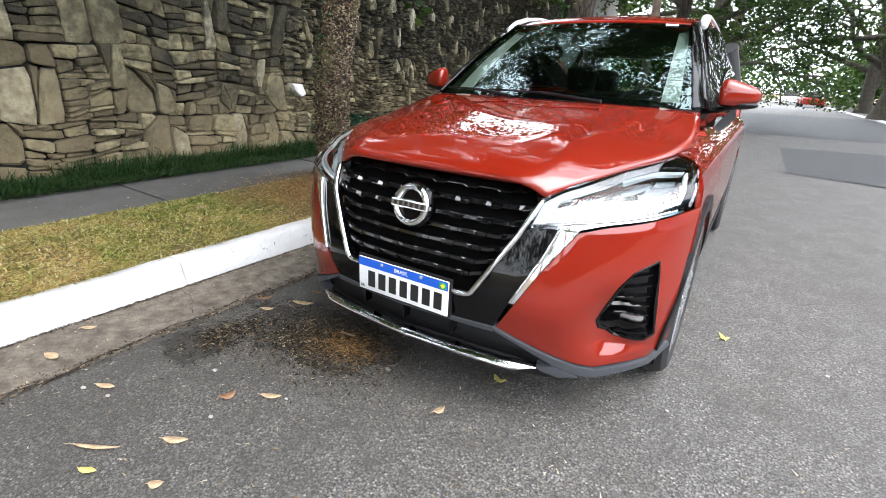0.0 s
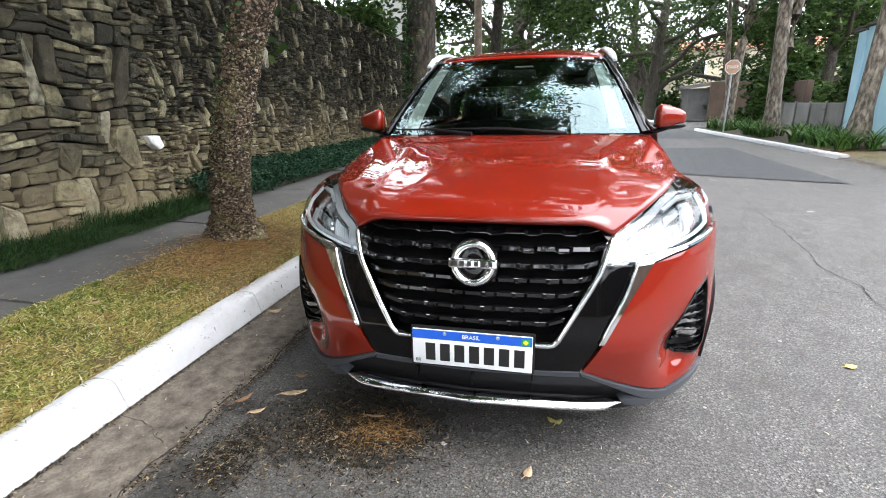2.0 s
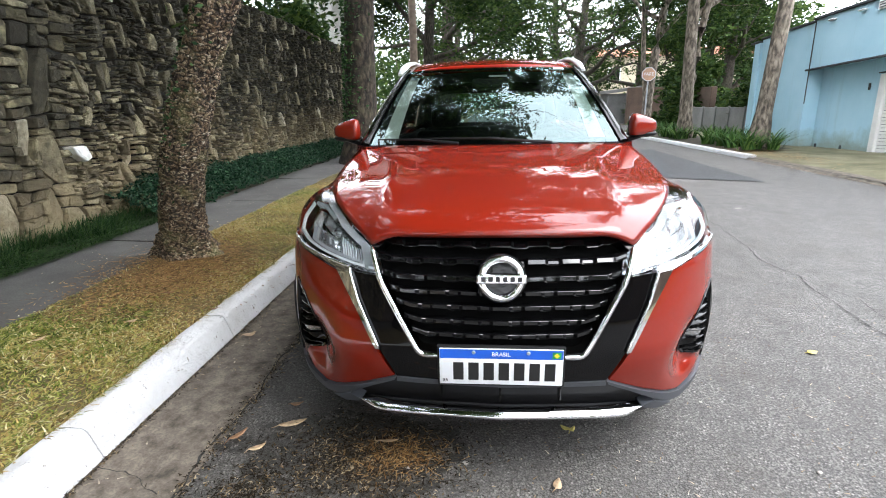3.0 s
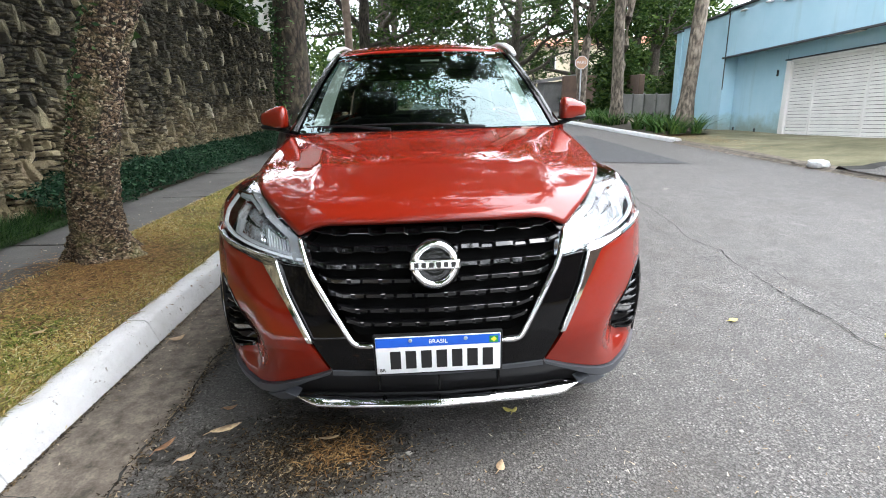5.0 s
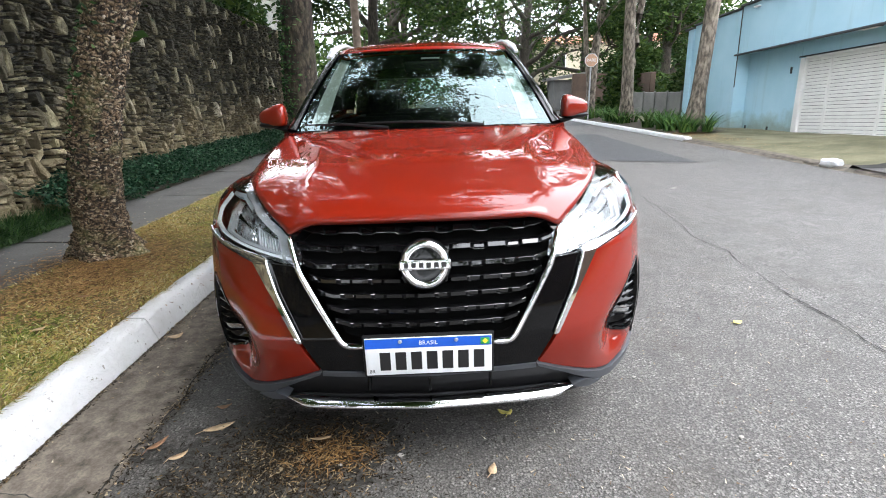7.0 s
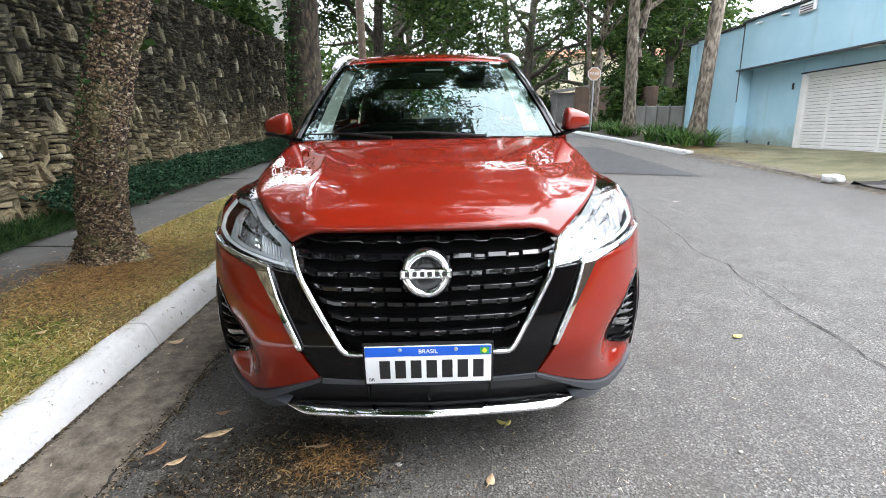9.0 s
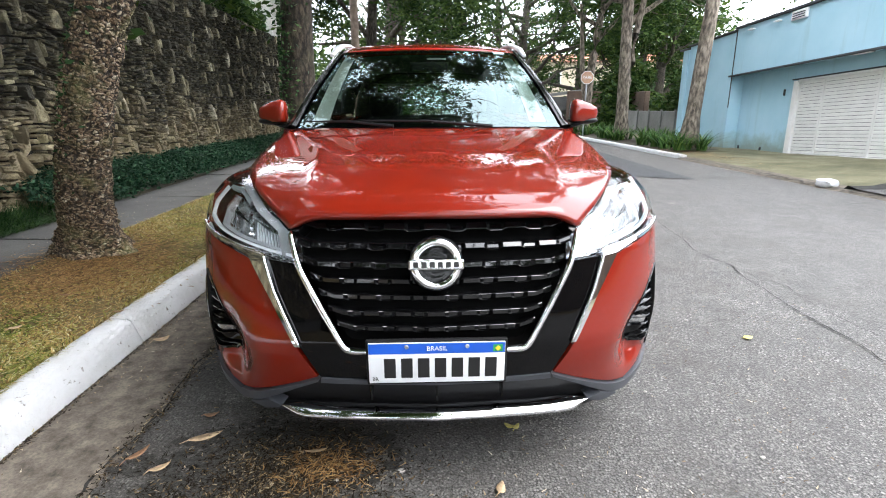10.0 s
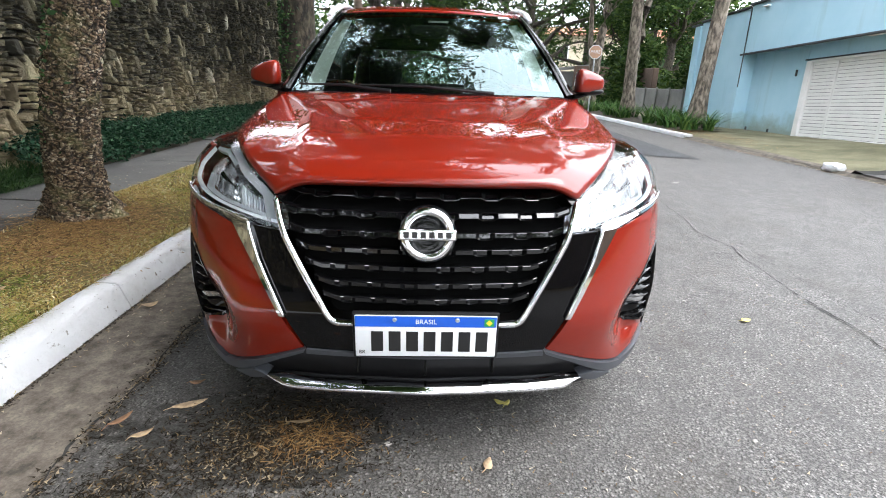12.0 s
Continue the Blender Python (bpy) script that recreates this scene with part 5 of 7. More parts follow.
def tree(label, base, lean, height, radius, crown_low, spread, leaves, leaf_size, bark, seed, limbs=6, flare=1.5, droop=0.0, bias=(0, 0, 0), filled=0.62, fork=None):
    r = np.random.default_rng(seed)
    base = Vector(base)
    top = empty("tree", base)
    tagged(top, label, "tree")
    n = 16
    pts, rad = [], []
    for i in range(n + 1):
        f = i / n
        w = Vector((noise.noise((f * 2.2, seed, 0)), noise.noise((f * 2.2, seed, 9)), 0)) * 0.22 * f
        pts.append(Vector(lean) * f * height + Vector((0, 0, f * height)) + w)
        rad.append(radius * ((1 - 0.55 * f) + (flare - 1) * math.exp(-f * height / 0.22)))
    bm = tube(pts, rad, 14)
    tips = []
    if fork:
        at = pts[max(1, int(n * fork[0] / height))]
        stem = [at + Vector((fork[1] * q + 0.05 * math.sin(q * 2), fork[2] * q, q)) for q in (-0.4, 0.0, 0.5, 1.1, 2.0, 3.2, 4.6)]
        tube(stem, [radius * q for q in (0.5, 0.68, 0.64, 0.60, 0.52, 0.42, 0.25)], 12, bm)
        tips += stem[4:]
    for k in range(limbs):
        f = crown_low / height + (1 - crown_low / height) * (k + 0.4) / limbs
        i = min(n, int(f * n))
        a = 2.4 * k + r.uniform(0, 0.6)
        d = Vector((math.cos(a), math.sin(a), r.uniform(0.25, 0.9))) + Vector(bias) * 0.6
        limb, dd = branch_path(pts[i], d, spread * r.uniform(0.7, 1.1), 0.16, 8, r)
        tube(limb, [rad[i] * 0.55 * (1 - 0.85 * j / 8) + 0.012 for j in range(9)], 8, bm)
        tips += limb[3:]
        for _ in range(4):
            j = int(r.integers(3, 9))
            sub, _d = branch_path(limb[j], Vector(r.normal(size=3)) + dd * 0.8 + Vector((0, 0, 0.3 - droop)), spread * 0.5, 0.22, 6, r)
            tube(sub, [rad[i] * 0.2 * (1 - 0.8 * q / 6) + 0.006 for q in range(7)], 5, bm)
            tips += sub[2:]
    trunk = part("trunk", bm, bark, top, smooth=70)
    if leaves:
        t = np.array([tuple(p) for p in tips])
        want = leaves // 28 + 1
        pick = t[r.integers(0, len(t), want * 3)]
        pick = pick + r.normal(size=pick.shape) * spread * 0.15
        open_air = np.array([noise.noise(((p[0] + base.x) * 0.62, (p[1] + base.y) * 0.62, (p[2] + base.z) * 0.62)) for p in pick])
        pick = pick[np.argsort(open_air)[: int(len(pick) * filled)]]
        pick = pick[r.permutation(len(pick))][:want * 2 // 3]
        c = np.repeat(pick, 42, 0)[:leaves]
        c = c + r.normal(size=c.shape) * np.array([0.17, 0.17, 0.11]) * (spread / 3.2)
        link_mesh("crown", leaf_mesh("crown", c, leaf_size, seed + 1), M["leaf"], top)
    return top


def verge_tree():
    """The flaky-barked street tree beside the car: a rough, leaning trunk with a flared foot."""
    base = Vector((-2.44, 2.15, 0.17))
    top = tagged(empty("tree", base), "street tree with flaky brown bark and a flared foot", "tree")
    n, m, h = 200, 96, 5.2

    def axis(z):
        """The trunk leans over the kerb and straightens higher up."""
        q = min(z, 2.0)
        return 0.4267 * q + 0.0902 * q * q + 0.12 * max(0.0, z - 2.0), -0.6386 * q + 0.0955 * q * q - 0.06 * max(0.0, z - 2.0)

    verts, faces = [], []
    for i in range(n + 1):
        z = h * (i / n) ** 1.25 - 0.06
        cx, cy = axis(z)
        r0 = 0.140 - 0.010 * z + 0.12 * math.exp(-max(z, 0) / 0.17) + 0.006 * math.sin(z * 3)
        for k in range(m):
            a = 2 * math.pi * k / m
            d = Vector((math.cos(a), math.sin(a), 0))
            lob = math.exp(-max(z, 0) / 0.15) * (0.035 * math.cos(a * 5 + 1.0) + 0.07 * max(0.0, math.cos(a + 0.5)) ** 3)
            q = Vector((math.cos(a) * 2.2, math.sin(a) * 2.2, z * 6.5))
            plates = abs(noise.noise(Vector((math.cos(a) * 3.4, math.sin(a) * 3.4, z * 17.0))))
            rough = 0.014 * noise.noise(q * 1.6) + 0.011 * noise.noise(q * 5.5) + 0.016 * min(plates, 0.35) / 0.35 - 0.010 + 0.005 * noise.noise(q * 14)
            p = d * (r0 + lob + rough)
            verts.append((cx + p.x, cy + p.y, z))
    for i in range(n):
        for k in range(m):
            a, b = i * m + k, i * m + (k + 1) % m
            faces.append((a, b, b + m, a + m))
    me = mesh_from("trunk", verts, faces)
    for p in me.polygons:
        p.use_smooth = True
    link_mesh("trunk", me, M["bark"], top)
    r = np.random.default_rng(31)
    bm, tips = bmesh.new(), []
    for k in range(9):
        a = 0.75 * k
        limb, dd = branch_path((*axis(4.0 + 0.12 * k), 4.0 + 0.12 * k), (math.cos(a), math.sin(a), 0.75), 3.0 - 1.7 * max(0.0, math.cos(a)), 0.16, 9, r)
        tube(limb, [0.07 * (1 - 0.85 * j / 9) + 0.01 for j in range(10)], 8, bm)
        tips += limb[3:]
        for _ in range(4):
            sub, _d = branch_path(limb[int(r.integers(3, 10))], Vector(r.normal(size=3)) + dd, 1.6, 0.22, 6, r)
            tube(sub, [0.02 * (1 - 0.8 * q / 6) + 0.005 for q in range(7)], 5, bm)
            tips += sub[2:]
    part("limbs", bm, M["bark"], top, smooth=70)
    t = np.array([tuple(p) for p in tips])
    pick = t[r.integers(0, len(t), 3000)] + r.normal(size=(3000, 3)) * 0.5
    open_air = np.array([noise.noise(((p[0] + base.x) * 0.62, (p[1] + base.y) * 0.62, (p[2] + base.z) * 0.62)) for p in pick])
    pick = pick[np.argsort(open_air)[:950]]
    # no foliage past x = 1, so the windscreen mirrors open sky
    pick = pick[pick[:, 0] + base.x < 1.0]
    c = np.repeat(pick, 38, 0) + r.normal(size=(len(pick) * 38, 3)) * np.array([0.17, 0.17, 0.11])
    link_mesh("crown", leaf_mesh("crown", c, 0.062, 5), M["leaf"], top)
    # climbing leaves on the bark
    sp = []
    for _ in range(900):
        z = 0.5 + 3.2 * r.random() ** 0.8
        a = math.radians(200 + r.normal() * 38)
        rr = 0.146 - 0.010 * z
        sp.append((axis(z)[0] + math.cos(a) * rr, axis(z)[1] + math.sin(a) * rr, z))
    link_mesh("climber", leaf_mesh("climber", sp, 0.020, 8), M["ivy"], top, "small green climbing leaves")
    return top


def overhang(top, start, reach, leaves, size, seed, keep, rough=0.62):
    """Long limbs of a tree that arch over the street, with leafy twigs; keep: where foliage may hang, in the world."""
    r = np.random.default_rng(seed)
    base = top.matrix_world.translation
    bm, tips = bmesh.new(), []
    for goal in reach:
        a, b = Vector(start) - base, Vector(goal) - base
        mid = a.lerp(b, 0.5) + Vector((0, 0, 0.12 * (b - a).length))
        pts = [(a * (1 - f) ** 2 + mid * 2 * f * (1 - f) + b * f * f) + Vector(r.normal(size=3)) * 0.07 * min(1, f * 4) for f in steps(0, 1, 0.08)]
        tube(pts, [0.11 * (1 - 0.9 * k / len(pts)) + 0.01 for k in range(len(pts))], 8, bm)
        tips += pts[3:]
        for k in range(3, len(pts)):
            for _ in range(3):
                sub, _d = branch_path(pts[k], Vector(r.normal(size=3)) * Vector((1, 1, 0.5)) + (b - a).normalized() * 0.4, r.uniform(0.8, 1.7), 0.22, 5, r)
                tube(sub, [0.022, 0.018, 0.014, 0.010, 0.007, 0.004], 5, bm)
                tips += sub[1:]
    part("limbs", bm, M["darkbark"], top, smooth=70)
    t = np.array([tuple(q) for q in tips])
    pick = t[r.integers(0, len(t), leaves // 12)]
    pick = pick + r.normal(size=pick.shape) * np.array([0.32, 0.32, 0.22])
    w = pick + np.array(tuple(base))
    ok = np.array([keep(*q) and noise.noise((q[0] * 0.85, q[1] * 0.85, q[2] * 0.85 + seed)) + 0.55 * noise.noise((q[0] * 2.4, q[1] * 2.4, q[2] * 2.4)) < rough - 0.45 for q in w])
    pick = pick[ok]
    c = np.repeat(pick, 22, 0)
    c = c + r.normal(size=c.shape) * np.array([0.13, 0.13, 0.08])
    link_mesh("crown", leaf_mesh("crown", c, size, seed + 1), M["leaf"], top)


def over_street(x, y, z):
    """The crowns leave the sky open above the road beside the car."""
    k = 4.8 / max(1.5, z - 1.2)
    x, y = 0.3 + (x - 0.3) * k, 1.3 + (y - 1.3) * k
    return x < 1.1 if y < 4.2 else x < 2.3 + (y - 4.2) * 0.25


overhang(verge_tree(), (-1.2, 0.9, 4.4), ((0.6, 3.6, 6.2), (0.4, 1.2, 6.0), (-0.6, -1.2, 5.8), (0.2, 0.2, 6.6), (-1.8, 3.8, 6.0)), 42000, 0.060, 331, over_street, 0.43)
# left row, right row and the trees that arch over the street
thick_tree = tree("thick dark street tree leaning over the footpath", (-2.52, 8.6, 0.15), (0.06, -0.04, 0), 9.0, 0.34, 3.6, 5.0, 16000, 0.074, M["brownbark"], 41, 8, bias=(-0.25, 0.0, 0))
vine = np.random.default_rng(345)
link_mesh("climber", leaf_mesh("climber", [(0.06 * z + 0.36 * math.cos(a), -0.04 * z + 0.36 * math.sin(a), z) for z, a in zip(0.6 + 4.6 * vine.random(1100), radians(215) + vine.normal(size=1100) * 0.55)], 0.045, 346), M["ivy"], thick_tree, "dark climbing leaves on the trunk")
overhang(thick_tree, (-2.1, 8.4, 5.2), ((1.6, 5.2, 7.2), (3.0, 8.0, 7.6), (2.8, 11.5, 7.4), (0.6, 6.6, 6.6), (0.4, 13.5, 7.0), (4.2, 14.5, 7.8), (-0.6, 4.8, 6.8)), 100000, 0.068, 341, over_street, 0.42)
tree("tall street tree in the verge", (-2.1, 17.5, 0.15), (0.05, 0.02, 0), 9.0, 0.24, 3.0, 4.5, 44000, 0.085, M["darkbark"], 42, 9, filled=0.6)
tree("tall street tree further up the verge", (-2.2, 29.0, 0.1), (0.05, 0, 0), 10.0, 0.50, 3.2, 5.5, 26000, 0.105, M["darkbark"], 43, 8, filled=0.45)
tree("slim mottled tree in front of the blue house", (7.35, 12.2, 0.1), (0.055, 0.02, 0), 14.0, 0.20, 9.6, 4.0, 34000, 0.09, M["bark2"], 51, 7)
tree("grey-barked tree in the planted strip", (7.0, 16.1, 0.1), (-0.04, 0.0, 0), 12.0, 0.215, 3.4, 5.0, 25000, 0.085, M["bark2"], 52, 9, filled=0.42, fork=(1.5, 0.13, 0.0))
tree("leaning tree beside the street sign", (6.75, 19.6, 0.1), (0.07, 0.0, 0), 8.5, 0.20, 3.6, 4.0, 18000, 0.085, M["bark2"], 53, 8, filled=0.45, fork=(0.4, -0.10, 0.05))
tree("dark spreading tree across the side street", (6.2, 33.0, 0.05), (0.07, 0, 0), 9.0, 0.42, 1.6, 6.5, 12000, 0.095, M["darkbark"], 54, 13, filled=0.4, fork=(1.2, -0.32, 0.0))
tree("tall dark street tree far up the street", (7.0, 45.0, 0.05), (-0.05, 0, 0), 11.0, 0.42, 2.2, 7.0, 14000, 0.115, M["darkbark"], 55, 13, filled=0.35, fork=(1.6, 0.30, 0.0))
tree("tall dark street tree arching over the road", (-2.5, 43.0, 0.05), (0.08, 0, 0), 10.5, 0.42, 2.4, 7.0, 15000, 0.115, M["darkbark"], 56, 13, filled=0.35, fork=(1.4, 0.25, 0.0))
tree("dense garden tree behind the gate house", (11.8, 37.0, 0.05), (0.0, 0, 0), 9.5, 0.35, 1.4, 4.6, 13000, 0.13, M["darkbark"], 57, 10, filled=0.5)
tree("dense garden tree beyond the brown wall", (14.2, 31.5, 0.05), (0.0, 0, 0), 8.5, 0.32, 1.4, 4.0, 15000, 0.12, M["darkbark"], 58, 10, filled=0.55)
tree("dense garden tree behind the grey wall", (12.6, 25.5, 0.05), (0.0, 0, 0), 8.5, 0.30, 1.6, 3.4, 22000, 0.11, M["darkbark"], 59, 10, filled=0.8)
# behind the viewer, seen in the reflections on glass and paint
tree("leafy street tree behind the viewer", (-2.4, -4.2, 0.15), (0.06, 0.02, 0), 7.0, 0.22, 3.6, 4.0, 60000, 0.078, M["darkbark"], 61, 10, filled=0.85)
tree("leafy street tree down the street", (-2.4, -10.5, 0.15), (0.08, 0, 0), 8.5, 0.28, 4.0, 4.5, 27000, 0.101, M["darkbark"], 62, 8)


# garden trees assumed behind the wall; they screen open sky from the hood
tree("tall garden tree behind the stone wall", (-8.2, -2.5, 0.2), (0.02, 0, 0), 9.5, 0.28, 3.0, 3.8, 26000, 0.10, M["darkbark"], 71, 10, filled=0.9)
tree("tall garden tree above the stone wall", (-8.4, 3.6, 0.2), (0.02, 0, 0), 10.0, 0.28, 3.0, 4.0, 28000, 0.10, M["darkbark"], 72, 10, filled=0.9)
tree("tall garden tree beside the white house", (-8.6, 10.0, 0.2), (0.02, 0, 0), 10.0, 0.28, 3.0, 3.8, 22000, 0.10, M["darkbark"], 73, 10, filled=0.9)
# unseen trees, added to hide the bright horizon from the car's reflections
tree("unseen street tree added down the road behind the viewer", (7.7, -13.0, 0.1), (-0.04, 0, 0), 7.5, 0.26, 3.0, 3.6, 16000, 0.09, M["bark2"], 64, 8)
tree("unseen street tree added far down the road", (-2.4, -18.0, 0.1), (0.06, 0, 0), 8.5, 0.3, 3.0, 4.5, 16000, 0.11, M["darkbark"], 65, 8)
tree("unseen street tree added far down the road across the street", (7.5, -23.0, 0.1), (-0.06, 0, 0), 8.5, 0.3, 2.6, 4.5, 16000, 0.11, M["bark2"], 66, 8)


def far_woods():
    """Leafy distance behind the street trees, uneven at the top."""
    r = np.random.default_rng(77)
    c = []
    for _ in range(8000):
        a = r.uniform(-0.95, 0.95) if r.random() < 0.6 else r.uniform(-math.pi, math.pi)
        d = r.uniform(52, 80)
        x, y = d * math.sin(a), d * math.cos(a)
        if -1.5 < x < 6.5 and 0 < y < 70:
            continue
        ahead = math.exp(-((a - 0.12) / 0.22) ** 2)
        hmax = (9 + 5 * noise.noise((a * 9, 0, 4)) + 3 * noise.noise((a * 31, 0, 7))) * (1 - 0.5 * ahead)
        z = hmax * r.random() ** 0.8
        p = np.array((x, y, z))
        c.append(p + r.normal(size=(16, 3)) * 0.8)
    c = np.concatenate(c)
    ob = link_mesh("far_woods", leaf_mesh("far_woods", c, 0.30, 78), M["leaf"])
    tagged(ob, "far leafy trees closing the street", "trees", kind="stuff")


far_woods()

# ---- buildings and street things ----
def blue_house():
    """A level building beside the rising street: its own frame leans back by the street's slope."""
    house = tagged(empty("house", (8.95, 10.42, 0.08)), "pale blue rendered garage building with an overhanging upper wall", "house")
    house.matrix_world = pose(8.95, 10.42, 0.08, -2.9)

    def piece(name, lo, hi, mat, label="", bevel=0.01, parent=None):
        return part(name, box_bm(lo, hi, bevel), mat, parent or house, label)

    top, out, low = 3.26, -0.36, 2.06
    piece("wall", (0.0, 0.16, -0.9), (0.3, 2.12, low), M["blue"], "recessed blue wall beside the garage door")
    piece("wall", (out - 0.004, 2.12, -0.9), (0.3, 4.48, top - 0.06), M["blue"], "plain blue wall face")
    piece("pier", (out - 0.06, 4.48, -0.9), (0.4, 4.80, top - 0.14), M["blue"], "lighter blue end pier")
    piece("upper_wall", (out, -8.4, low), (0.3, 2.10, top), M["blue"], "overhanging blue upper wall")
    piece("wall", (0.0, -8.4, -0.9), (0.3, -5.0, low), M["blue"])
    piece("lintel", (0.0, -5.0, 1.74), (0.3, 0.16, low), M["blue"])
    piece("canopy_edge", (out - 0.05, -8.4, low - 0.035), (out + 0.02, 2.22, low + 0.012), M["trimdark"], "thin dark drip edge under the upper wall")
    piece("parapet", (out - 0.07, -8.4, top), (0.4, 2.14, top + 0.06), M["trimdark"], "dark parapet edge")
    piece("parapet", (out - 0.06, 2.14, top - 0.06), (0.4, 4.50, top), M["trimdark"])
    piece("parapet", (out - 0.12, 4.50, top - 0.14), (0.5, 4.95, top - 0.08), M["trimdark"])
    piece("seam", (out - 0.012, 2.095, 1.2), (out + 0.0, 2.125, top - 0.01), M["trimdark"], bevel=0)
    piece("side_wall", (0.3, 4.5, -0.9), (6.0, 4.8, top - 0.15), M["blue"])
    piece("back_wall", (5.7, -8.4, -0.9), (6.0, 4.5, top - 0.15), M["blue"])
    piece("roof", (0.3, -8.4, top - 0.25), (6.0, 4.7, top - 0.12), M["trimdark"])
    # garage door
    door = piece("garage_door", (0.06, -5.0, -0.3), (0.10, 0.0, 1.70), M["trimdark"], "white slatted garage door")
    piece("door_frame", (-0.03, 0.0, -0.3), (0.07, 0.16, 1.72), M["shutter"], parent=door)
    piece("door_frame", (-0.03, -5.0, 1.68), (0.07, 0.0, 1.735), M["shutter"], parent=door)
    piece("door_head", (-0.05, -5.1, 1.738), (0.04, 0.20, 1.765), M["trimdark"], "dark lip over the garage door", parent=door)
    for y in (-0.72, -2.1, -3.4):
        piece("door_stile", (0.015, y - 0.03, -0.02), (0.08, y + 0.03, 1.68), M["shutter"], parent=door)
    piece("door_foot", (-0.01, -5.0, -0.06), (0.09, 0.0, 0.005), M["shutter"], parent=door)
    z = 0.012
    while z < 1.64:
        piece("slat", (0.03, -5.0, z), (0.07, 0.0, z + 0.068), M["shutter"], parent=door, bevel=0.006)
        z += 0.0765
    # small fittings
    vent = piece("wall_vent", (out - 0.06, -0.42, 3.03), (out, 0.05, 3.23), M["white"], "white louvred wall vent")
    for k in range(3):
        piece("vent_slat", (out - 0.072, -0.37, 3.06 + 0.05 * k), (out - 0.055, 0.0, 3.08 + 0.05 * k), M["trimdark"], parent=vent, bevel=0)
    for y in (1.45, 0.50):
        piece("wall_light", (out - 0.10, y - 0.09, 3.12), (out, y + 0.09, 3.155), M["white"], "small white wall light")
    lamp = piece("canopy_lamp", (out + 0.06, -2.05, low - 0.03), (out + 0.20, -1.65, low + 0.01), M["white"])
    piece("lamp_rim", (out + 0.05, -2.07, low - 0.02), (out + 0.21, -1.63, low + 0.008), M["trimdark"], parent=lamp)
    for y, z, x in ((1.93, 0.06, 0.0), (1.02, 0.03, 0.0), (0.42, 1.45, 0.0)):
        piece("pipe_stub", (x - 0.05, y - 0.015, z - 0.05), (x, y + 0.015, z + 0.10), M["trimdark"])


blue_house()


def block_house():
    h = tagged(empty("house", (-6.8, 15.0, 0)), "off-white rendered house behind the stone wall", "house")
    part("wall", box_bm((1.0, 0.0, 0), (2.05, 5.0, 6.5), 0.02), M["whitewall"], h)
    part("pier", box_bm((1.75, -0.12, 0), (2.10, 0.0, 6.3), 0.01), M["whitewall"], h)
    part("roof", box_bm((0.8, -0.3, 6.5), (2.3, 5.2, 6.7), 0.02), M["trimdark"], h)


block_house()


def cream_house():
    """A far house that shows in glimpses between the trees."""
    h = tagged(empty("house", (15.5, 47.0, 0)), "cream rendered house far behind the garden trees", "house")
    part("wall", box_bm((-4.5, 0, 0), (9.0, 6.0, 5.4), 0.03), M["cream"], h)
    bm = box_bm((-5.0, -0.5, 5.4), (9.5, 6.5, 6.3), 0.02)
    for v in bm.verts:
        if v.co.z > 6:
            v.co.y = 3.0 + (v.co.y - 3.0) * 0.25
    part("roof", bm, M["tileroof"], h, "faded terracotta roof")
    for x in (-3.0, 0.2, 3.4, 6.6):
        win = part("window", box_bm((x - 0.6, -0.05, 3.2), (x + 0.6, 0.0, 4.5), 0.01), M["white"], h)
        part("pane", box_bm((x - 0.5, -0.07, 3.3), (x + 0.5, -0.045, 4.4)), M["gloss"], win)


cream_house()


def garden_wall(name, label, x, y0, y1, h, mat, posts=0):
    w = tagged(empty(name, (x, y0, 0)), label, "wall", kind="structure")
    part("panel", box_bm((0, 0, 0), (0.25, y1 - y0, h), 0.02), mat, w)
    for k in range(posts):
        y = (y1 - y0) * (k + 0.5) / posts
        part("post", box_bm((-0.05, y - 0.05, 0), (0.0, y + 0.05, h + 0.05), 0.01), mat, w)


garden_wall("wall_grey", "low grey panel wall with posts behind the plants", 9.4, 16.5, 22.0, 1.05, M["greywall"], 5)
garden_wall("wall_brown", "dark brown garden wall under overhanging shrubs", 9.9, 21.0, 23.0, 1.9, M["brownwall"])
wall_far = tagged(empty("wall_far", (9.0, 30.0, 0)), "brown garden wall along the side street", "wall", kind="structure")
part("panel", box_bm((0, 0, 0), (25, 0.3, 2.2), 0.02), M["brownwall"], wall_far)
gate_house = tagged(empty("gate_house", (8.2, 31.5, 0)), "small grey gate house with a sloping roof", "shed")
part("wall", box_bm((0, 0, 0), (2.2, 2.0, 1.9), 0.02), M["greywall"], gate_house)
part("door_post", box_bm((1.7, -0.06, 0), (1.95, 0.0, 1.85), 0.01), M["white"], gate_house)
bm = box_bm((-0.3, -0.3, 1.9), (2.5, 2.3, 2.1), 0.02)
for v in bm.verts:
    v.co.z += 0.12 * v.co.x
part("roof", bm, M["greywall"], gate_house)


# unseen walls behind the viewer, added to darken what the car's nose mirrors
garden_wall("wall_right", "plain brown unseen wall added down the street", 9.1, -32.0, 1.9, 2.5, M["brownwall"])
garden_wall("wall_left_far", "plain dark stone-coloured unseen wall added down the street", -4.15, -32.0, -5.05, 2.9, M["brownwall"])


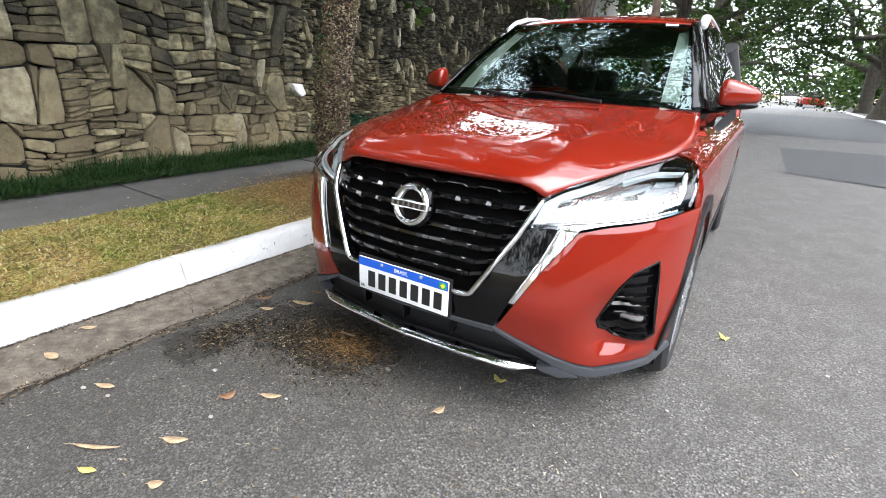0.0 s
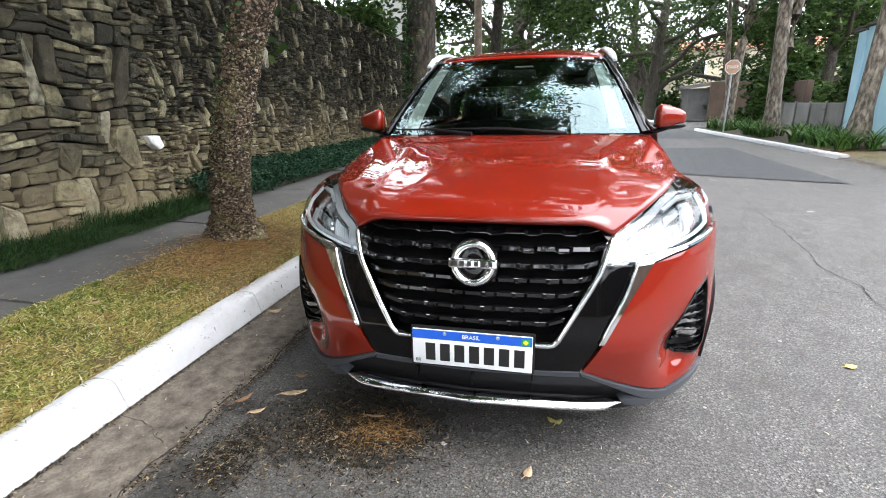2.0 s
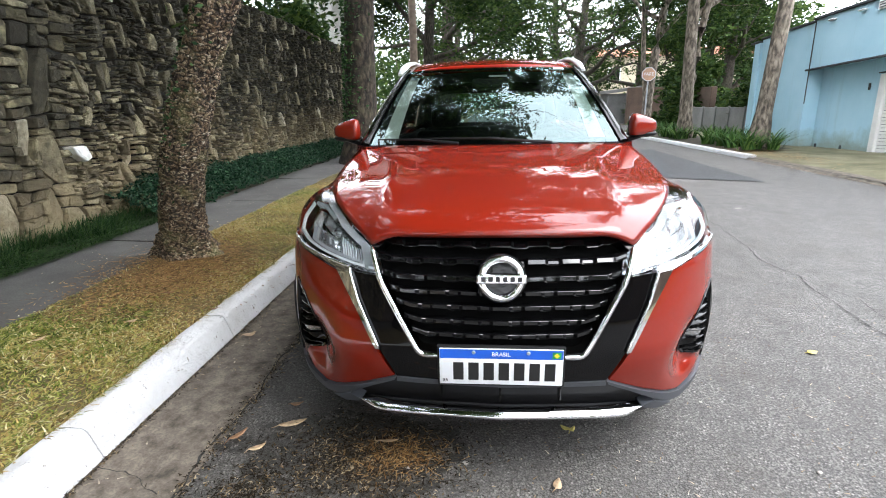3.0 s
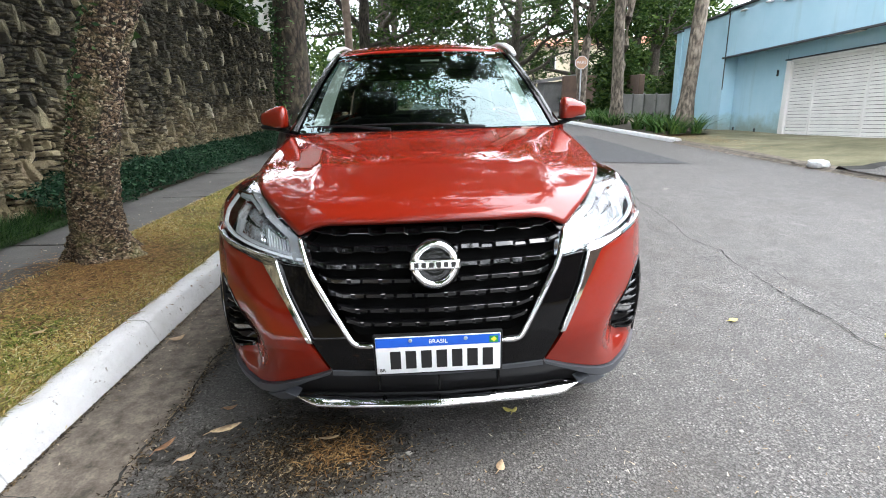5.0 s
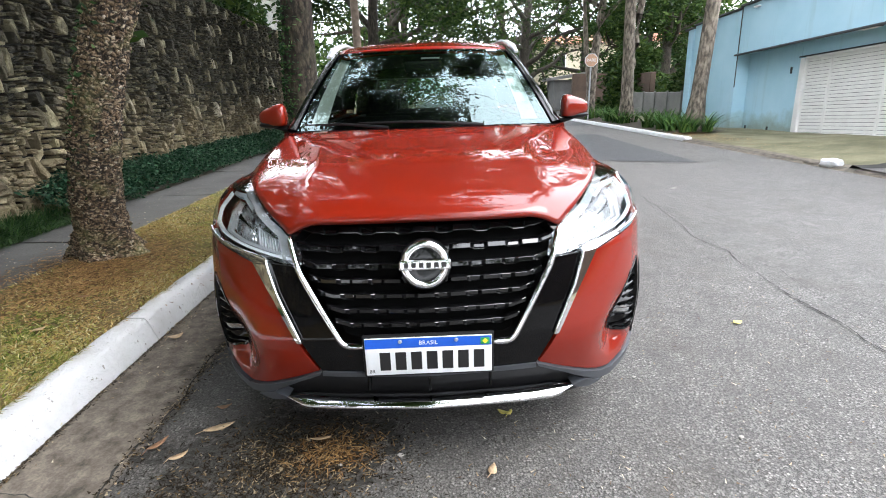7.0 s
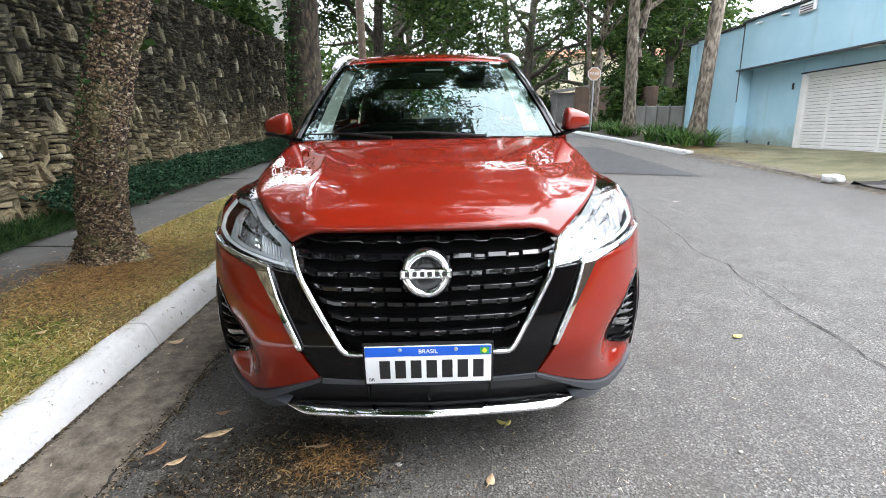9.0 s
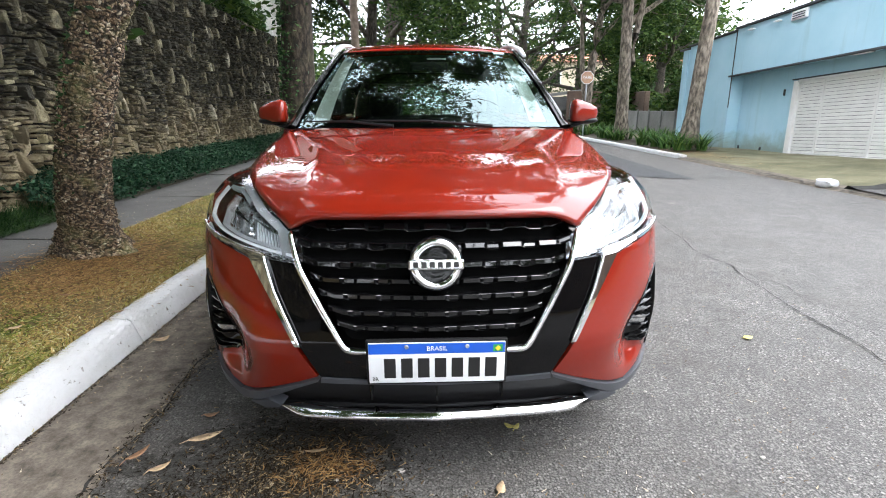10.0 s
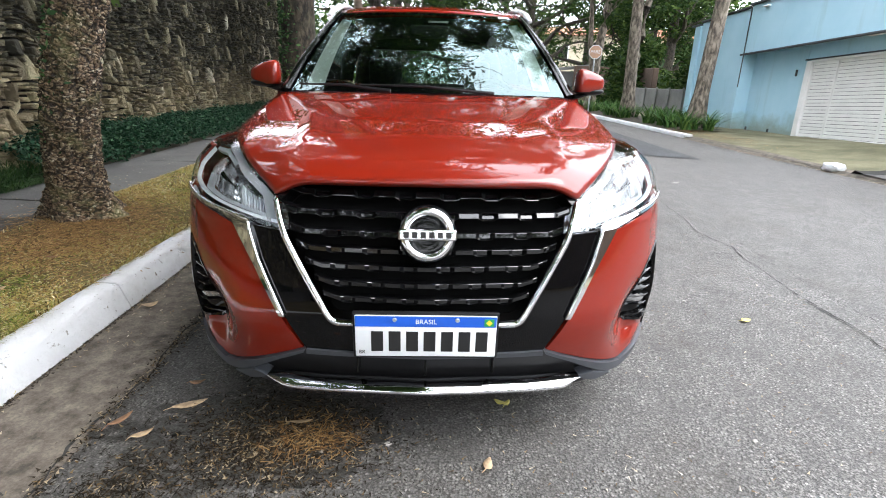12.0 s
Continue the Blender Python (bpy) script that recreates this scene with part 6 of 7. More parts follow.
def street_sign():
    x, y = 6.42, 18.6
    sign = tagged(empty("street_sign", (x, y, 0.05)), "faded red octagonal stop sign on a thin steel post", "road sign")
    part("post", tube([(0, 0, 0), (0, 0, 2.0), (0, 0.0, 2.5)], 0.028, 10), M["steel"], sign, smooth=60)
    for nm, r, mat, d in (("sign_back", 0.262, M["white"], 0.0), ("sign_face", 0.240, M["signred"], -0.014)):
        bm = bmesh.new()
        bmesh.ops.create_cone(bm, cap_ends=True, segments=8, radius1=r, radius2=r, depth=0.012, matrix=Matrix.Translation((0, -0.045 + d, 2.28)) @ Matrix.Rotation(radians(90), 4, "X") @ Matrix.Rotation(radians(22.5), 4, "Z"))
        part(nm, bm, mat, sign)
    lettering("sign_word", "PARE", 0.165, pose(0, -0.068, 2.28, 90), M["white"], sign)
    sign.rotation_euler = (0, 0, radians(-8))


street_sign()

pole = tagged(empty("utility_pole", (-1.95, 13.2, 0.1)), "weathered utility pole in the verge", "pole")
part("shaft", tube([(0, 0, 0), (0, 0, 9)], [0.12, 0.09], 12), M["timber"], pole, smooth=60)

block = bmesh.new()
bmesh.ops.create_icosphere(block, subdivisions=3, radius=1)
for v in block.verts:
    q = v.co.copy()
    v.co = Vector((math.copysign(abs(q.x) ** 0.6, q.x) * 0.105, math.copysign(abs(q.y) ** 0.6, q.y) * 0.14, math.copysign(abs(q.z) ** 0.6, q.z) * 0.065)) * (1 + 0.22 * noise.noise(q * 2.0))
ob = part("kerb_block", block, M["kerb"], None, smooth=50)
ob.location = (6.05, 5.75, 0.07)
tagged(ob, "rounded white painted concrete block at the drive's edge", "block")


def far_car(x, y, rz, mat, label):
    c = tagged(empty("car", (x, y, 0.01), rz), label, "car")
    bm = box_bm((-0.85, -2.0, 0.25), (0.85, 2.0, 0.85), 0.15, 3)
    part("body", bm, mat, c, smooth=40)
    bm = box_bm((-0.72, -1.1, 0.8), (0.72, 1.4, 1.42), 0.2, 3)
    for v in bm.verts:
        if v.co.z > 1.2:
            v.co.y *= 0.75
    part("cabin", bm, M["gloss"], c, smooth=40)
    for sx in (-0.8, 0.8):
        for sy in (-1.25, 1.25):
            bm = bmesh.new()
            bmesh.ops.create_cone(bm, cap_ends=True, segments=20, radius1=0.31, radius2=0.31, depth=0.2, matrix=Matrix.Translation((sx, sy, 0.31)) @ Matrix.Rotation(radians(90), 4, "Y"))
            part("wheel", bm, M["rubber"], c, smooth=40)


far_car(4.6, 58, 3, M["farpaint"], "small red car parked far up the street")
far_car(3.2, 66, 0, M["white"], "pale car parked far up the street")

# ---- grass, ground cover, litter ----
r8 = np.random.default_rng(88)


def verge_z(x):
    return float(np.interp(-x, [1.64, 1.75, 2.0, 2.3, 2.56], [0.125, 0.145, 0.165, 0.185, 0.195]))


def grass_patch(name, n, x0, x1, y0, y1, h, w, mat, keep, parent=None):
    spots = []
    while len(spots) < n:
        x, y = r8.uniform(x0, x1), r8.uniform(y0, y1)
        if not keep(x, y):
            continue
        spots.append((x, y, verge_z(x) - 0.004, h * r8.uniform(0.5, 1.3), w * r8.uniform(0.7, 1.3), r8.uniform(0, 6.283), h * r8.uniform(0.7, 2.3)))
    return blades(name, spots, mat, parent)


def thin(x, y):
    d = math.hypot(x + 2.48, y - 2.13)
    if d < 0.22:
        return False
    t = noise.noise((x * 2.2, y * 2.2, 3.0)) * 0.5 + 0.62
    return r8.random() < t * min(1.0, max(0.25, (d - 0.2) / 0.45))


near_grass = tagged(grass_patch("grass", 88000, -2.57, -1.615, -1.3, 5.5, 0.025, 0.0092, M["grass"], thin), "short dry yellow-green verge grass", "grass", kind="stuff")
edge_spots = []
for _ in range(5200):
    y = r8.uniform(-1.3, 5.5)
    if noise.noise((y * 4.0, 2.0, 7.0)) + r8.normal() * 0.2 < -0.05:
        continue
    edge_spots.append((-1.655 + r8.normal() * 0.012, y, 0.142, 0.030 * r8.uniform(0.5, 1.3), 0.0085 * r8.uniform(0.7, 1.3), r8.normal() * 0.9, 0.035 * r8.uniform(0.4, 1.5)))
tagged(blades("grass", edge_spots, M["grass"]), "grass tufts hanging over the back of the kerb", "grass", kind="stuff")
far_grass = tagged(grass_patch("grass", 14000, -2.57, -1.62, 5.5, 16, 0.036, 0.008, M["grass"], thin), "short dry verge grass further up", "grass", kind="stuff")


def litter_field(name, n, cx, cy, sx, sy, z, length, width, mat, label):
    s = []
    for _ in range(n):
        x, y = cx + r8.normal() * sx, cy + r8.normal() * sy
        zz = z if z is not None else verge_z(min(-1.64, max(-2.56, x))) + 0.008
        s.append((x, y, zz + r8.uniform(0, 0.008), 0.006 * r8.random(), width * r8.uniform(0.6, 1.5), r8.uniform(0, 6.283), length * r8.uniform(0.4, 1.4)))
    return tagged(blades(name, s, mat), label, "litter", kind="stuff")


litter_field("leaf_litter", 8500, -2.20, 1.75, 0.24, 0.42, None, 0.045, 0.009, M["straw"], "brown needle litter round the foot of the tree")
litter_field("dark_litter", 5000, -0.50, 0.07, 0.19, 0.12, 0.005, 0.016, 0.005, M["debris"], "dark wet debris on the asphalt")
litter_field("dark_litter", 900, -0.88, -0.16, 0.07, 0.10, 0.006, 0.02, 0.006, M["debris"], "dark debris along the gutter")
litter_field("brown_litter", 520, -0.36, 0.10, 0.08, 0.06, 0.010, 0.035, 0.004, M["straw"], "heap of brown needles on the asphalt")


litter_field("brown_litter", 1300, 6.55, 10.2, 0.30, 1.0, 0.10, 0.05, 0.022, M["straw"], "dry leaves gathered at the end of the planted strip")
litter_field("leaf_litter", 700, 5.9, 7.0, 0.10, 2.4, 0.012, 0.035, 0.014, M["crumb"], "leaf crumbs along the edge of the drive")
litter_field("leaf_litter", 420, -2.9, 2.6, 0.26, 2.6, 0.204, 0.018, 0.010, M["crumb"], "leaf crumbs scattered over the footpath")


def oil_stain(cx, cy, rx, ry, seed):
    """A dark wet stain with a ragged rim and spots round it, a hair above the asphalt."""
    r = np.random.default_rng(seed)
    bm = bmesh.new()

    def blob(x, y, a, b, z, n):
        rim = []
        for k in range(n):
            t = 2 * math.pi * k / n
            w = 1 + 0.34 * noise.noise((math.cos(t) * 1.6 + x * 3, math.sin(t) * 1.6 + y * 3, seed)) + 0.20 * noise.noise((math.cos(t) * 6, math.sin(t) * 6, seed + x * 9))
            rim.append(bm.verts.new((x + a * w * math.cos(t), y + b * w * math.sin(t), z)))
        bm.faces.new(rim)

    blob(cx, cy, rx, ry, 0.0052, 90)
    for _ in range(150):
        t, d = r.uniform(0, 6.283), 0.92 + abs(r.normal()) * 0.30
        q = r.uniform(0.006, 0.030)
        blob(cx + rx * d * math.cos(t), cy + ry * d * math.sin(t), q * r.uniform(1, 1.8), q, 0.0056 + 0.0001 * r.random(), 12)
    bmesh.ops.triangulate(bm, faces=bm.faces[:])
    tagged(part("oil_stain", bm, M["stain"]), "dark wet stain on the asphalt in front of the car", "stain", kind="structure")


oil_stain(-0.57, 0.135, 0.29, 0.185, 5)
oil_stain(-0.92, -0.27, 0.085, 0.075, 9)


def road_bits():
    """Crumbs of leaf and grit blown over the asphalt and the gutter."""
    s = []
    for _ in range(5200):
        x = -1.45 + 4.2 * r8.random() ** 1.5
        y = r8.uniform(-1.6, 1.6) if r8.random() < 0.75 else r8.uniform(1.6, 5.0)
        if noise.noise((x * 1.3, y * 1.3, 5.0)) + r8.normal() * 0.25 < -0.05:
            continue
        s.append((x, y, 0.004 if x > -1.1 else 0.016, 0.003, 0.004 * r8.uniform(0.5, 2.0), r8.uniform(0, 6.283), 0.012 * r8.uniform(0.3, 2.0)))
    tagged(blades("road_litter", s, M["crumb"]), "crumbs of dry leaf and grit on the asphalt", "litter", kind="stuff")


road_bits()


def gutter_soil():
    s = []
    for _ in range(5200):
        y = r8.uniform(-1.6, 4.5)
        near = r8.random() < 0.55
        x = -1.10 + r8.normal() * 0.022 + 0.02 * noise.noise((y * 3, 1, 1)) if near else -1.485 + abs(r8.normal()) * 0.012
        s.append((x, y, 0.012 if near else 0.018, 0.006, 0.007 * r8.uniform(0.5, 1.6), r8.uniform(0, 6.283), 0.014 * r8.uniform(0.3, 1.6)))
    tagged(blades("gutter_soil", s, M["debris"]), "thin line of dark dirt along the gutter edges", "dirt", kind="stuff")


gutter_soil()


def groundcover():
    s, mounds = [], []
    for _ in range(46000):
        y = -4.0 + 19.0 * r8.random() ** 1.2
        f = r8.random()
        x = -3.80 + 0.50 * f
        mound = 0.6 + 0.5 * noise.noise((y * 1.7, f * 2, 2.0))
        if y < 3.0 + 0.8 * r8.random():
            s.append((x, y, 0.215, (0.22 - 0.12 * f) * mound * r8.uniform(0.7, 1.4), 0.011 * r8.uniform(0.6, 1.3), r8.normal() * 1.0, 0.12 * r8.uniform(0.3, 1.4)))
        else:
            h = (0.34 + 0.12 * noise.noise((y * 2.3, 0, 6.0))) * math.sqrt(max(0.0, 1 - (f * 1.02 - 0.05) ** 2)) + 0.05 * noise.noise((x * 7, y * 7, 1.0))
            mounds.append((x + r8.normal() * 0.02, y, 0.21 + max(0.01, h * r8.uniform(0.75, 1.0))))
    tagged(blades("groundcover", s, M["ivy"]), "green grassy fringe along the foot of the wall", "groundcover", kind="stuff")
    # three small leaves to a sprig
    c = np.repeat(np.array(mounds), 2, 0)
    c = c + r8.normal(size=c.shape) * 0.025
    tagged(link_mesh("ivy_groundcover", leaf_mesh("ivy_groundcover", c, 0.026, 91), M["ivybed"]), "dark green ivy mounded along the foot of the wall", "groundcover", kind="stuff")


groundcover()


def strap_plants():
    for k in range(46):
        y = 11.2 + 10.0 * ((k * 0.618) % 1.0) ** 1.1
        x = 6.45 + 1.15 * r8.random() ** 1.3
        n, s = 26, []
        for _ in range(n):
            h = r8.uniform(0.34, 0.66)
            s.append((r8.normal() * 0.07, r8.normal() * 0.07, 0.0, h, 0.064 * r8.uniform(0.7, 1.2), r8.uniform(0, 6.283), h * r8.uniform(0.35, 1.3)))
        ob = blades("strap_leaf_plant", s, M["lily"], None, 4)
        ob.location = (x, y, 0.10)
        tagged(ob, "clump of arching green strap leaves behind the kerb", "plant", "strap-leaf plants behind the kerb")


strap_plants()


def shrub(label, centre, size, n, leaf, mat, seed):
    r = np.random.default_rng(seed)
    k = max(1, n // 30)
    c = r.normal(size=(k, 3))
    c /= np.linalg.norm(c, axis=1)[:, None]
    c *= r.random((k, 1)) ** 0.4
    c *= np.array(size)
    c[:, 2] = np.abs(c[:, 2])
    c = np.repeat(c, 30, 0) + r.normal(size=(k * 30, 3)) * 0.16
    top = tagged(empty("shrub", centre), label, "shrub")
    stem = bmesh.new()
    for q in range(4):
        pts, _ = branch_path((0, 0, 0), (r.normal() * 0.5, r.normal() * 0.5, 1), size[2] * 0.8, 0.2, 5, r)
        tube(pts, [0.03, 0.026, 0.02, 0.015, 0.01, 0.006], 6, stem)
    part("stems", stem, M["darkbark"], top)
    link_mesh("foliage", leaf_mesh("foliage", c, leaf, seed), mat, top)


shrub("dense dark shrub overhanging the garden wall", (10.9, 18.8, 0.1), (0.9, 2.6, 2.6), 7000, 0.11, M["leaf"], 201)
shrub("dense dark shrub beside the blue house", (10.5, 17.2, 0.1), (0.7, 0.8, 1.9), 3000, 0.10, M["ivy"], 202)
shrub("tall dark shrub behind the sign", (10.2, 23.5, 0.1), (1.6, 2.0, 3.4), 8000, 0.13, M["leaf"], 203)
shrub("spreading dark hedge along the side street", (14, 31.5, 0.1), (5.0, 1.2, 3.6), 9000, 0.16, M["ivy"], 204)
shrub("clipped shrub by the gate house", (7.6, 34.0, 0.1), (1.0, 1.4, 1.6), 3500, 0.12, M["leaf"], 205)
shrub("green plants trailing over the stone wall", (-4.35, 10.6, 2.85), (0.35, 2.0, 0.65), 3500, 0.075, M["leaf"], 206)
# the next two are added to fill the sky gap mirrored in the hood
shrub("leafy shrub added behind the stone wall to screen the sky", (-5.25, 5.2, 2.0), (0.7, 4.6, 2.3), 13000, 0.09, M["leaf"], 207)
shrub("dense leafy shrub added behind the wall to screen the sky", (-4.95, 7.7, 2.1), (0.5, 1.7, 2.2), 7000, 0.085, M["leaf"], 209)
shrub("leafy shrub above the far end of the wall", (-5.2, 12.8, 2.0), (0.9, 1.8, 2.4), 5000, 0.10, M["ivy"], 208)


# ---- fallen leaves and chips ----
def leaf_shape(length, width, curl, seed):
    r = np.random.default_rng(seed)
    n = 9
    verts, faces = [], []
    for i in range(n + 1):
        f = i / n
        w = width * math.sin(math.pi * min(1, f * 0.94 + 0.04)) ** 0.75 * (1 - 0.25 * f)
        z = curl * (f - 0.5) ** 2 * 2 + 0.003
        b = 0.10 * width * math.sin(f * 3.0 + seed)
        for s in (-1, 0, 1):
            verts.append(((f - 0.5) * length, s * w / 2 + b, z + (0.16 * w * curl * 18 if s else 0) + r.uniform(0, 0.0012)))
    for i in range(n):
        for j in range(2):
            a = i * 3 + j
            faces.append((a, a + 1, a + 4, a + 3))
    k = len(verts)
    verts += [(-0.5 * length - 0.25 * length, 0.002, 0.003), (-0.5 * length - 0.25 * length, 0.004, 0.003)]
    faces.append((k, k + 1, 1, 0))
    me = mesh_from("fallen_leaf", verts, faces)
    for p in me.polygons:
        p.use_smooth = True
    return me


def drop_leaf(x, y, z, rz, length, width, mat, curl, seed, label):
    ob = link_mesh("fallen_leaf", leaf_shape(length, width, curl, seed), mat)
    ob.matrix_world = pose(x, y, z, 0, 0, rz)
    md = ob.modifiers.new("thickness", "SOLIDIFY")
    md.thickness = 0.0012
    tagged(ob, label, "leaf", "fallen leaves on the road")


TAN, BRN, YEL = "dry tan leaf lying on the asphalt", "curled brown leaf lying by the gutter", "yellow leaf lying on the asphalt"
for i, (x, y, z, rz, ln, wd, mat, curl, lab) in enumerate((
        (0.20, -0.02, 0.004, 60, 0.050, 0.036, "dryleaf", 0.02, TAN), (1.66, 0.965, 0.004, 10, 0.055, 0.046, "yellowleaf", 0.006, YEL),
        (0.28, 0.29, 0.004, 150, 0.045, 0.026, "yellowleaf", 0.012, YEL), (0.305, 0.28, 0.006, 60, 0.040, 0.022, "yellowleaf", 0.012, YEL),
        (-0.85, 0.272, 0.004, 28, 0.115, 0.040, "dryleaf", 0.01, TAN), (-0.417, -0.65, 0.004, 30, 0.080, 0.034, "dryleaf", 0.008, TAN),
        (-0.354, -0.324, 0.004, 25, 0.075, 0.030, "dryleaf", 0.01, TAN), (-0.89, -0.65, 0.004, 20, 0.075, 0.032, "dryleaf", 0.01, TAN),
        (-1.25, -0.69, 0.014, 10, 0.075, 0.045, "dryleaf", 0.01, "dry tan leaf lying in the gutter"), (-1.38, -0.50, 0.016, 50, 0.06, 0.035, "dryleaf", 0.012, "dry tan leaf lying in the gutter"),
        (-0.48, -0.42, 0.004, 80, 0.060, 0.045, "brownleaf", 0.03, "curled brown leaf lying on the asphalt"), (-0.29, -0.78, 0.004, 40, 0.042, 0.034, "dryleaf", 0.01, TAN),
        (-0.58, -0.81, 0.004, 30, 0.15, 0.018, "dryleaf", 0.015, "long narrow dry leaf on the asphalt"), (-0.50, -0.87, 0.004, 20, 0.055, 0.026, "yellowleaf", 0.008, YEL),
        (-1.04, 0.18, 0.006, 60, 0.085, 0.030, "brownleaf", 0.025, BRN), (-0.93, 0.11, 0.006, 40, 0.065, 0.030, "dryleaf", 0.02, BRN),
        (-1.40, 1.03, 0.018, 45, 0.075, 0.055, "dryleaf", 0.03, "curled dry leaf in the gutter below the kerb"), (1.03, 1.29, 0.004, 120, 0.06, 0.024, "yellowleaf", 0.01, YEL),
        (1.045, 1.27, 0.006, 40, 0.055, 0.022, "yellowleaf", 0.012, YEL), (-0.88, 0.40, 0.005, 10, 0.055, 0.028, "brownleaf", 0.02, BRN),
        (-1.62, 1.08, 0.157, 20, 0.05, 0.028, "brownleaf", 0.02, "brown leaf lying on the white kerb"), (-1.50, 0.30, 0.018, 60, 0.03, 0.022, "yellowleaf", 0.015, "small yellow leaf at the foot of the kerb"),
        (-1.95, 0.85, 0.185, 60, 0.05, 0.04, "dryleaf", 0.01, "dry leaf lying on the verge"), (-2.0, 1.25, 0.19, 10, 0.06, 0.032, "brownleaf", 0.01, "brown leaf lying on the verge"),
        (-2.25, 0.6, 0.2, 70, 0.06, 0.035, "dryleaf", 0.01, "dry leaf lying on the verge"), (-0.42, 0.16, 0.02, 5, 0.075, 0.016, "dryleaf", 0.01, "thin dry leaf on the dark debris"),
        (2.32, 0.72, 0.004, 20, 0.06, 0.04, "yellowleaf", 0.006, YEL), (3.1, 4.6, 0.004, 20, 0.09, 0.05, "chip", 0.004, "pale leaf lying on the asphalt"),
        (2.75, 6.9, 0.004, 0, 0.09, 0.06, "chip", 0.004, "pale leaf lying on the asphalt"), (-1.3, 1.75, 0.016, 80, 0.06, 0.03, "brownleaf", 0.02, BRN))):
    drop_leaf(x, y, z, rz, ln, wd, M[mat], curl, 300 + i, lab)


def pebble(x, y, z, s, mat, label):
    bm = bmesh.new()
    bmesh.ops.create_icosphere(bm, subdivisions=2, radius=1)
    for v in bm.verts:
        v.co = Vector((v.co.x * s, v.co.y * s * 0.7, v.co.z * s * 0.4)) * (1 + 0.25 * noise.noise(v.co * 1.5 + Vector((x, y, 0)) * 9))
    ob = part("stone_chip", bm, mat, None, smooth=60)
    ob.location = (x, y, z)
    tagged(ob, label, "chip", "pale chips on the road")


for x, y, s in ((-0.67, -0.35, 0.011), (-0.43, -0.52, 0.010), (-0.12, 0.075, 0.012), (-0.83, -0.67, 0.010), (1.13, 0.09, 0.010), (1.45, 1.19, 0.010), (-0.95, -0.70, 0.011), (-0.33, 0.04, 0.009), (0.9, 0.5, 0.008), (-0.3, -0.3, 0.008)):
    pebble(x, y, 0.006, s, M["chip"], "small pale stone chip on the asphalt")
pebble(-3.45, 7.6, 0.32, 0.07, M["white"], "white pebble on the groundcover")


# ---- cracks in the road ----
def crack(name, pts, width, z, label, seed):
    r = np.random.default_rng(seed)
    fine = []
    for (x0, y0), (x1, y1) in zip(pts, pts[1:]):
        n = max(2, int(math.hypot(x1 - x0, y1 - y0) / 0.03))
        fine += [(x0 + (x1 - x0) * i / n, y0 + (y1 - y0) * i / n) for i in range(n)]
    fine.append(pts[-1])
    verts, faces = [], []
    for i, (x, y) in enumerate(fine):
        q = noise.noise((x * 5, y * 5, seed)) * 0.035 + noise.noise((x * 23, y * 23, seed)) * 0.012
        w = 0.62 * width * (0.35 + abs(noise.noise((x * 9, y * 9, seed + 5))) * 1.8) / 2
        a, b = fine[max(0, i - 1)], fine[min(len(fine) - 1, i + 1)]
        t = Vector((b[0] - a[0], b[1] - a[1], 0)).normalized()
        nx, ny = -t.y, t.x
        verts += [(x + nx * (q - w), y + ny * (q - w), z), (x + nx * (q + w), y + ny * (q + w), z)]
        if i:
            k = 2 * i
            faces.append((k - 2, k - 1, k + 1, k))
    ob = link_mesh(name, mesh_from(name, verts, faces), M["crack"])
    tagged(ob, label, "crack", kind="structure")


CRACK = "thin dark crack wandering across the asphalt"
crack("road_crack", [(2.52, 4.33), (2.41, 3.35), (2.25, 2.49), (2.30, 2.12), (2.24, 1.76), (2.19, 1.41), (2.18, 1.17), (2.18, 0.93), (2.15, 0.67), (2.2, -0.4)], 0.014, 0.0065, CRACK, 1)
crack("road_crack", [(2.27, 2.2), (2.40, 1.7), (2.34, 1.2), (2.38, 0.95), (2.5, 0.5)], 0.008, 0.0065, CRACK, 2)
crack("road_crack", [(2.02, 1.95), (2.15, 2.02), (2.26, 1.95)], 0.010, 0.0065, CRACK, 3)
crack("road_crack", [(2.52, 4.33), (2.7, 5.6), (2.9, 6.9)], 0.012, 0.0065, CRACK, 4)
crack("road_crack", [(0.95, 7.9), (2.0, 7.72), (4.4, 6.75)], 0.03, 0.0125, CRACK, 5)
crack("road_crack", [(3.0, 4.5), (4.4, 4.2), (5.8, 4.6)], 0.010, 0.0065, CRACK, 6)
crack("road_crack", [(2.3, 3.3), (3.6, 3.0), (5.2, 2.6)], 0.007, 0.0065, CRACK, 7)
crack("kerb_line", [(6.03, 3.0), (6.0, 5.7), (6.05, 8.0), (6.02, 10.1)], 0.06, 0.046, "dark dirt line along the lowered kerb", 12)


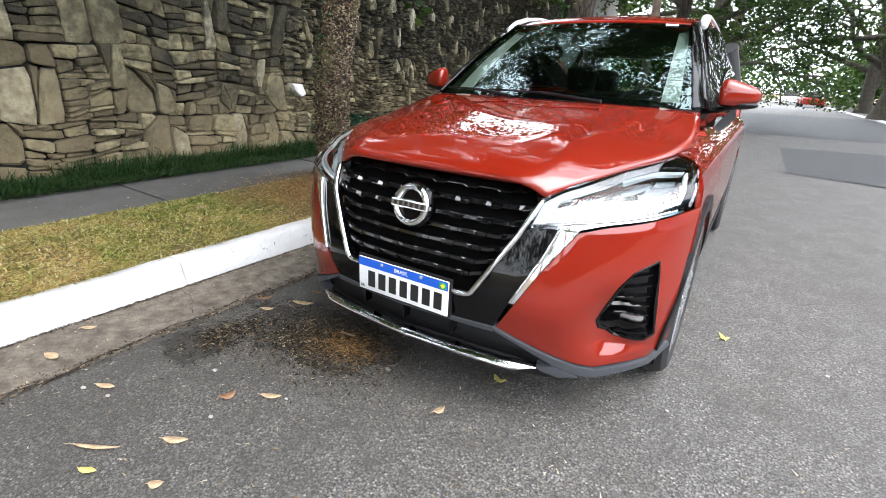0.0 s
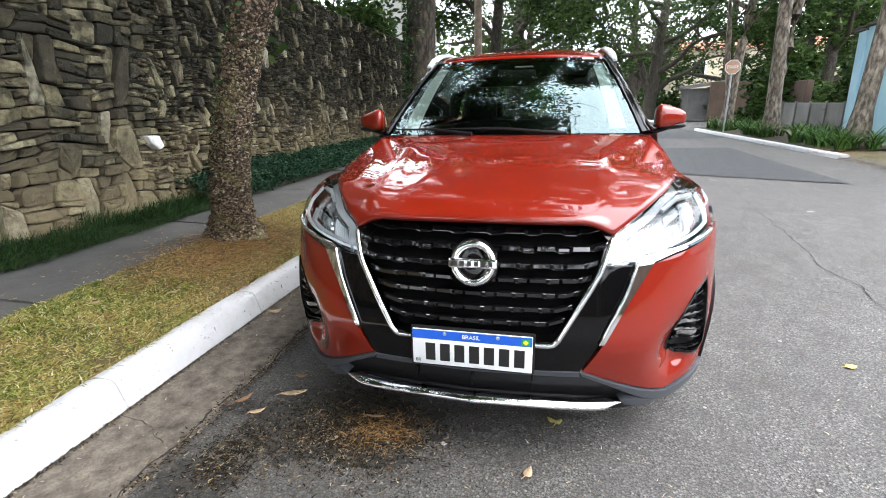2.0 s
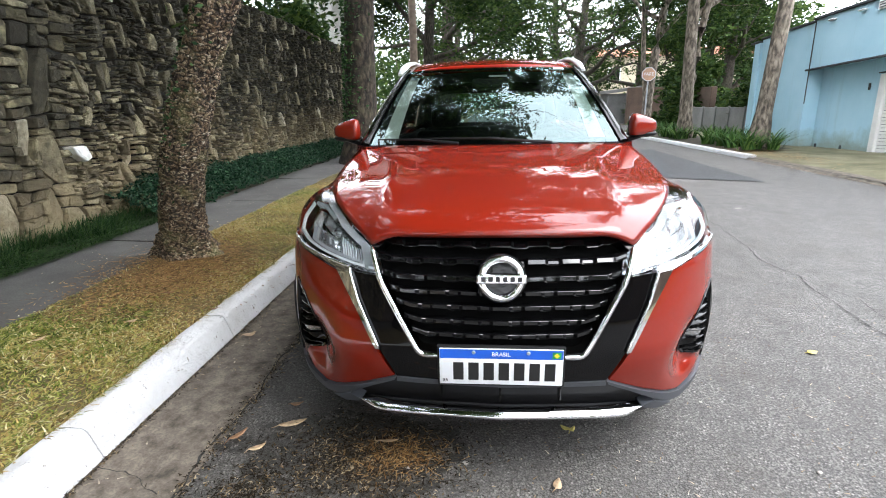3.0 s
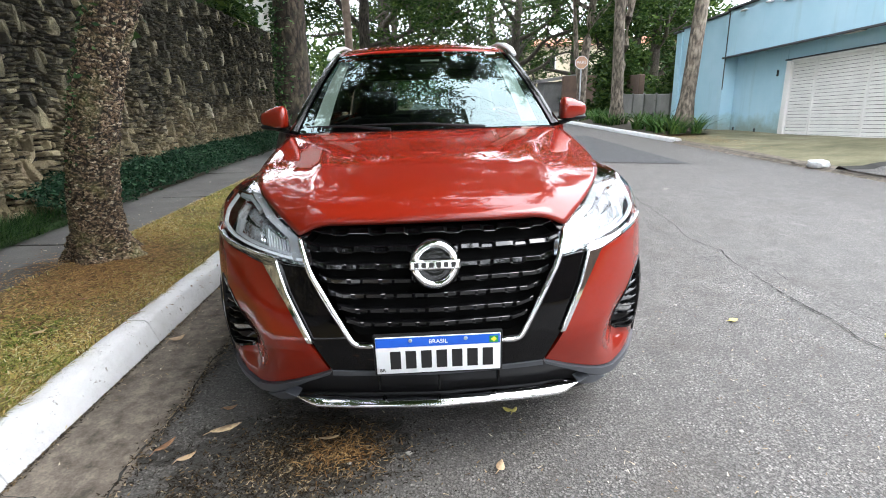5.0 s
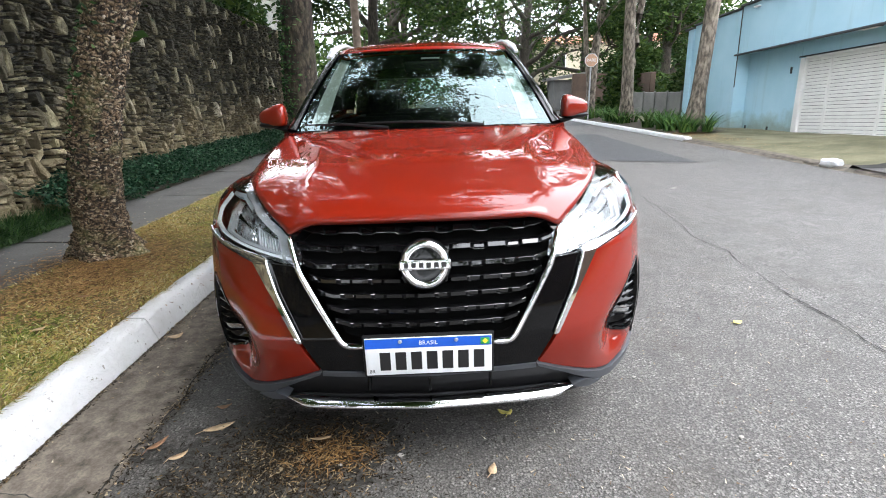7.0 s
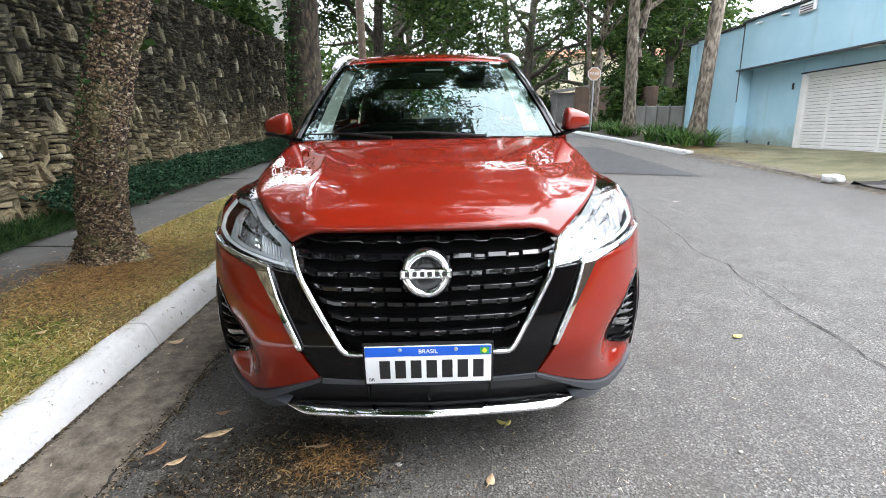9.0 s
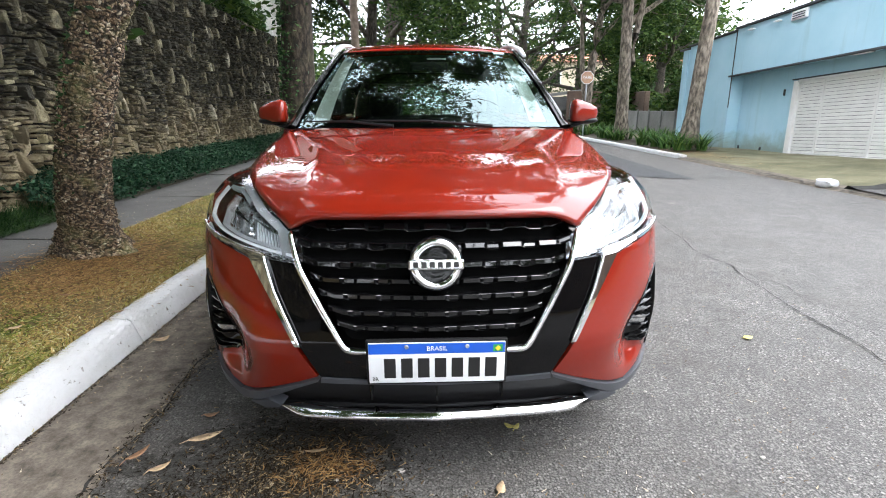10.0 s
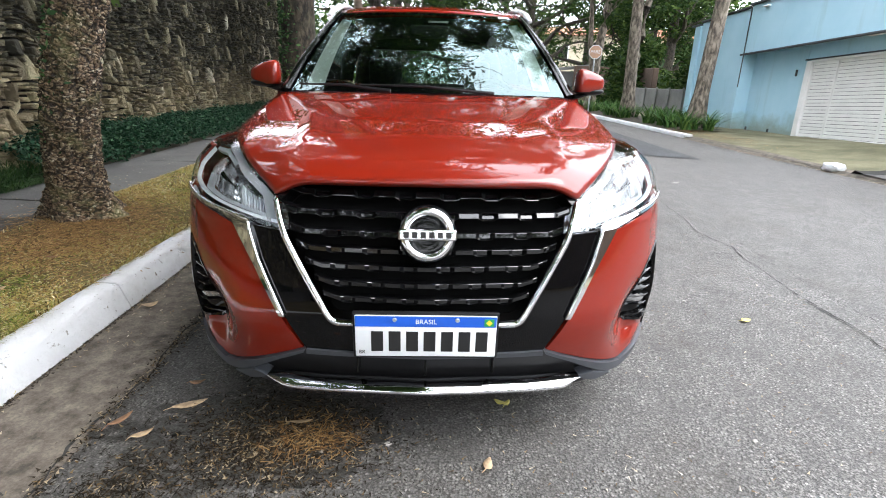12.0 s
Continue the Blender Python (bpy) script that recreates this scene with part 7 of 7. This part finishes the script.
def apron():
    """A lower strip of grey asphalt along the kerb, where the drive has broken away, and the dark broken edge above it."""
    def ground(x, y):
        return (0.030 if x < 6.4 else 0.05) + drive_rise(x, y) + 0.03
    back = [(6.06 + 0.09 * i, 5.26 - 0.035 * i + 0.10 * noise.noise((i * 0.8, 3.1, 0)) + 0.05 * noise.noise((i * 2.3, 7.7, 0))) for i in range(18)]
    low, gap = bmesh.new(), bmesh.new()
    rows = [[low.verts.new((x, y + (-4.0 - y) * f, ground(x, y + (-4.0 - y) * f))) for x, y in back] for f in steps(0, 1, 0.05)]
    for a, b in zip(rows, rows[1:]):
        for k in range(len(a) - 1):
            low.faces.new((a[k], b[k], b[k + 1], a[k + 1]))
    tagged(part("apron", low, M["asphalt"]), "grey asphalt apron between the kerb and the broken drive", "drive", kind="structure")
    lower = [gap.verts.new((x, y - 0.03, ground(x, y) + 0.004)) for x, y in back]
    upper = [gap.verts.new((x, y + 0.10 + 0.16 * abs(noise.noise((k * 0.9, 1.7, 4))) + 0.004 * k, ground(x, y) + 0.03)) for k, (x, y) in enumerate(back)]
    rear = [gap.verts.new((v.co.x, v.co.y + 0.06, v.co.z - 0.06)) for v in upper]
    for a, b in ((lower, upper), (upper, rear)):
        for k in range(len(a) - 1):
            gap.faces.new((a[k], a[k + 1], b[k + 1], b[k]))
    tagged(part("drive_gap", gap, M["crack"]), "dark broken edge of the drive beside the white block", "drive", kind="structure")


apron()
crack("gutter_crack", [(-1.12, -1.6), (-1.105, 0.2), (-1.115, 1.6), (-1.10, 4.0)], 0.022, 0.0105, "dark joint between the gutter and the asphalt", 8)
crack("gutter_crack", [(-1.48, -0.02), (-1.33, -0.06), (-1.16, -0.12)], 0.008, 0.0195, "crack across the concrete gutter", 9)
crack("walk_crack", [(-2.60, 2.42), (-2.95, 2.40), (-3.36, 2.44)], 0.02, 0.2065, "dark joint across the footpath", 10)

# ---- the rubble stone wall ----
def cut_polygon(poly, p, d):
    """The two pieces of a convex polygon on either side of the line through p along d."""
    nx, ny = -d[1], d[0]
    side = [(q[0] - p[0]) * nx + (q[1] - p[1]) * ny for q in poly]
    a, b = [], []
    for i, q in enumerate(poly):
        j = (i + 1) % len(poly)
        if side[i] >= 0:
            a.append(q)
        if side[i] <= 0:
            b.append(q)
        if side[i] * side[j] < 0:
            f = side[i] / (side[i] - side[j])
            c = (q[0] + (poly[j][0] - q[0]) * f, q[1] + (poly[j][1] - q[1]) * f)
            a.append(c)
            b.append(c)
    return a, b


def extent(poly):
    if not poly:
        return 0.0, 0.0, 0.0, 0.0
    xs, ys = [q[0] for q in poly], [q[1] for q in poly]
    return min(xs), max(xs), min(ys), max(ys)


def shape_slab(poly, r, out):
    """An upright slab with one or two broken corners; the scraps fill the gaps."""
    if len(poly) < 3:
        return
    for _ in range(int(r.integers(1, 3))):
        x0, x1, y0, y1 = extent(poly)
        w, h = x1 - x0, y1 - y0
        up = y1 if r.random() < 0.7 else y0
        left = r.random() < 0.5
        px = x0 + w * r.uniform(0.3, 0.7)
        ex, ey = (x0 if left else x1), up + (y0 + y1 - 2 * up) * r.uniform(0.3, 0.7)
        a, b = cut_polygon(poly, (px, up), (ex - px, ey - up))
        small, big = sorted((a, b), key=lambda q: abs(sum(q[i - 1][0] * q[i][1] - q[i][0] * q[i - 1][1] for i in range(len(q)))))
        if len(small) >= 3 and len(big) >= 3:
            out.append((small, False))
            poly = big
    out.append((poly, True))


def split_stones(poly, r, out, kind):
    x0, x1, y0, y1 = extent(poly)
    w, h = x1 - x0, y1 - y0
    if len(poly) < 3 or w < 0.02 or h < 0.02:
        return
    if kind == "cell":
        if r.random() < 0.80 and w > 0.45:
            cut = x0 + r.uniform(0.12, 0.27) if r.random() < 0.5 else x1 - r.uniform(0.12, 0.27)
            a, b = cut_polygon(poly, (cut, (y0 + y1) / 2), (r.normal() * 0.14, 1.0))
            big, rest = (a, b) if extent(a)[1] - extent(a)[0] < extent(b)[1] - extent(b)[0] else (b, a)
            split_stones(big, r, out, "slab")
            split_stones(rest, r, out, "cell" if r.random() < 0.55 else "rest")
        else:
            split_stones(poly, r, out, "rest")
        return
    if kind == "slab":
        if h > 0.58 or (h > 0.38 and r.random() < 0.45):
            a, b = cut_polygon(poly, ((x0 + x1) / 2, y0 + h * r.uniform(0.25, 0.75)), (1.0, r.normal() * 0.18))
            small, large = sorted((a, b), key=lambda q: extent(q)[3] - extent(q)[2])
            shape_slab(large, r, out)
            split_stones(small, r, out, "rest")
        else:
            shape_slab(poly, r, out)
        return
    limit = r.uniform(0.05, 0.17)
    if h > limit * 1.5 and (h > 0.3 or w > h * 0.8):
        a, b = cut_polygon(poly, ((x0 + x1) / 2, y0 + h * r.uniform(0.35, 0.65)), (1.0, r.normal() * 0.10))
    elif w > 0.34 or (w > 0.22 and r.random() < 0.5):
        a, b = cut_polygon(poly, (x0 + w * r.uniform(0.35, 0.65), (y0 + y1) / 2), (r.normal() * 0.25, 1.0))
    else:
        out.append((poly, False))
        return
    split_stones(a, r, out, "rest")
    split_stones(b, r, out, "rest")


def stone_rings(poly, r, near):
    """Vertices and faces of one stone, standing out towards +x; the outline lies in (y, z)."""
    cx = sum(q[0] for q in poly) / len(poly)
    cy = sum(q[1] for q in poly) / len(poly)
    gap = r.uniform(0.002, 0.008) if near else r.uniform(0.006, 0.016)
    outline = []
    for i, q in enumerate(poly):
        p, n = poly[i - 1], poly[(i + 1) % len(poly)]
        for o, f in ((p, r.uniform(0.05, 0.22)), (n, r.uniform(0.05, 0.22))):
            outline.append((q[0] + (o[0] - q[0]) * f, q[1] + (o[1] - q[1]) * f))
    shrunk = []
    for q in outline:
        d = math.hypot(q[0] - cx, q[1] - cy) + 1e-6
        k = max(0.55, 1 - gap / d * r.uniform(0.8, 2.2))
        shrunk.append((cx + (q[0] - cx) * k, cy + (q[1] - cy) * k))
    n = len(shrunk)
    out = r.uniform(-0.01, 0.075)
    tilt_y, tilt_z = r.normal() * 0.09, r.normal() * 0.09
    verts = []
    for depth, k in ((-0.10, 1.0), (out - 0.012, 1.0), (out, 0.90), (out + 0.006, 0.55)):
        for y, z in shrunk:
            py, pz = cx + (y - cx) * k, cy + (z - cy) * k
            x = depth
            if depth > -0.05:
                x += tilt_y * (py - cx) + tilt_z * (pz - cy) + r.normal() * 0.0035
            verts.append((x, py, pz))
    verts.append((out + r.uniform(0.0, 0.012), cx, cy))
    faces = []
    for k in range(3):
        for i in range(n):
            a, b = k * n + i, k * n + (i + 1) % n
            faces.append((a, b, b + n, a + n))
    for i in range(n):
        faces.append((3 * n + i, 3 * n + (i + 1) % n, 4 * n))
    return verts, faces


def stone_wall():
    r = np.random.default_rng(2024)
    wx, y0, y1, z0, z1 = -3.84, -5.0, 14.0, 0.16, 2.93
    wall = tagged(empty("wall_left", (wx, 0, 0)), "tall rubble wall of irregular dark and tan stones", "wall", kind="structure")
    part("backing", box_bm((-0.45, y0, 0.0), (-0.035, y1, z1 - 0.03)), M["mortar"], wall)
    stones = []

    def courses(ya, yb, heights, w0, w1, k, slant):
        """Rows of cells between ya and yb; k makes the stones of a stretch smaller, slant leans its slabs."""
        z, total = z0, sum(heights)
        for row, hh in enumerate(heights):
            h = hh * (z1 - z0) / total
            y = ya - 0.3 * (row % 2)
            while y < yb:
                w = r.uniform(w0, w1)
                cell = [(y / k, z / k), ((y + w) / k, z / k), ((y + w) / k, (z + h) / k), (y / k, (z + h) / k)]
                got = []
                split_stones(cell, r, got, "cell")
                for poly, pale in got:
                    zc = z + h / 2
                    stones.append(([(q[0] * k - slant * (q[1] * k - zc), q[1] * k) for q in poly], pale))
                y += w
            z += h

    courses(y0, 2.9, [0.52, 0.60, 0.55, 0.62, 0.48], 0.46, 0.9, 1.0, 0.0)
    courses(3.0, y1, [0.40, 0.46, 0.40, 0.44, 0.42, 0.40, 0.38], 0.26, 0.50, 0.56, 0.10)

    def warp(q):
        y, zz = q
        return (y + 0.07 * noise.noise((y * 1.6, zz * 1.6, 1.0)) + 0.03 * noise.noise((y * 5, zz * 5, 4.0)), zz + 0.075 * noise.noise((y * 1.5, zz * 1.5, 7.0)) * (1 if zz < z1 - 0.05 else 0.3) + 0.025 * noise.noise((y * 5, zz * 5, 9.0)))

    stones = [([warp(q) for q in s], pale) for s, pale in stones if len(s) >= 3]
    near = [s for s, pale in stones if 0.0 < sum(q[0] for q in s) / len(s) < 4.6 and sum(q[1] for q in s) / len(s) < 2.7]
    singles = {id(s) for s in near[:300]}
    heap = {True: ([], []), False: ([], [])}
    for s, pale in stones:
        verts, faces = heap[pale]
        # outlines run counter-clockwise as seen from +x
        area = sum(s[i - 1][0] * s[i][1] - s[i][0] * s[i - 1][1] for i in range(len(s)))
        if abs(area) < 0.0012:
            continue
        v, f = stone_rings(s if area > 0 else s[::-1], r, s[0][0] < 2.9)
        if id(s) in singles:
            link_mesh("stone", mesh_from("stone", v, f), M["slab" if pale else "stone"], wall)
        else:
            b = len(verts)
            verts += v
            faces += [tuple(i + b for i in q) for q in f]
    v, f = stone_rings([(2.72, 1.0), (2.755, 0.912), (2.87, 0.838), (2.945, 0.876), (2.85, 1.012)], r, True)
    link_mesh("stone", mesh_from("stone", [(q[0] + 0.06, q[1], q[2]) for q in v], f), M["whitestone"], wall, "bright white quartz stone")
    for pale, label in ((True, "the wall's further pale slabs"), (False, "the wall's further rubble stones")):
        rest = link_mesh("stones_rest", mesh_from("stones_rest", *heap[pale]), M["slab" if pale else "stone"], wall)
        tagged(rest, label, kind="stuff")


stone_wall()
